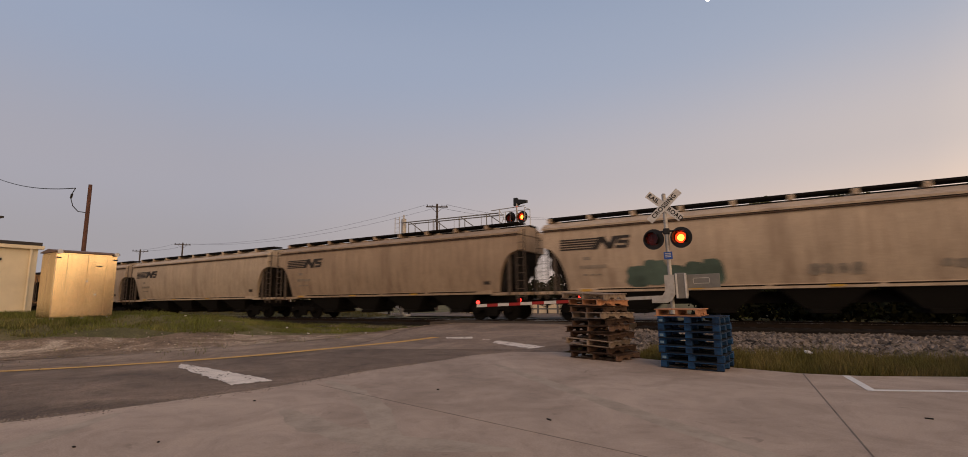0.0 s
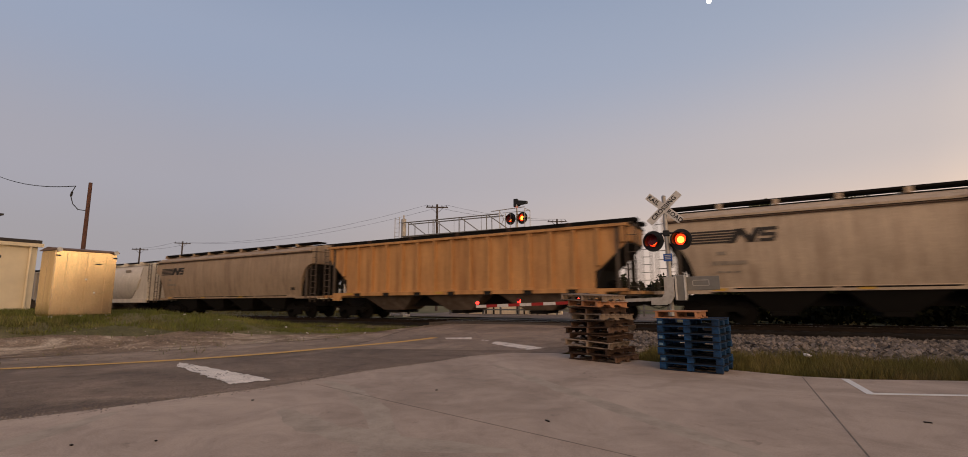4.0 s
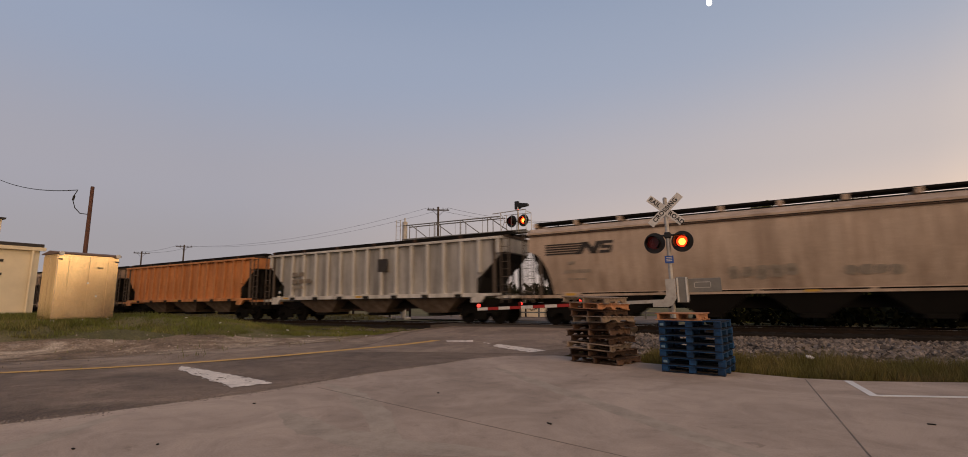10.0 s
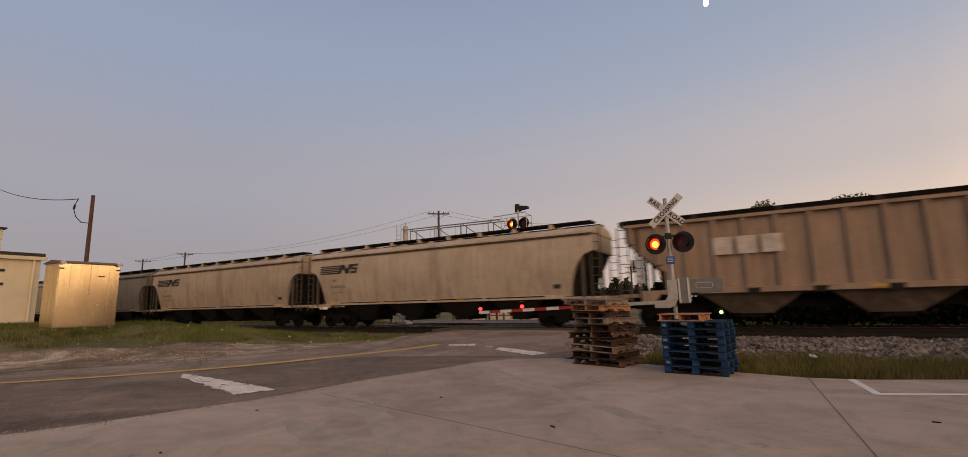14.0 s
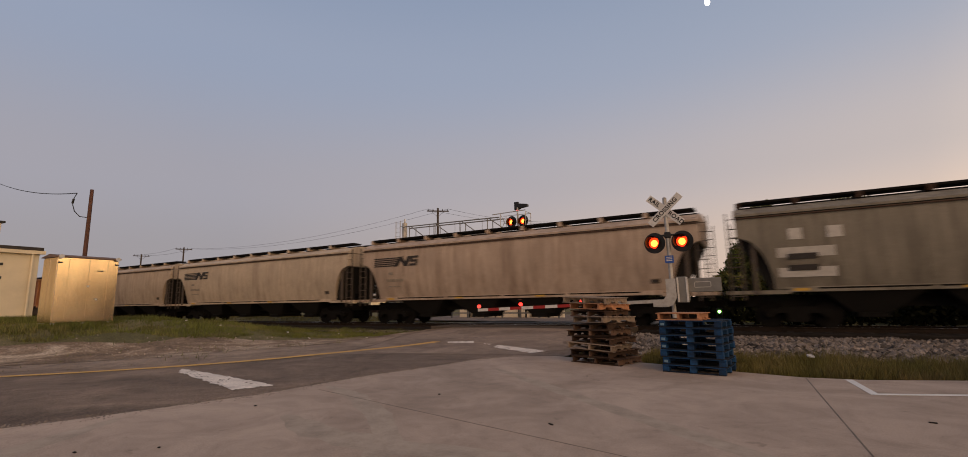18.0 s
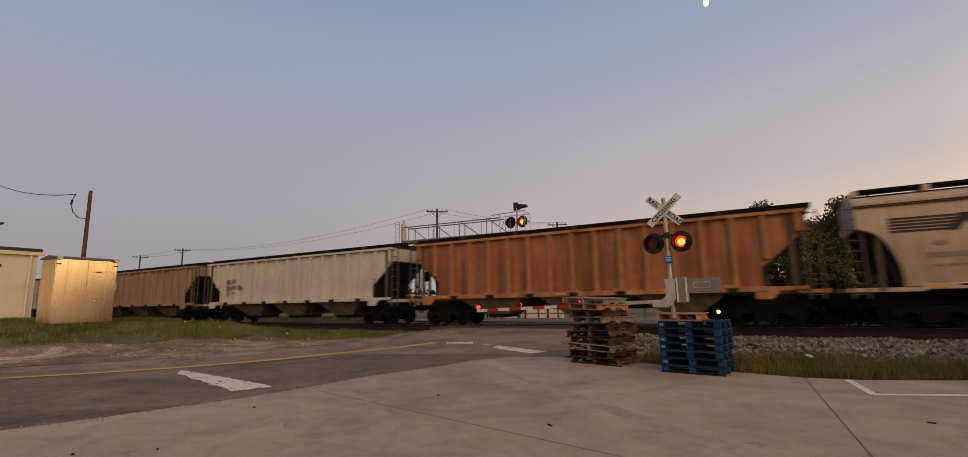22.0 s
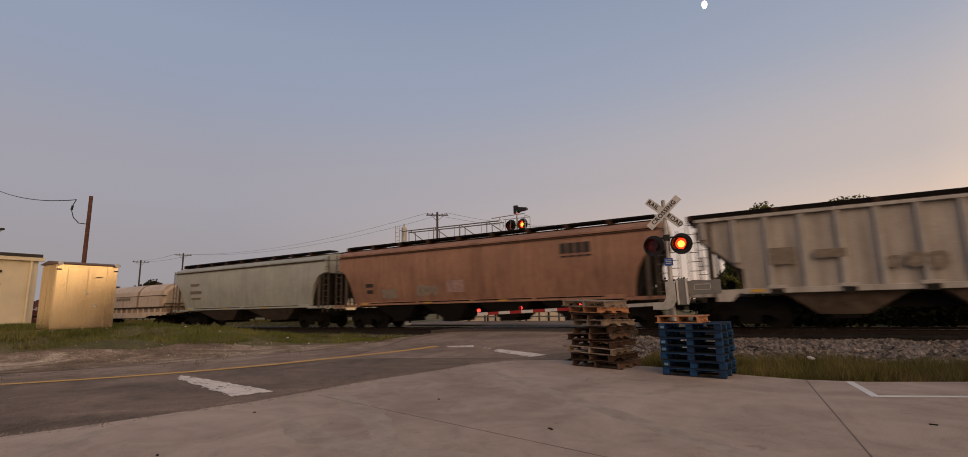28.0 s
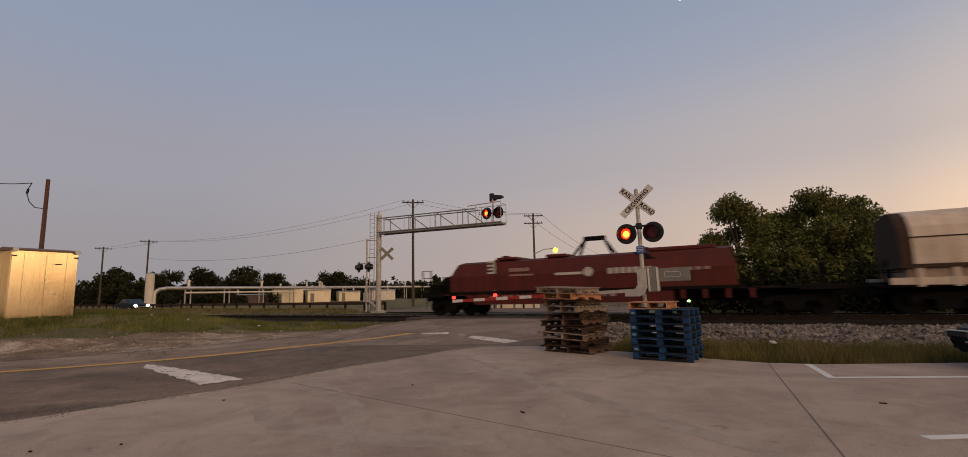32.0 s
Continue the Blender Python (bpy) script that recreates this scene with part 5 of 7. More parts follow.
def flasher(parent, m, side, lit=True, scale=1.0):
    """A round signal head: black background disc, hooded lens and an added shutter flap that hides the lens to make it
    flash. It faces -y.
    """
    k = scale
    bm = B()
    rod(bm, (0, 0.03, 0), (0, 0.05, 0), 0.31 * k, 28)
    rod(bm, (0, 0.05, 0), (0, 0.30, 0), 0.19 * k, 18, 0.13 * k)
    head = part("signal_head", bm, DARK, parent, "black round flashing light head", m)
    bm = B()
    ring = []
    for y, r in ((0.03, 0.185), (-0.21, 0.20)):
        ring.append([bm.verts.new((r * k * math.cos(radians(a)), y, r * k * math.sin(radians(a)))) for a in range(-55, 236, 15)])
    for i in range(len(ring[0]) - 1):
        bm.faces.new((ring[0][i], ring[0][i + 1], ring[1][i + 1], ring[1][i]))
    bmesh.ops.solidify(bm, geom=bm.faces[:], thickness=0.006)
    part("hood", bm, DARK, head)
    if not lit:
        bm = B()
        rod(bm, (0, 0.01, 0), (0, 0.032, 0), 0.16 * k, 20)
        part("lens", bm, LAMP_DARK, head, "unlit red lens")
        return head
    bm = B()
    rod(bm, (0, 0.008, 0), (0, 0.032, 0), 0.16 * k, 24)
    part("lens", bm, LAMP_ON, head, "glowing red lens")
    bm = B()
    rod(bm, (0.0, 0.003, -0.01), (0.0, 0.007, -0.01), 0.10 * k, 20)
    part("lamp_core", bm, LAMP_HOT, head, "bright lamp core")
    bm = B()
    rod(bm, (0, -0.012, -0.17 * k), (0, -0.004, -0.17 * k), 0.17 * k, 20)
    flap = part("shutter", bm, LAMP_DARK, head, "added dark red flap that hides the lens between flashes", pose(0, -0.005, 0.17 * k))
    SHUTTERS.append((flap, side, flap.matrix_basis.translation.copy()))
    return head


def crossbuck(parent, m, written=True):
    for tilt, text in ((1, ("CROSS", "ING")), (-1, ("RAIL", "ROAD"))):
        bm = B()
        box(bm, -0.61, 0.61, -0.012 - 0.004 * tilt, 0.0 - 0.004 * tilt, -0.108, 0.108, 0.003)
        blade = part("blade", bm, SIGNWHITE if written else DULLSTEEL, parent, "white sign blade with black lettering" if written else "bare metal back of the sign", m @ pose(0, 0, 0, 0, -43 * tilt, 0))
        if written:
            face = -0.0145 - 0.004 * tilt
            if tilt > 0:
                letters("CROSSING", 0.175, SIGNBLACK, blade, pose(0, face, 0, 90, 0, 0), "CROSSING in black capitals")
            else:
                letters("RAIL", 0.17, SIGNBLACK, blade, pose(-0.385, face, 0, 90, 0, 0), "RAIL in black capitals")
                letters("ROAD", 0.17, SIGNBLACK, blade, pose(0.385, face, 0, 90, 0, 0), "ROAD in black capitals")


mast = thing("crossing_signal", "silver crossing signal mast with crossbuck, flashing lights, lowered gate", "crossing signal", pose(-1.62, 14.9, 0, 0, -0.9, 0))
bm = B()
rod(bm, (0, 0, -0.1), (0, 0, 4.36), 0.06, 16)
rod(bm, (0, 0, 4.36), (0, 0, 4.40), 0.066, 16, 0.03)
part("mast", bm, STEEL, mast, "galvanised steel tube")
bm = B()
prism(bm, [(-0.3, 0.0), (0.3, 0.0), (0.14, 0.28), (-0.14, 0.28)], "y", -0.3, 0.3)
part("base", bm, STEEL, mast)
crossbuck(mast, pose(0, -0.075, 4.0))
bm = B()
rod(bm, (-0.40, 0, 3.25), (0.40, 0, 3.25), 0.03, 10)
box(bm, -0.09, 0.09, -0.08, 0.08, 3.16, 3.34, 0.02)
part("light_arm", bm, DARK, mast)
flasher(mast, pose(-0.385, -0.06, 3.04, 0, 0, -10), "L")
flasher(mast, pose(0.385, -0.06, 3.04, 0, 0, -10), "R")
bm = B()
box(bm, -0.12, 0.12, -0.085, -0.07, 2.42, 2.64, 0.004)
plate = part("notice_plate", bm, SIGNBLUE, mast, "small blue notice plate")
for k in range(3):
    bm = B()
    box(bm, -0.08, 0.08, -0.089, -0.086, 2.58 - 0.05 * k, 2.60 - 0.05 * k)
    part("text_bar", bm, SIGNWHITE, plate)
# the gate machine, its counterweight arms and the arm across the lane
bm = B()
box(bm, 0.14, 0.44, -0.30, 0.14, 1.27, 2.0, 0.02)
gm = part("gate_machine", bm, DULLSTEEL, mast, "grey metal gate machine case")
# white strips paint the light that catches the case edges
for x in (0.16, 0.40):
    part("case_edge", box(B(), x, x + 0.05, -0.315, -0.30, 1.29, 1.98, 0.004), SIGNWHITE, gm, "white strip standing in for a lit case edge")
bm = B()
box(bm, 0.441, 0.452, -0.2, 0.1, 1.33, 1.94)
part("case_door", bm, STEEL, gm)
bm = B()
prism(bm, [(-0.5, 1.17), (-0.5, 1.36), (-0.2, 1.38), (-0.12, 1.5), (-0.12, 1.95), (0.14, 1.95), (0.14, 1.40), (0.04, 1.22), (-0.1, 1.16)], "y", -0.42, -0.34)
part("support_arm", bm, STEEL, mast, "grey curved gate support arm")
bm = B()
box(bm, 0.42, 1.30, -0.03, 0.01, 1.56, 1.95, 0.008)
weight = part("counterweight", bm, DULLSTEEL, mast, "dull grey counterweight plate")
bm = B()
for x0, x1, z0, z1 in ((0.62, 1.02, 1.83, 1.85), (0.62, 1.02, 1.68, 1.70), (0.60, 0.62, 1.70, 1.83), (1.02, 1.04, 1.70, 1.83)):
    box(bm, x0, x1, -0.045, -0.03, z0, z1)
part("slot_rim", bm, STEEL, weight, "raised rim of the slot")
GATE_TILT = pose(-0.3, 0, 1.33, 0, -1.35, 0)
gate = part("gate_arm", box(B(), -1.45, 0.0, -0.40, -0.36, -0.048, 0.048), STEEL, mast, "red and white striped gate arm", GATE_TILT)
x, k = -1.45, 0
while x > -5.95:
    w = 0.41
    bm = B()
    box(bm, max(-5.95, x - w), x, -0.40, -0.37, -0.048, 0.048)
    part("stripe", bm, SIGNRED if k % 2 else SIGNWHITE, gate)
    x -= w
    k += 1
GATE_GLOW = glow("gate_lamp_lit", (1.0, 0.03, 0.02), 4.0)
for gx, side in ((-5.9, None), (-4.35, "L"), (-2.3, "R")):
    bm = B()
    rod(bm, (gx, -0.42, 0.12), (gx, -0.34, 0.12), 0.055, 14)
    lamp = part("gate_lamp", bm, GATE_GLOW, gate, "red gate lamp")
    bm = B()
    box(bm, gx - 0.03, gx + 0.03, -0.39, -0.37, 0.03, 0.10)
    part("lamp_bracket", bm, DARK, gate)
    if side:
        # an added flap covers the lamp in place of switching it off
        bm = B()
        rod(bm, (0, -0.10, -0.065), (0, -0.09, -0.065), 0.066, 14)
        fl = part("lamp_shutter", bm, LAMP_DARK, gate, "", pose(gx, -0.335, 0.185))
        SHUTTERS.append((fl, side, fl.matrix_basis.translation.copy()))

# the cantilever signal on the far side
CY = 28.5
cant = thing("cantilever_signal", "tall steel cantilever signal bridge with a truss arm and flashing lights", "crossing signal", pose(-21.65, CY, 0.15))
bm = B()
rod(bm, (0, 0, 0), (0, 0, 7.1), 0.19, 18)
rod(bm, (0, 0, 7.1), (0, 0, 7.4), 0.06, 10)
box(bm, -0.4, 0.4, -0.4, 0.4, -0.1, 0.06)
part("post", bm, STEEL, cant, "galvanised steel post")
bm = B()
for s in (-1, 1):
    rod(bm, (-0.62 + s * 0.2, 0, 0.2), (-0.62 + s * 0.2, 0, 7.3), 0.025, 6)
for z in np.arange(0.4, 7.2, 0.32):
    rod(bm, (-0.82, 0, z), (-0.42, 0, z), 0.015, 6)
for z in (1.5, 3.6, 5.6, 6.9):
    rod(bm, (-0.42, 0, z), (0, 0, z), 0.02, 6)
part("ladder", bm, STEEL, cant)
bm = B()
top, low = 6.75, 5.72
arm_x = 10.0


for y in (-0.4, 0.4):
    rod(bm, (0.1, y, low), (arm_x, y, low), 0.045, 8)
    rod(bm, (0.1, y, 6.75), (arm_x - 1.9, y, 6.75), 0.04, 8)
    for i in range(4):
        x = 0.75 + i * 2.15
        rod(bm, (x, y, low), (x, y, 6.75), 0.03, 6)
        rod(bm, (x + 1.75, y, low), (x + 1.75, y, 6.75), 0.012, 6)
        if y < 0:
            rod(bm, (x + 0.1, y, 6.75), (x + 1.55, y, low), 0.03, 6)
for i in range(8):
    x = 0.5 + i * 1.3
    rod(bm, (x, -0.4, low), (x, 0.4, low), 0.02, 6)
part("truss_arm", bm, DULLSTEEL, cant, "galvanised truss arm with diagonal braces")
part("walkway", box(B(), 0.3, arm_x, -0.42, 0.42, low - 0.14, low - 0.02), DULLSTEEL, cant, "grating walkway")
for x, y in ((8.2, -0.45), (arm_x, -0.45), (8.2, 0.45), (arm_x, 0.45), (9.1, 0.45)):
    part("rail_post", rod(B(), (x, y, low), (x, y, 6.95), 0.022, 6), STEEL, cant)
for z in (6.45, 6.95):
    part("hand_rail", rod(rod(B(), (8.0, 0.45, z), (arm_x, 0.45, z), 0.02, 6), (arm_x, -0.45, z), (arm_x, 0.45, z), 0.02, 6), STEEL, cant)
part("hand_rail", rod(B(), (7.6, -0.45, 6.95), (arm_x, -0.45, 7.05), 0.03, 6), STEEL, cant)
part("rail_gate", rod(rod(B(), (8.2, -0.45, low), (8.5, -0.45, 6.4), 0.02, 6), (8.5, -0.45, 6.4), (8.2, -0.45, 6.9), 0.02, 6), STEEL, cant)
bm = B()
rod(bm, (9.25, 0, low), (9.25, 0, 7.35), 0.05, 10)
rod(bm, (8.8, 0, 6.4), (9.7, 0, 6.4), 0.03, 8)
part("light_mast", bm, STEEL, cant)
flasher(cant, pose(8.82, -0.1, 6.4, 0, 0, -15), "L", scale=1.3)
flasher(cant, pose(9.66, -0.1, 6.4, 0, 0, -15), "R", scale=1.3)
head = part("upper_head", rod(B(), (9.25, 0.1, 7.45), (9.25, 0.3, 7.45), 0.2, 16), DARK, cant, "dark signal head turned to the other road")
bm = B()
prism(bm, [(9.3, 7.30), (9.95, 7.38), (9.95, 7.52), (9.3, 7.62)], "y", -0.05, 0.25)
box(bm, 9.0, 9.3, 0.0, 0.2, 7.2, 7.75, 0.03)
part("hood", bm, DARK, head)
bm = B()
rod(bm, (9.25, -0.03, 7.15), (9.25, 0.0, 7.15), 0.06, 10)
part("pilot_lamp", bm, LAMP_ON, head, "small lit lamp")
# the far gate mast beside it, seen from behind
fmast = thing("far_crossing_signal", "far crossing signal mast seen from its back", "crossing signal", pose(-22.75, CY, 0.12))
bm = B()
rod(bm, (0, 0, 0), (0, 0, 5.4), 0.06, 12)
rod(bm, (0, 0, 5.3), (0.9, 0, 5.2), 0.03, 8)
part("mast", bm, STEEL, fmast)
crossbuck(fmast, pose(1.75, 0.1, 4.2, 0, 0, 52), False)
bm = B()
rod(bm, (-0.8, 0, 3.55), (0.3, 0, 3.6), 0.03, 8)
box(bm, -0.15, 0.25, -0.2, 0.2, 0.7, 1.4, 0.03)
rod(bm, (0, 0, 0.9), (1.3, 0.0, 0.15), 0.08, 8)
rod(bm, (0.1, 0, 4.0), (1.1, 0, 3.95), 0.03, 8)
part("light_arm", bm, STEEL, fmast)
for dx in (-0.75, 0.15):
    flasher(fmast, pose(dx, 0.1, 3.3, 0, 0, 150), "L", False, 1.25)

# ---- pallets ----
def pallet_parts(w=1.22, d=1.02, blocks=False):
    """Boxes of a pallet: deck boards, stringers or blocks, bottom boards."""
    out = []
    n = 7
    for i in range(n):
        y = -d / 2 + 0.05 + (d - 0.10) * i / (n - 1)
        out.append(("deck_board", (-w / 2, w / 2, y - 0.048, y + 0.048, 0.12, 0.138)))
    for y in (-d / 2 + 0.05, 0, d / 2 - 0.05):
        out.append(("bottom_board", (-w / 2, w / 2, y - 0.05, y + 0.05, 0.0, 0.017)))
    for x in (-w / 2 + 0.06, 0, w / 2 - 0.06):
        if blocks:
            for y in (-d / 2 + 0.06, 0, d / 2 - 0.06):
                out.append(("block", (x - 0.06, x + 0.06, y - 0.055, y + 0.055, 0.019, 0.100)))
            out.append(("stringer_board", (x - 0.055, x + 0.055, -d / 2, d / 2, 0.101, 0.118)))
        else:
            out.append(("stringer", (x - 0.02, x + 0.02, -d / 2, d / 2, 0.019, 0.118)))
    return out


def pallet(m, material, label, blocks=False, w=1.22, d=1.02):
    p = thing("pallet", label, "pallet", m, "stacked pallets")
    for i, (nm, bx) in enumerate(pallet_parts(w, d, blocks)):
        key = f"pallet_{nm}{i}{w}{d}{blocks}"
        if nm == "stringer":
            def build(bm):
                x0, x1, y0, y1, z0, z1 = bx
                cuts = [(y0, z0), (y0 + 0.2, z0), (y0 + 0.24, z0 + 0.035), (y0 + 0.40, z0 + 0.035), (y0 + 0.44, z0), (y1 - 0.44, z0), (y1 - 0.40, z0 + 0.035), (y1 - 0.24, z0 + 0.035), (y1 - 0.2, z0), (y1, z0), (y1, z1), (y0, z1)]
                return prism(bm, cuts, "x", x0, x1)
        else:
            def build(bm):
                return box(bm, *bx, 0.003)
        shade_board = blocks and nm in ("deck_board", "bottom_board") and i not in (0, 6)
        part(nm, cached(key, build), PALLETSHADE if shade_board else material, p)
    return p


rnd = random.Random(5)
CHIP = mat("pale_blue_chip", (0.16, 0.26, 0.34), 0.8, 0, 20, 0.4)
z = 0.002
for i in range(7):
    stack_top = pallet(pose(-0.76 + rnd.uniform(-0.02, 0.02), 10.36 + rnd.uniform(-0.02, 0.02), z, 0, 0, -11 + rnd.uniform(-1.5, 1.5)), PALLETBLUE, "blue painted wooden block pallet in a neat stack", True, 1.12, 0.94)
    if i in (1, 3, 4, 6):
        part("paint_chip", box(B(), -0.53, -0.46, -0.478, -0.4705, 0.04, 0.085), CHIP, stack_top, "worn pale patch")
    z += 0.1395
pallet(pose(-0.98, 10.33, z, 0, 0, -9), PALLETNEW, "small fresh wooden pallet on top of the blue stack", False, 0.85, 0.75)
# the wooden stack, from the ground up: offsets, tilts, turn, width and wood
z = 0.002
for dx, dy, tx, ty, turn, w, wood in (
        (0.08, 0.02, 0, 0.3, -18, 1.26, PALLETWOOD), (0.02, 0.05, 0.6, -1.0, -27, 1.20, PALLETWOOD), (-0.06, -0.02, -0.8, 2.4, -14, 1.18, PALLETGREY), (0.02, 0.06, 1.2, 1.6, -22, 1.14, PALLETWOOD),
        (-0.05, 0.0, -1.0, -1.8, -12, 1.16, PALLETWOOD), (0.05, 0.07, 1.6, -2.8, -26, 1.10, PALLETWOOD), (0.07, -0.05, -1.2, -1.2, -33, 1.04, PALLETGREY), (-0.03, 0.04, 1.4, 2.0, -18, 0.98, PALLETWOOD),
        (-0.02, -0.03, -1.8, 1.2, -30, 0.98, PALLETNEW), (-0.12, 0.0, 0.8, 2.6, -16, 1.18, PALLETGREY)):
    lab = {PALLETWOOD: "dark weathered wooden pallet in an untidy leaning stack", PALLETGREY: "greyish weathered wooden pallet in an untidy stack", PALLETNEW: "orange-brown wooden pallet in an untidy leaning stack"}[wood]
    pallet(pose(-2.80 + dx, 11.05 + dy, z, tx, ty, turn), wood, lab, False, w, 0.96)
    z += 0.146

# ---- the metal equipment shelter on the grass ----
shelter = thing("equipment_shelter", "tan metal railway equipment shelter on short legs, dull and streaked", "equipment shelter", pose(-23.35, 9.17, 0.92))
bm = B()
box(bm, 0.26, 1.35, -1.0, 0.965, -0.10, 2.30, 0.015)
part("body", bm, BOXMETAL, shelter)
for y0, y1 in ((-0.99, -0.66), (-0.645, -0.02), (-0.005, 0.60), (0.615, 0.955)):
    bm = B()
    box(bm, 1.351, 1.366, y0, y1, -0.05, 2.24, 0.005)
    part("front_panel", bm, BOXMETAL, shelter)
for k in range(2):
    bm = B()
    box(bm, 0.27 + 0.54 * k, 0.80 + 0.54 * k, -1.015, -1.002, -0.05, 2.24, 0.005)
    part("side_panel", bm, BOXMETAL, shelter)
bm = B()
prism(bm, [(0.16, 2.30), (0.16, 2.33), (0.80, 2.44), (1.42, 2.345), (1.42, 2.30)], "y", -1.06, 1.02)
part("roof", bm, mat("shelter_roof", (0.20, 0.13, 0.095), 0.65, 0.2, 3, 0.25), shelter, "low pitched metal roof")
for x in (0.36, 1.25):
    for y in (-0.9, 0.0, 0.87):
        part("leg", box(B(), x - 0.06, x + 0.06, y - 0.06, y + 0.06, -0.4, -0.10), STEEL, shelter)
for y in (-0.93, 0.90):
    part("roof_lamp", rod(B(), (1.38, y, 2.32), (1.46, y, 2.32), 0.08, 12), SIGNWHITE, shelter, "small white fixture")
    part("hinge_plate", box(B(), 1.367, 1.385, y - 0.07, y + 0.07, 2.08, 2.13), DARK, shelter)
part("vent_slot", box(B(), 1.367, 1.38, 0.25, 0.45, 1.82, 1.86), DARK, shelter)
part("latch", box(B(), 1.367, 1.39, -0.03, 0.03, 1.22, 1.27), SIGNWHITE, shelter)
part("latch", box(B(), 1.367, 1.39, 0.27, 0.33, 0.72, 0.77), SIGNWHITE, shelter)

# ---- low building at the edge ----
hall = thing("low_building", "cream painted block building with a dark flat roof edge", "building", pose(-36, 12.5, 0.6))
part("wall", box(B(), -14, 0, -16, 0, -0.3, 4.05, 0.02), CREAM, hall)
part("roof", box(B(), -14.2, 0.15, -16.3, 0.12, 4.05, 4.25, 0.02), mat("tar_roof", (0.05, 0.045, 0.042), 0.9, 0, 2, 0.3), hall, "dark roof edge")
part("fascia", box(B(), 0.0, 0.2, -16.2, 0.2, 3.85, 4.05), CREAM, hall)
part("downpipe", rod(B(), (0.12, -0.35, 0), (0.12, -0.35, 3.9), 0.06, 8), CREAM, hall)
for zz in (3.2, 2.45):
    part("wall_vent", box(B(), 0.0, 0.06, -3.4, -1.55, zz - 0.07, zz + 0.07), DARK, hall, "dark slot in the wall")
part("upper_block", box(B(), -13, -7, -14, 0.25, 4.25, 6.4, 0.02), CREAM, hall)
part("upper_roof", box(B(), -13.1, -6.85, -14.1, 0.4, 6.4, 6.52), DARK, hall)


# ---- poles and wires ----
def pole(m, h, label, arms=1, r=0.16, wood=GREYPOLE, group="utility poles"):
    p = thing("utility_pole", label, "utility pole", m, group)
    part("shaft", rod(B(), (0, 0, -0.5), (0, 0, h), r, 12, r * 0.72), wood, p)
    for a in range(arms):
        zz = h - 0.35 - a * 1.0
        arm_ = part("crossarm", box(B(), -1.25, 1.25, -0.06, 0.06, zz - 0.06, zz + 0.06), wood, p)
        for x in (-1.1, -0.55, 0.55, 1.1):
            part("insulator", rod(B(), (x, 0, zz + 0.06), (x, 0, zz + 0.26), 0.05, 8, 0.03), DARK, arm_)
        bm = B()
        rod(bm, (-0.7, 0, zz - 0.05), (0, 0, zz - 0.7), 0.02, 6)
        rod(bm, (0.7, 0, zz - 0.05), (0, 0, zz - 0.7), 0.02, 6)
        part("brace", bm, DARK, p)
    return p


def tube(bm, pts, r, seg=6):
    """One continuous tube along a line of points."""
    pts = [Vector(p) for p in pts]
    rings = []
    for i, p in enumerate(pts):
        d = (pts[min(i + 1, len(pts) - 1)] - pts[max(i - 1, 0)]).normalized()
        u = d.orthogonal().normalized() if not rings else (last_u - d * last_u.dot(d)).normalized()
        last_u, v = u, d.cross(u)
        rings.append([bm.verts.new(p + (u * math.cos(a) + v * math.sin(a)) * r) for a in [6.2832 * k / seg for k in range(seg)]])
    for ra, rb in zip(rings, rings[1:]):
        for k in range(seg):
            bm.faces.new((ra[k], ra[(k + 1) % seg], rb[(k + 1) % seg], rb[k]))
    bm.faces.new(rings[0]), bm.faces.new(rings[-1][::-1])
    return bm


def wire(a, b, sag=0.4, r=0.012, label="thin black overhead wire"):
    a, b = Vector(a), Vector(b)
    pts = [a.lerp(b, k / 12) - Vector((0, 0, sag * 4 * k / 12 * (1 - k / 12))) for k in range(13)]
    return solid("overhead_wire", tube(B(), pts, r), WIRE, label, "wire")


pole(pose(-30, 12.23, 0.5, 0, 0, 20), 7.06, "bare reddish brown wooden pole with a cable drop", 0, 0.118, POLEWOOD)
wire((-30.5, 11.8, 7.35), (-45, 12.9, 10.0), 0.3, 0.022, "black service cable to the pole")
bm = tube(B(), [(-30.5, 11.8, 7.35), (-30.65, 11.75, 7.1), (-30.7, 11.72, 6.8), (-30.6, 11.8, 6.4), (-30.35, 11.95, 6.1), (-30.05, 12.15, 6.05)], 0.022)
rod(bm, (-30.66, 11.74, 7.05), (-30.7, 11.72, 6.8), 0.05, 8)
solid("cable_drop", bm, WIRE, "black looped cable drop beside the pole", "cable")
pole(pose(-29.5, 45, 0, 0, 0, 35), 12.0, "tall wooden utility pole with a crossarm", 1)
pole(pose(-20.3, 60, 0, 0, 0, 25), 11.7, "wooden utility pole with two crossarms", 2)
pole(pose(-20.8, 110, 0, 0, 0, 10), 9.0, "distant wooden utility pole with crossarms", 2, 0.2)
pole(pose(-86.7, 49.9, 0, 0, 0, 60), 11.6, "distant wooden utility pole", 1)
pole(pose(-98.5, 49.0, 0, 0, 0, 60), 11.0, "distant wooden utility pole", 1)
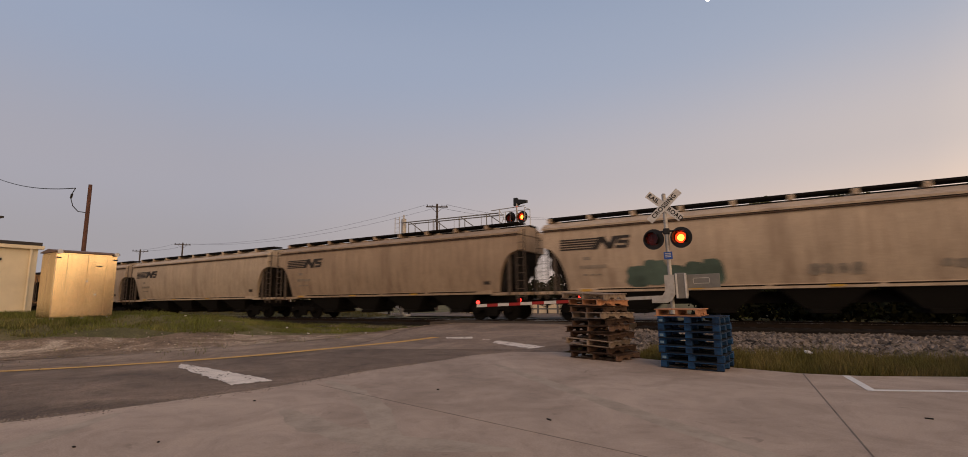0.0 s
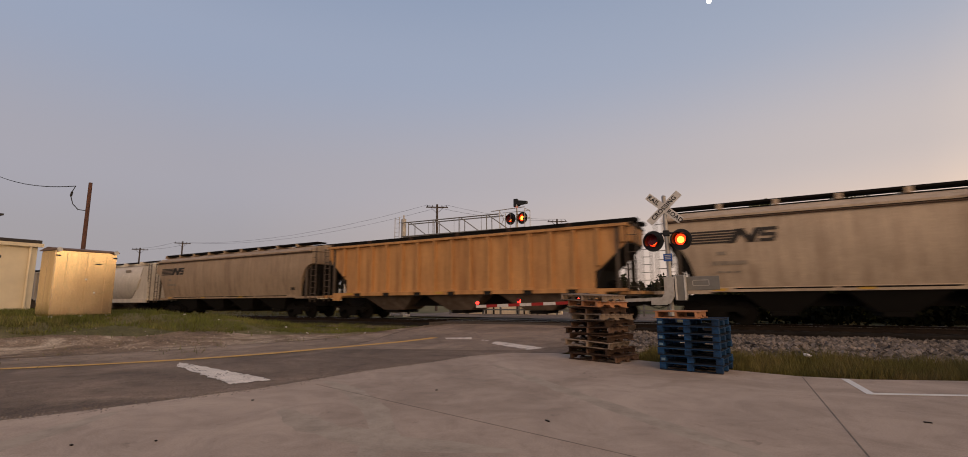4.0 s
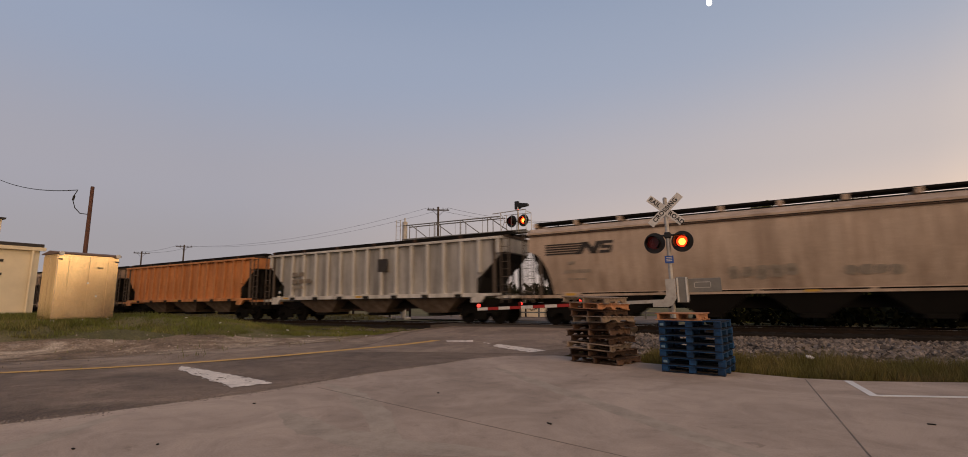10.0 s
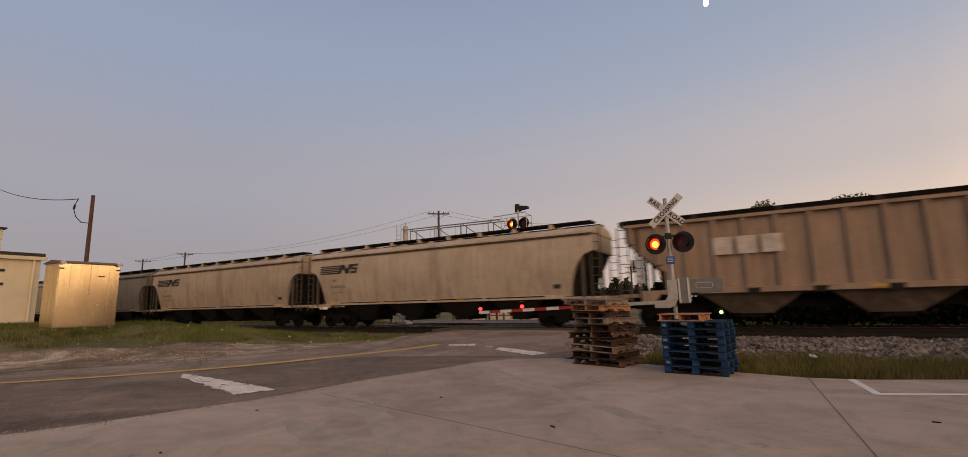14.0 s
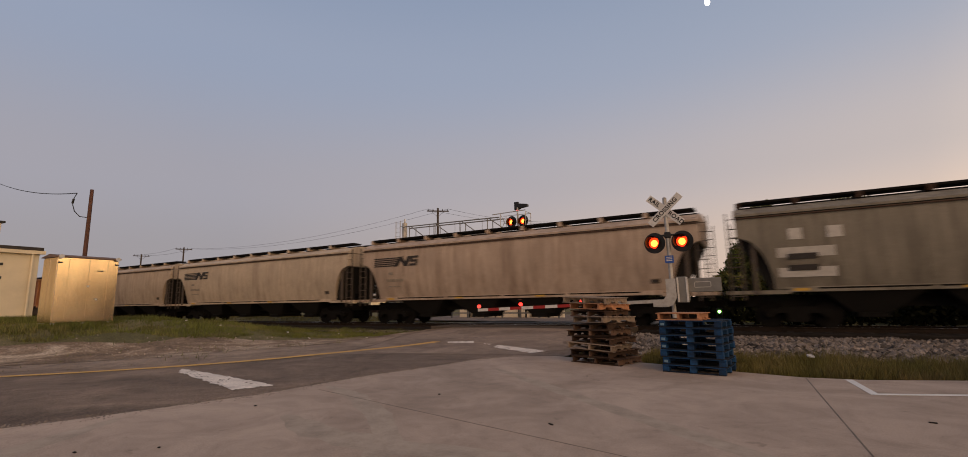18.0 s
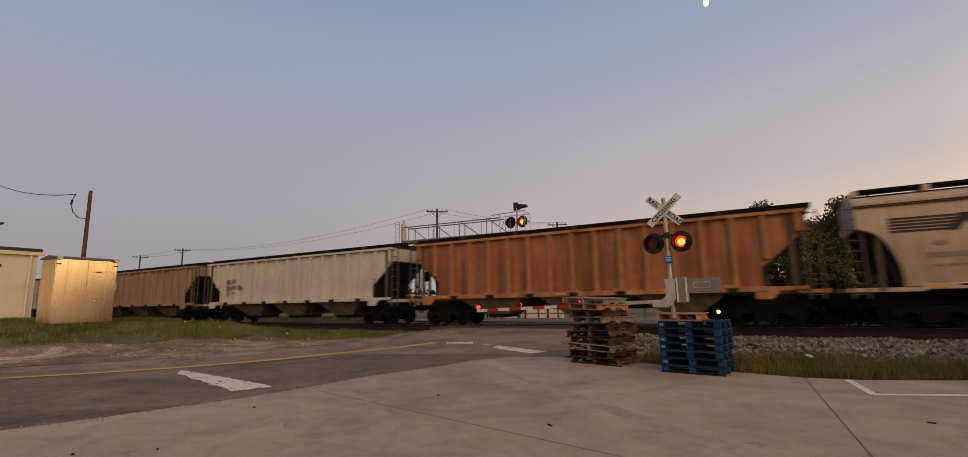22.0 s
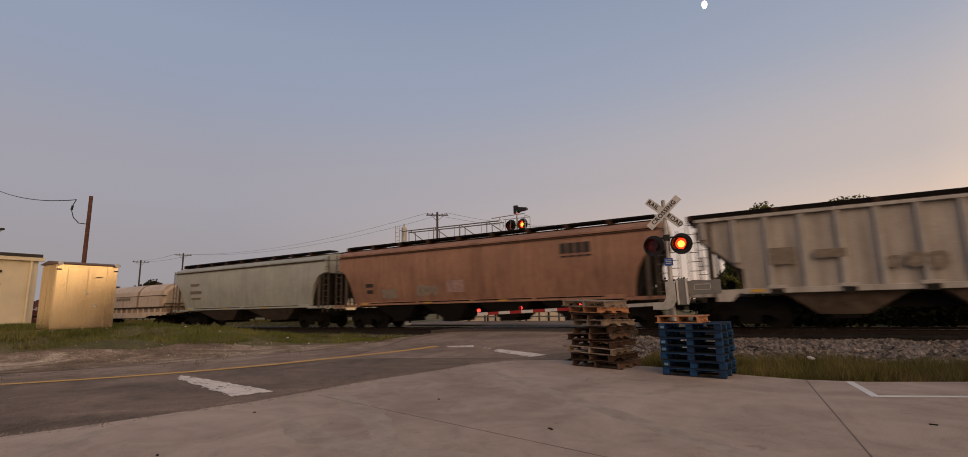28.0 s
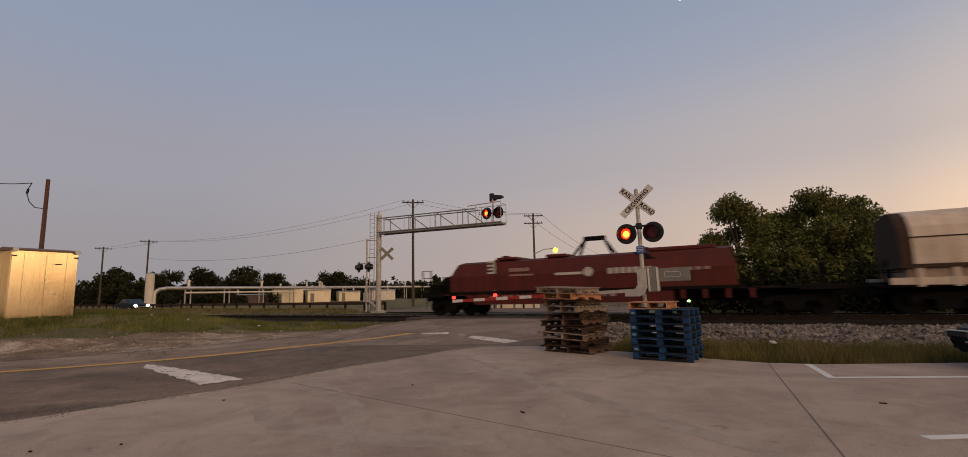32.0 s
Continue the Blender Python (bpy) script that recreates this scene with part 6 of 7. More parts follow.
for o in (-1.0, 1.0):
    wire((-29.5 + o, 45 + o * 0.6, 11.9), (-86.7 + o * 0.6, 49.9 + o, 11.4), 1.5, 0.012)
    wire((-29.5 + o, 45 + o * 0.6, 11.9), (-20.3 + o, 60, 11.6), 0.5, 0.015)
    wire((-20.3 + o, 60, 11.6), (-20.8 + o, 110, 8.8), 1.0, 0.02)
    wire((-86.7 + o * 0.6, 49.9 + o, 11.4), (-98.5 + o * 0.6, 49 + o, 10.8), 0.3, 0.015)
wire((-29.5, 45, 8.6), (-86.7, 49.9, 8.4), 1.6, 0.015)
street = thing("street_lamp", "street lamp glowing yellow on a bent arm", "street lamp", pose(-20.3, 59.8, 0))
bm = B()
rod(bm, (0, 0, 6.2), (1.4, 0, 6.75), 0.05, 8)
rod(bm, (1.4, 0, 6.75), (2.6, 0, 6.8), 0.05, 8)
part("arm", bm, STEEL, street)
part("lamp_head", box(B(), 2.4, 3.2, -0.15, 0.15, 6.72, 6.86, 0.03), STEEL, street)
bulb = B()
bmesh.ops.create_uvsphere(bulb, u_segments=16, v_segments=10, radius=0.36, matrix=Matrix.Translation((2.95, 0, 6.55)))
part("bulb", bulb, glow("street_bulb", (1.0, 0.55, 0.09), 2.6), street, "glowing yellow bulb")
# a green signal light low beyond the rails
dwarf = thing("dwarf_signal", "low trackside signal showing a small green light", "railway signal", pose(-0.82, 26.6, 0))
part("post", box(B(), -0.1, 0.1, -0.1, 0.1, -0.3, 0.62, 0.02), DARK, dwarf)
part("head", box(B(), -0.14, 0.14, -0.1, 0.12, 0.45, 0.9, 0.03), DARK, dwarf)
part("lens", rod(B(), (0, -0.14, 0.72), (0, -0.10, 0.72), 0.07, 14), glow("green_lamp", (0.35, 1.0, 0.12), 16.0), dwarf, "green lamp")

# ---- the pale low wall beyond the crossing, seen under the cars ----
LITWALL = mat("pale_cream_wall", (0.86, 0.74, 0.55), 0.8, 0, 0.6, 0.08, 0.1, 20, (0.6, 0.5, 0.36), 2.0, 0.2)
low_wall = thing("low_wall", "low pale cream wall with dark uprights beyond the crossing", "wall", pose(-16.6, 35.9, 0, 0, 0, 2))
part("wall", box(B(), -4.6, 4.6, 0, 0.3, -0.1, 1.1, 0.02), LITWALL, low_wall)
part("coping", box(B(), -4.7, 4.7, -0.06, 0.36, 1.1, 1.18, 0.02), DULLSTEEL, low_wall)
for x in (-3.6, -1.9, -1.2, 0.9, 1.5, 3.4):
    part("upright", box(B(), x - 0.06, x + 0.06, -0.1, -0.003, 0, 1.09, 0.01), DARK, low_wall, "dark upright against the wall")
strip("asphalt_apron", [[(x, y, 0.05) for y in (29.6, 33, 38, 43.4)] for x in (-24, -20, -16, -12, -9)], ASPHALT, "worn asphalt apron before the low wall", "pavement")

# ---- far side: guard rail, pipes, sheds ----
guard = thing("guard_rail", "long low steel guard rail on dark posts beside the far road", "guard rail")
gp = [(-24, 32.6), (-45, 35.2), (-70, 38.4), (-100, 42.5), (-150, 49.0)]
for (xa, ya), (xb, yb) in zip(gp, gp[1:]):
    n = max(2, int(math.hypot(xb - xa, yb - ya) / 2.2))
    d = math.degrees(math.atan2(yb - ya, xb - xa))
    bm = B()
    L_ = math.hypot(xb - xa, yb - ya)
    box(bm, 0, L_, -0.03, 0.03, 0.52, 0.60), box(bm, 0, L_, -0.01, 0.05, 0.60, 0.70), box(bm, 0, L_, -0.03, 0.03, 0.70, 0.78)
    part("beam", bm, RUST, guard, "", pose(xa, ya, 0, 0, 0, d))
    for i in range(n):
        f = i / n
        part("post", cached("guard_post", lambda b_: box(b_, -0.07, 0.07, 0.03, 0.18, -0.1, 0.74)), TIMBER, guard, "", pose(xa + (xb - xa) * f, ya + (yb - ya) * f, 0, 0, 0, d))
fence = thing("steel_fence", "low dull steel two-rail fence with posts beyond the crossing", "fence")
for z_ in (0.45, 0.85):
    part("fence_rail", box(B(), -21.0, -4.0, 34.0, 34.06, z_ - 0.05, z_ + 0.05), DULLSTEEL, fence)
for k in range(12):
    part("fence_post", cached("fence_post", lambda b_: box(b_, -0.06, 0.06, -0.06, 0.06, -0.2, 1.0)), DULLSTEEL, fence, "", pose(-21 + k * 1.545, 34.12, 0))
pipes = thing("pipe_rack", "long white industrial pipe on low supports with an elbow", "pipeline")
bm = B()
rod(bm, (-86, 53, 3.25), (-74, 122, 3.25), 0.30, 12)
rod(bm, (-86, 53, 3.25), (-86.4, 51.8, 3.0), 0.32, 12), rod(bm, (-86.4, 51.8, 3.0), (-86.6, 51.3, 2.3), 0.34, 12), rod(bm, (-86.6, 51.3, 2.3), (-86.6, 51.3, 0), 0.34, 12)
part("pipe", bm, PIPEMETAL, pipes, "silvery clad pipe")
for i in range(10):
    f = (i + 0.5) / 10
    part("support", cached("pipe_support", lambda b_: box(box(b_, -0.1, 0.1, -0.6, -0.45, -0.2, 2.95), -0.1, 0.1, 0.45, 0.6, -0.2, 2.95)), STEEL, pipes, "", pose(-86 + 12 * f, 53 + 69 * f, 0))
    if i % 2 == 0:
        part("stub", cached("pipe_stub", lambda b_: rod(rod(b_, (0, 0, 3.2), (0, 0, 4.3), 0.22, 10), (0, 0, 4.3), (0, 0, 4.7), 0.34, 10)), PIPEMETAL, pipes, "", pose(-86 + 12 * f, 53 + 69 * f, 0))
part("lower_pipe", rod(B(), (-84, 55, 2.4), (-80.5, 77, 2.4), 0.16, 10), PIPEWHITE, pipes)
tank = thing("white_stack", "tall narrow white cylinder tank beside the pipe", "tank", pose(-82, 47.8, 0))
part("shell", rod(B(), (0, 0, -0.2), (0, 0, 5.45), 0.62, 18), PIPEWHITE, tank)
part("cap", rod(B(), (0, 0, 5.45), (0, 0, 5.65), 0.64, 18, 0.4), STEEL, tank)
for cx, cy, w, d, h, col, lab in ((-92, 75, 10, 4, 1.9, mat("shed_dark", (0.13, 0.09, 0.075), 0.9, 0, 1, 0.3), "low dark brown industrial shed"), (-84, 78, 6.0, 3.5, 3.0, CREAM, "small pale metal equipment shed"), (-81, 84, 5.0, 3.2, 2.6, CREAM, "small pale metal equipment shed"), (-86, 88, 7.0, 4, 3.4, PIPEWHITE, "small white metal equipment shed"), (-79, 92, 5, 3, 2.2, CREAM, "small pale metal equipment shed"), (-75, 100, 6, 3, 2.4, PIPEWHITE, "small white metal equipment shed")):
    sh = thing("industrial_shed", lab, "shed", pose(cx, cy, 0, 0, 0, 55), "sheds beside the pipe")
    part("wall", box(B(), -w / 2, w / 2, -d / 2, d / 2, -0.2, h, 0.03), col, sh)
    part("roof", prism(B(), [(-d / 2 - 0.2, h), (0, h + 0.18), (d / 2 + 0.2, h)], "x", -w / 2 - 0.2, w / 2 + 0.2), STEEL, sh)
    part("door", box(B(), -w * 0.3 - 0.4, -w * 0.3 + 0.4, -d / 2 - 0.03, -d / 2, 0, min(1.9, h - 0.2)), DULLSTEEL, sh)
    for k in range(2):
        part("roof_vent", rod(B(), (-w * 0.25 + k * w * 0.5, 0, h + 0.3), (-w * 0.25 + k * w * 0.5, 0, h + 1.2), 0.18, 10), PIPEWHITE, sh)


# ---- trees ----
def leaf_mesh(name, clumps, n, size, seed, material):
    """Many small leaves, scattered in uneven clumps."""
    rg = np.random.RandomState(seed)
    verts, faces = [], []
    w = np.array([c[3] ** 2 for c in clumps])
    picks = rg.choice(len(clumps), n, p=w / w.sum())
    for p_ in picks:
        cx, cy, cz, r = clumps[p_]
        d = rg.normal(size=3)
        d /= np.linalg.norm(d)
        c = np.array((cx, cy, cz)) + d * r * (0.25 + 0.95 * rg.rand() ** 0.8) * np.array((1, 1, 0.9))
        u = rg.normal(size=3)
        u /= np.linalg.norm(u)
        v = np.cross(u, rg.normal(size=3))
        v /= np.linalg.norm(v)
        s = size * (0.6 + 0.8 * rg.rand())
        k = len(verts)
        verts += [tuple(c - u * s), tuple(c + v * s * 0.5), tuple(c + u * s), tuple(c - v * s * 0.5)]
        faces.append((k, k + 1, k + 2, k + 3))
    return sheet(name, verts, faces, material)


def tree(m, h, spread, seed, n, size, label, material=None, group="", kind=""):
    rg = random.Random(seed)
    t = thing("tree", label, "tree", m, group, kind)
    bm = B()
    r0 = 0.035 * h
    rod(bm, (0, 0, -0.3), (0.02 * h, 0, 0.45 * h), r0, 8, r0 * 0.6)
    clumps = []
    for i in range(22 + int(h)):
        a = rg.uniform(0, 360)
        zz = rg.uniform(0.12, 1.0)
        reach = spread * (0.25 + 0.75 * math.sin(math.pi * min(1, 0.18 + zz * 0.78))) * rg.uniform(0.4, 0.9)
        x, y, z_ = reach * math.cos(radians(a)), reach * math.sin(radians(a)), h * zz * 0.90
        r = spread * rg.uniform(0.2, 0.42)
        clumps.append((x, y, z_, r))
        if i < 9:
            rod(bm, (0.01 * h, 0, h * rg.uniform(0.25, 0.45)), (x * 0.85, y * 0.85, z_), r0 * 0.35, 5, r0 * 0.08)
    part("trunk", bm, BARK, t)
    ob = new("crown", leaf_mesh("crown", clumps, n, size, seed, material or LEAF))
    ob.parent = t
    return t


for i, (x, y, h, s) in enumerate([(2.2, 35.2, 7.7, 2.5), (4.8, 36.5, 6.6, 2.4), (6.6, 35.2, 7.6, 2.3), (8.3, 36.2, 7.4, 2.2), (0.7, 36.0, 5.0, 1.9), (9.4, 35.4, 5.0, 1.8)]):
    tree(pose(x, y, -0.1), h, s, 20 + i, 22000, 0.09, "broad leafy green tree behind the track, some leaves turning", group="trees behind the track")
for i in range(7):
    tree(pose(-0.4 + i * 1.75, 33.6 + 0.5 * (i % 3), -0.2), 3.0 + 0.9 * (i % 2), 1.7, 60 + i, 4200, 0.14, "dense leafy bush behind the track", group="bushes behind the track")


def tree_belt(name, pts, seed, n, size, label, material=FARLEAF):
    rg = np.random.RandomState(seed)
    clumps = []
    for (xa, ya, ha), (xb, yb, hb) in zip(pts, pts[1:]):
        L_ = math.hypot(xb - xa, yb - ya)
        for i in range(int(L_ / 1.6) + 1):
            f = rg.rand()
            along = (seed * 3.7 + xa * 0.11 + f * L_) / 11.0
            h = (ha + (hb - ha) * f) * rg.uniform(0.75, 1.0) * (0.42 + 0.58 * step(0.5 + 1.3 * noise.noise((along, seed, 0))))
            for zz in np.arange(0.8, h, 1.6):
                clumps.append((xa + (xb - xa) * f + rg.normal() * 1.0, ya + (yb - ya) * f + rg.normal() * 2, zz, rg.uniform(0.9, 2.0)))
    ob = new(name, leaf_mesh(name, clumps, n, size, seed, material))
    return tagged(ob, label, "trees", kind="stuff")


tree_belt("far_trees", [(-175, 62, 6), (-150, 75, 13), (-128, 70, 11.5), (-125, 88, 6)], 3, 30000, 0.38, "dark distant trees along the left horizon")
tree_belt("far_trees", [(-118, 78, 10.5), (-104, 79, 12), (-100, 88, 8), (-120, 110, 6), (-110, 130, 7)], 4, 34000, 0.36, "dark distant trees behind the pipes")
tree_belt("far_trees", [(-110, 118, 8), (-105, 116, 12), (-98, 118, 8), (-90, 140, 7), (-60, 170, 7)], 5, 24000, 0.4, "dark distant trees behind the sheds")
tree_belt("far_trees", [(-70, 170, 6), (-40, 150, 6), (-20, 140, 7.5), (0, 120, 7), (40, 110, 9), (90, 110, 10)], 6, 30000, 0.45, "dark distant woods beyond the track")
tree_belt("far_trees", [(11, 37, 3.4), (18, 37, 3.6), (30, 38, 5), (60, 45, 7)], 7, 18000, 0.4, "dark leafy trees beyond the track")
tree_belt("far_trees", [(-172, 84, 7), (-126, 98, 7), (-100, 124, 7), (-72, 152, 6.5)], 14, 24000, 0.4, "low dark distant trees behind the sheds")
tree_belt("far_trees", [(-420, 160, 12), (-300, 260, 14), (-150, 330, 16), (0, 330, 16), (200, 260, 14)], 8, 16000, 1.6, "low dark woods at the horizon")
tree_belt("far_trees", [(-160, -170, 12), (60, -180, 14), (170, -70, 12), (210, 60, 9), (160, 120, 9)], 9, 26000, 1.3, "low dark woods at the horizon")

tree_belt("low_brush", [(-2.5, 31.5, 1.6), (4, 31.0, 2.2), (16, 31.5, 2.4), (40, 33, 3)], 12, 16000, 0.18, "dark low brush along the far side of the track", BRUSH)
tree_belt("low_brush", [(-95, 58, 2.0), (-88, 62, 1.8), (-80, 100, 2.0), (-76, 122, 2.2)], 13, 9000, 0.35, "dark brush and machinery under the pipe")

# ---- grass and loose stones ----
def blades(name, spots, label, h=(0.06, 0.20), w=0.012, seed=1, material=None):
    rg = np.random.RandomState(seed)
    verts, faces = [], []
    for x, y, k in spots:
        z = land(x, y) - 0.01
        hh = (h[0] + (h[1] - h[0]) * rg.rand() ** 1.8) * k
        a = rg.uniform(0, 6.283)
        dx, dy = math.cos(a) * w, math.sin(a) * w
        lx, ly = rg.normal(0, 0.35, 2) * hh
        i = len(verts)
        verts += [(x - dx, y - dy, z), (x + dx, y + dy, z), (x + lx, y + ly, z + hh)]
        faces.append((i, i + 1, i + 2))
    return tagged(new(name, sheet(name, verts, faces, material or GRASS)), label, "grass", kind="stuff")


rg = np.random.RandomState(11)
spots = []
while len(spots) < 70000:
    x, y = rg.uniform(-2.2, 9.5), rg.uniform(10.3, 15.4)
    edge = 10.25 if x < 1.8 else 10.28 + (x - 1.8) * 0.37
    if x < 0.9:
        edge = 10.2 + (0.9 - x) * 0.42
    if y < edge + 0.03 or rg.rand() > 1.1 - 0.55 * max(0, y - 13.0):
        continue
    spots.append((x, y, 0.9 + 0.6 * noise.noise((x * 0.9, y * 1.1, 6)) + 0.3 * noise.noise((x * 3.1, y * 3.1, 1))))
blades("grass_verge", spots, "rough olive grass verge beside the lot", (0.06, 0.36), 0.0055, 2, GRASSDRY)
spots = []
while len(spots) < 160000:
    x, y = -12.5 - 32 * rg.rand() ** 1.4, rg.uniform(3, 19.5)
    lim = road_mid(y) - 4.4 - 3.2 * step((17.5 - y) / 9) - 0.6 + 1.2 * noise.noise((y * 0.5, 4, 0)) + 1.1 * noise.noise((x * 0.6, y * 0.9, 5))
    if x > lim and rg.rand() > 0.012:
        continue
    if noise.noise((x * 0.42, y * 0.42, 12)) + 0.5 * noise.noise((x * 1.3, y * 1.3, 13)) < -0.22 and rg.rand() > 0.15:
        continue
    spots.append((x, y, 0.75 + 0.8 * noise.noise((x * 0.5, y * 0.5, 2)) + 0.4 * noise.noise((x * 1.9, y * 1.9, 7))))
rise = []
for i in range(16000):
    x = -24 - 50 * rg.rand()
    rise.append((x, 26.4 + max(0.0, -30 - x) * 0.12 + 4.6 * rg.rand(), 1.0))
blades("grass_rise", rise, "dry olive grass on the low rise beyond the track", (0.06, 0.22), 0.03, 8, GRASSDRY)
blades("grass_bank", spots, "rough green grass bank beside the road", (0.05, 0.25), 0.011, seed=3)


def stones(name, spots, label, size, material, seed):
    rg = np.random.RandomState(seed)
    base = np.array([(1, 0, -0.5), (-0.5, 0.87, -0.5), (-0.5, -0.87, -0.5), (0.6, 0.5, 0.5), (-0.7, 0.2, 0.6), (0.2, -0.8, 0.5), (0, 0, 1.0)])
    tri = [(0, 1, 3), (1, 4, 3), (1, 2, 4), (2, 5, 4), (2, 0, 5), (0, 3, 5), (3, 4, 6), (4, 5, 6), (5, 3, 6)]
    verts, faces = [], []
    for x, y, z in spots:
        s = rg.uniform(*size)
        a = rg.uniform(0, 6.283)
        c, sn = math.cos(a), math.sin(a)
        k = len(verts)
        for p in base * rg.uniform(0.6, 1.3, (7, 3)):
            verts.append((x + s * (p[0] * c - p[1] * sn), y + s * (p[0] * sn + p[1] * c), z + s * 0.8 * p[2]))
        faces += [(k + i, k + j, k + l) for i, j, l in tri]
    return tagged(new(name, sheet(name, verts, faces, material)), label, "stones", kind="stuff")


spots = []
for i in range(11000):
    x, y = rg.uniform(-3.8, 10), 14.2 + 5.3 * rg.rand() ** 0.9
    spots.append((x, y, -0.15 + 0.12 * min(1, (y - 14.2) / 3) + 0.01 * max(0, y - 17.2) + 0.07 * noise.noise((x * 1.1, y * 0.8, 3))))
stones("ballast_stones", spots, "loose grey ballast stones beside the rails", (0.04, 0.125), STONE, 4)
spots = []
for i in range(6000):
    y = rg.uniform(3, 19)
    x = road_mid(y) - 3.9 - abs(rg.normal(0.2, 0.9))
    spots.append((x, y, land(x, y) + 0.005))
fine_grit = []
for i in range(1600):
    y = rg.uniform(1, 11)
    fine_grit.append((float(np.interp(y, LOT_Y, LOT_X)) + 0.02 + rg.normal(0, 0.12), y, -0.004))
stones("edge_grit", fine_grit, "fine pale grit along the edge of the concrete", (0.005, 0.018), GRAVEL, 15)
for i in range(700):
    spots.append((rg.uniform(-19, -12.5), rg.uniform(17.6, 19.4), 0.02))
pale = []
for i in range(140):
    y = rg.uniform(7, 13)
    x = road_mid(y) - 4.6 - abs(rg.normal(1.2, 1.5))
    if noise.noise((x * 0.5, y * 0.6, 8)) > -0.1:
        pale.append((x, y, land(x, y) + 0.02))
stones("pale_gravel", pale, "pale loose gravel on the dirt shoulder", (0.015, 0.04), PALESTONE, 9)
stones("roadside_gravel", spots, "pale gravel and grit along the road edges", (0.008, 0.028), GRAVEL, 6)

for x, y, a, l_ in ((-4.13, 6.33, 20, 0.05), (-1.99, 5.35, -35, 0.10), (1.79, 7.14, -8, 0.10), (-5.79, 2.45, 0, 0.05), (-6.03, 4.6, 40, 0.05), (-5.2, 2.9, 10, 0.03)):
    bm = B()
    l_ *= 0.75
    box(bm, -l_ / 2, l_ / 2, -0.010 if l_ < 0.08 else -0.006, 0.012 if l_ < 0.08 else 0.006, 0.0, 0.012, 0.003)
    solid("debris", bm, TIMBER, "small dark scrap lying on the concrete", "debris", m=pose(x, y, 0.001, 0, 0, a))
bm = B()
prism(bm, [(-0.09, -0.04), (0.02, -0.06), (0.1, 0.0), (0.05, 0.06), (-0.07, 0.05)], "z", 0, 0.03)
for x, y, r_ in ((-14.9, 13.6, 0.07), (-16.8, 14.2, 0.05), (-13.4, 15.2, 0.05), (-18.9, 12.6, 0.06), (-15.6, 15.9, 0.04), (-20.6, 12.2, 0.05)):
    scrap = B()
    prism(scrap, [(-r_, -r_ * 0.5), (r_ * 0.3, -r_ * 0.7), (r_, 0), (r_ * 0.5, r_ * 0.6), (-r_ * 0.8, r_ * 0.5)], "z", 0, r_ * 0.4)
    solid("litter", scrap, SIGNWHITE, "small white scrap of litter in the grass bank", "litter", m=pose(x, y, land(x, y) + 0.05, 20, 8, x * 40))
solid("litter", bm, SIGNWHITE, "crumpled white litter in the grass", "litter", m=pose(1.36, 13.2, 0.05, 25, 10, 30))

# ---- parked car at the lot's edge, car on the far road, moon ----
CARBLACK = mat("car_black_paint", (0.006, 0.006, 0.007), 0.4, 0.0, 3, 0.2, spec=0.15)
TYRE = mat("tyre_rubber", (0.02, 0.02, 0.02), 0.9)
HEADGLOW = glow("headlight_lit", (1.0, 0.86, 0.6), 60.0)


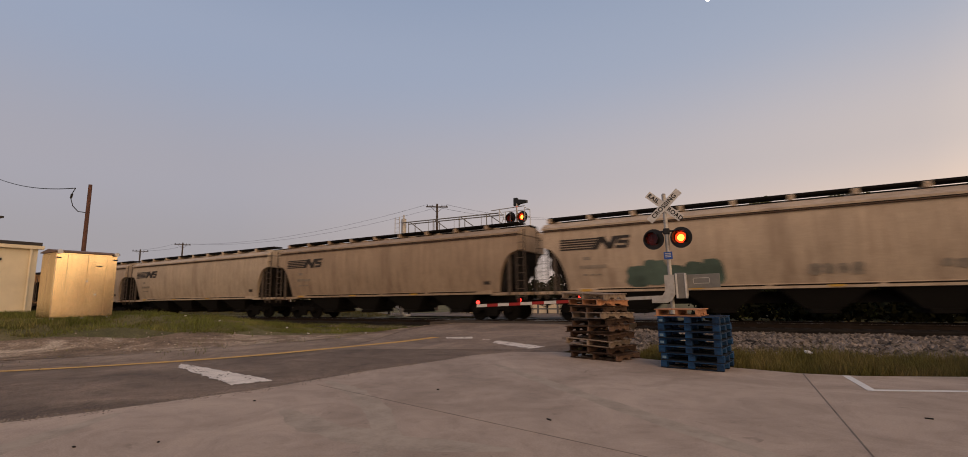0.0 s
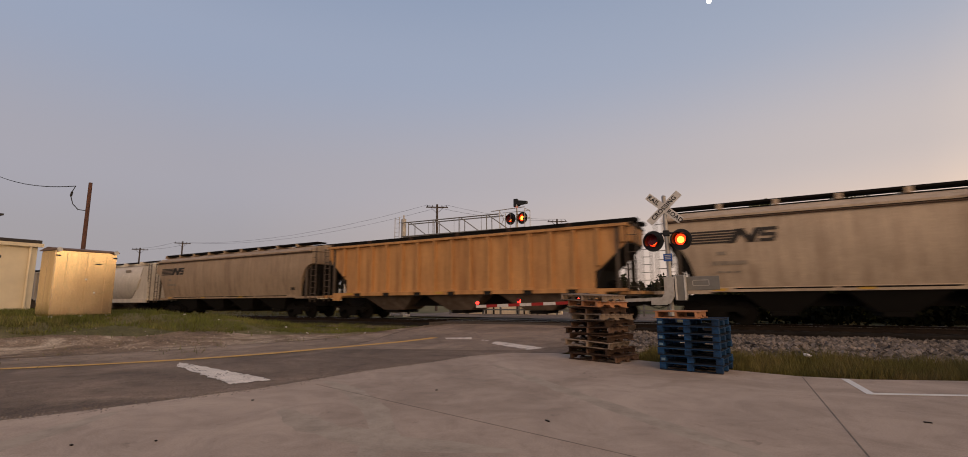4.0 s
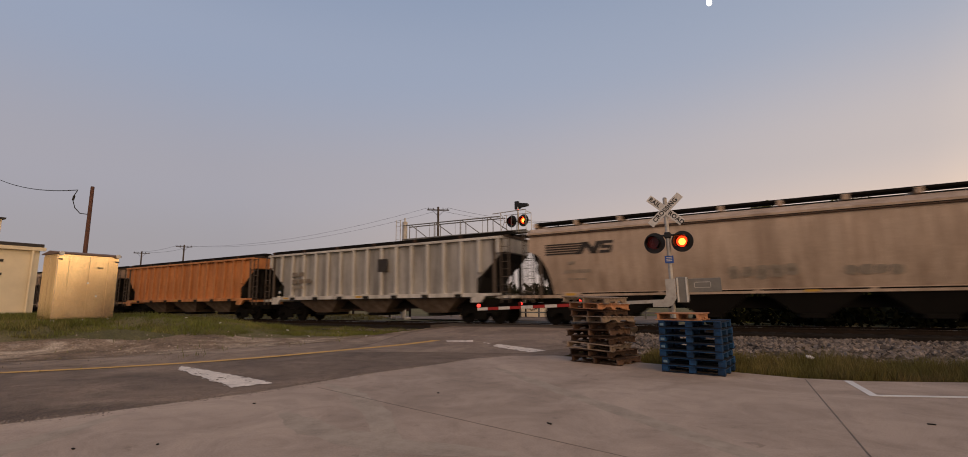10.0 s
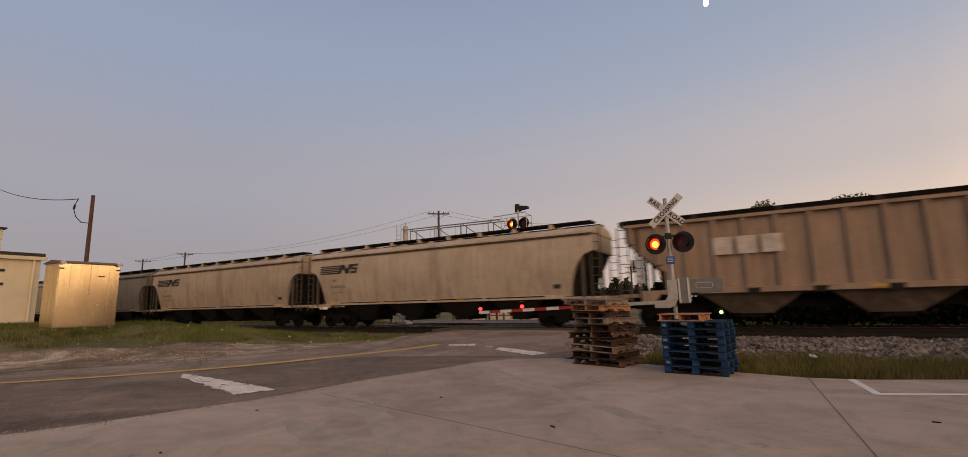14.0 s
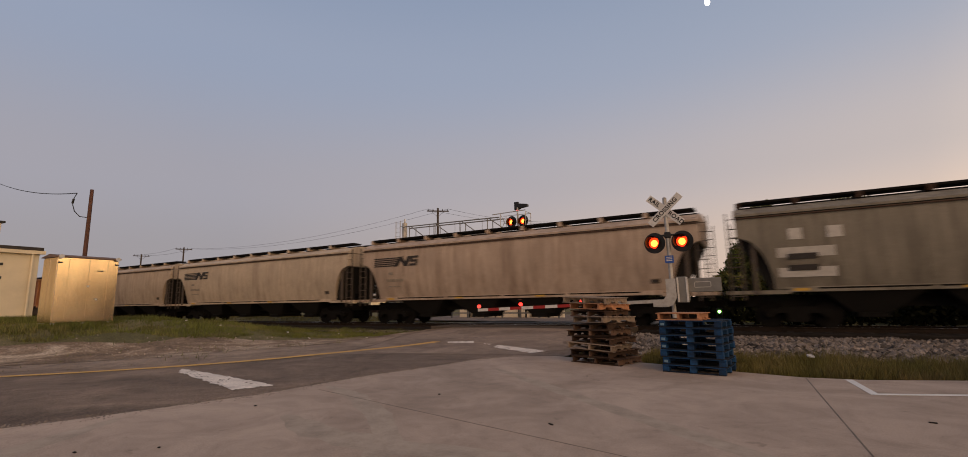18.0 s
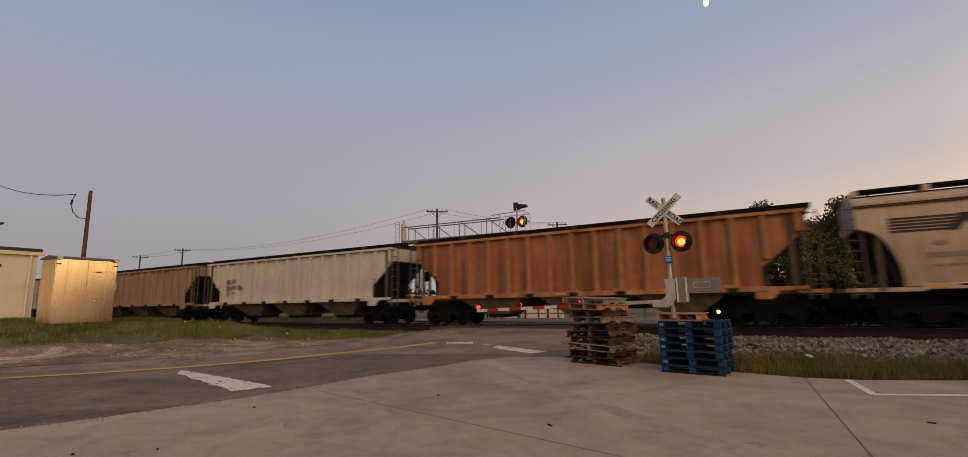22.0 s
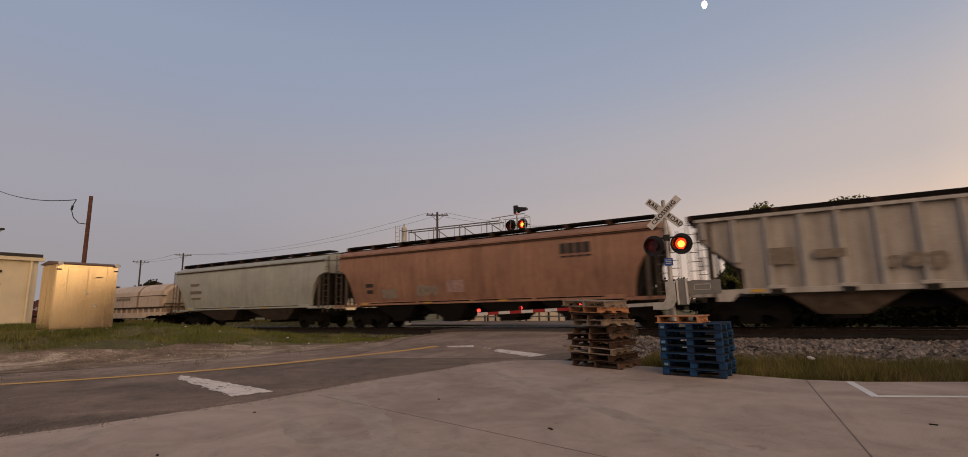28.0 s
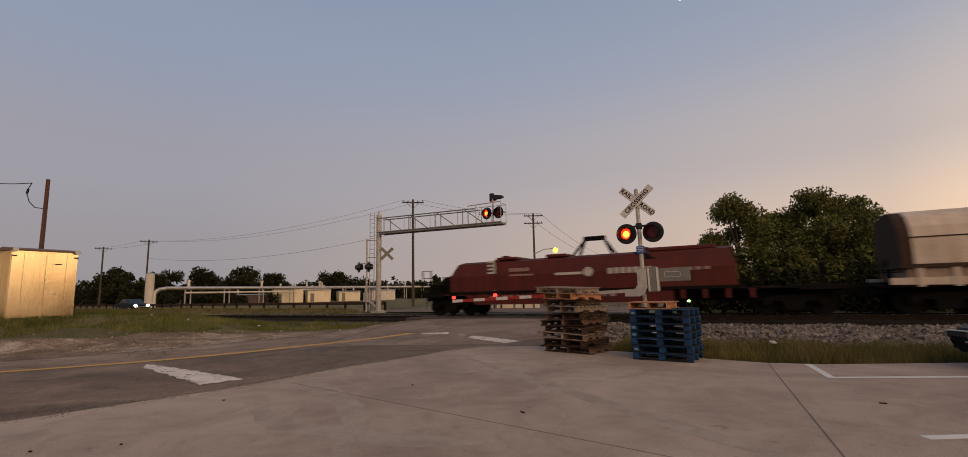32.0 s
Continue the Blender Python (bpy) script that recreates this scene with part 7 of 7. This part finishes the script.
def car(m, label, lit, paint, low=False):
    c = thing("car", label, "car", m)
    bm = B()
    prof = [(-2.2, 0.28), (-2.25, 0.62), (-2.1, 0.80), (-1.0, 0.95), (1.75, 0.98), (2.2, 0.92), (2.25, 0.45), (2.15, 0.26)]
    if low:
        prof = [(-1.95, 0.18), (-2.16, 0.24), (-2.24, 0.34), (-2.25, 0.50), (-2.16, 0.60), (-1.9, 0.66), (-1.0, 0.75), (1.75, 0.88), (2.2, 0.88), (2.25, 0.45), (2.15, 0.22)]
    prism(bm, prof, "y", -0.88, 0.88)
    bmesh.ops.bevel(bm, geom=bm.edges[:], offset=0.07, segments=2, affect="EDGES")
    part("body", bm, paint, c)
    bm = B()
    lo = [(-1.05, 0.72 if low else 0.93), (1.65, 0.96), (1.0, 1.42), (-0.25, 1.44)]
    prism(bm, lo, "y", -0.76, 0.76)
    bmesh.ops.bevel(bm, geom=bm.edges[:], offset=0.06, segments=2, affect="EDGES")
    part("cabin", bm, glass(), c, "dark glazed cabin")
    part("roof", box(B(), -0.2, 0.95, -0.68, 0.68, 1.41, 1.46, 0.02), paint, c)
    for x in (-1.4, 1.4):
        for y in (-0.80, 0.80):
            w = part("wheel", rod(B(), (x, y - 0.11, 0.32), (x, y + 0.11, 0.32), 0.32, 20), TYRE, c)
            part("rim", rod(B(), (x, y - 0.115, 0.32), (x, y + 0.115, 0.32), 0.2, 16), STEEL, w)
    for y in (-0.66, 0.66) if low else ():
        part("headlight", box(B(), -2.26, -2.0, y - 0.2, y + 0.2, 0.46, 0.56, 0.02), glass(), c, "dark unlit headlight")
        part("headlight_trim", box(B(), -2.262, -1.98, y - 0.21, y + 0.21, 0.565, 0.577), STEEL, c, "thin chrome strip")
    for y in () if low else (-0.62, 0.62):
        part("headlight", rod(B(), (-2.28, y, 0.67), (-2.12, y, 0.67), 0.13, 14), HEADGLOW if lit else STEEL, c, "lit headlight" if lit else "chrome rimmed headlight")
    part("bumper_trim", box(B(), -2.275, -2.2, -0.5, 0.5, 0.40 if low else 0.50, 0.415 if low else 0.56), STEEL, c)
    part("grille", box(B(), -2.272, -2.15, -0.42, 0.42, 0.26 if low else 0.34, 0.38 if low else 0.46), DARK, c)
    return c


car(pose(6.08, 10.75, 0.002, 0, 0, 20), "low parked black car at the edge of the lot", False, CARBLACK, True)
far_car = car(pose(-150, 62, 0.03, 0, 0, 190), "dark car with lit headlights on the far road", True, CARBLACK)
moon_dir = Vector((-0.0032, 0.859, 0.512))
bm = B()
bmesh.ops.create_uvsphere(bm, u_segments=24, v_segments=16, radius=1.0)
moon = solid("moon", bm, glow("moon_glow", (1.0, 0.95, 0.86), 2.2), "small pale gibbous moon", "moon", "structure", Matrix.Translation(moon_dir * 2600) @ Matrix.Diagonal((12, 12, 19, 1)))


# ---- what moves ----
def motions():
    turn_step = math.degrees(SPEED / FPS / 0.46)

    def run(t):
        return SPEED * t - SLOWING * t * t

    for car, x0 in CARS:
        walk(car, [(t, on_track(x0 + run(t))) for t in range(33)])
        # the wheels turn while the car goes by
        a, b = max(0.0, (-80 - x0) / SPEED), min(32.0, (32 - x0) / (SPEED - 1))
        if b <= a:
            continue
        times = [k / FPS for k in range(math.ceil(a * FPS), math.floor(b * FPS) + 1)]
        for w in car_wheels[car.name]:
            at = w.matrix_basis.translation.copy()
            rows = [(t, pose(*at, 0, turn_step * k, 0)) for k, t in enumerate(times)]
            if times[0] > 0.05:
                rows.insert(0, (0.0, pose(*at)))
            if times[-1] < 31.95:
                rows.append((32.0, rows[-1][1]))
            walk(w, rows)

    # the added shutters that stand in for lamps switching: the right head shows until 0.28 s, then they take turns
    half = 0.74
    for flap, side, at in SHUTTERS:
        rows, k = [], 0
        shown = side == "R"
        rows.append((0.0, pose(*at, -84 if shown else 0)))
        t = 0.28
        while t < 31.85:
            # one opens a little before the other has closed
            early, late = (0.06, 0.06) if shown else (0.13, -0.03)
            rows.append((t - early, pose(*at, -84 if shown else 0)))
            shown = not shown
            rows.append((t + late, pose(*at, -84 if shown else 0)))
            t += half
        rows.append((32.0, pose(*at, -84 if shown else 0)))
        walk(flap, rows)
    walk(far_car, [(0.0, pose(-320, 64.6, 0.03, 0, 0, 173)), (29.0, pose(-87, 36.8, 0.03, 0, 0, 173)), (30.5, pose(-77.2, 35.6, 0.03, 0, 0, 173)), (31.0, pose(-72.3, 35.0, 0.03, 0, 0, 173)), (32.0, pose(-60.6, 33.6, 0.03, 0, 0, 173))])


motions()
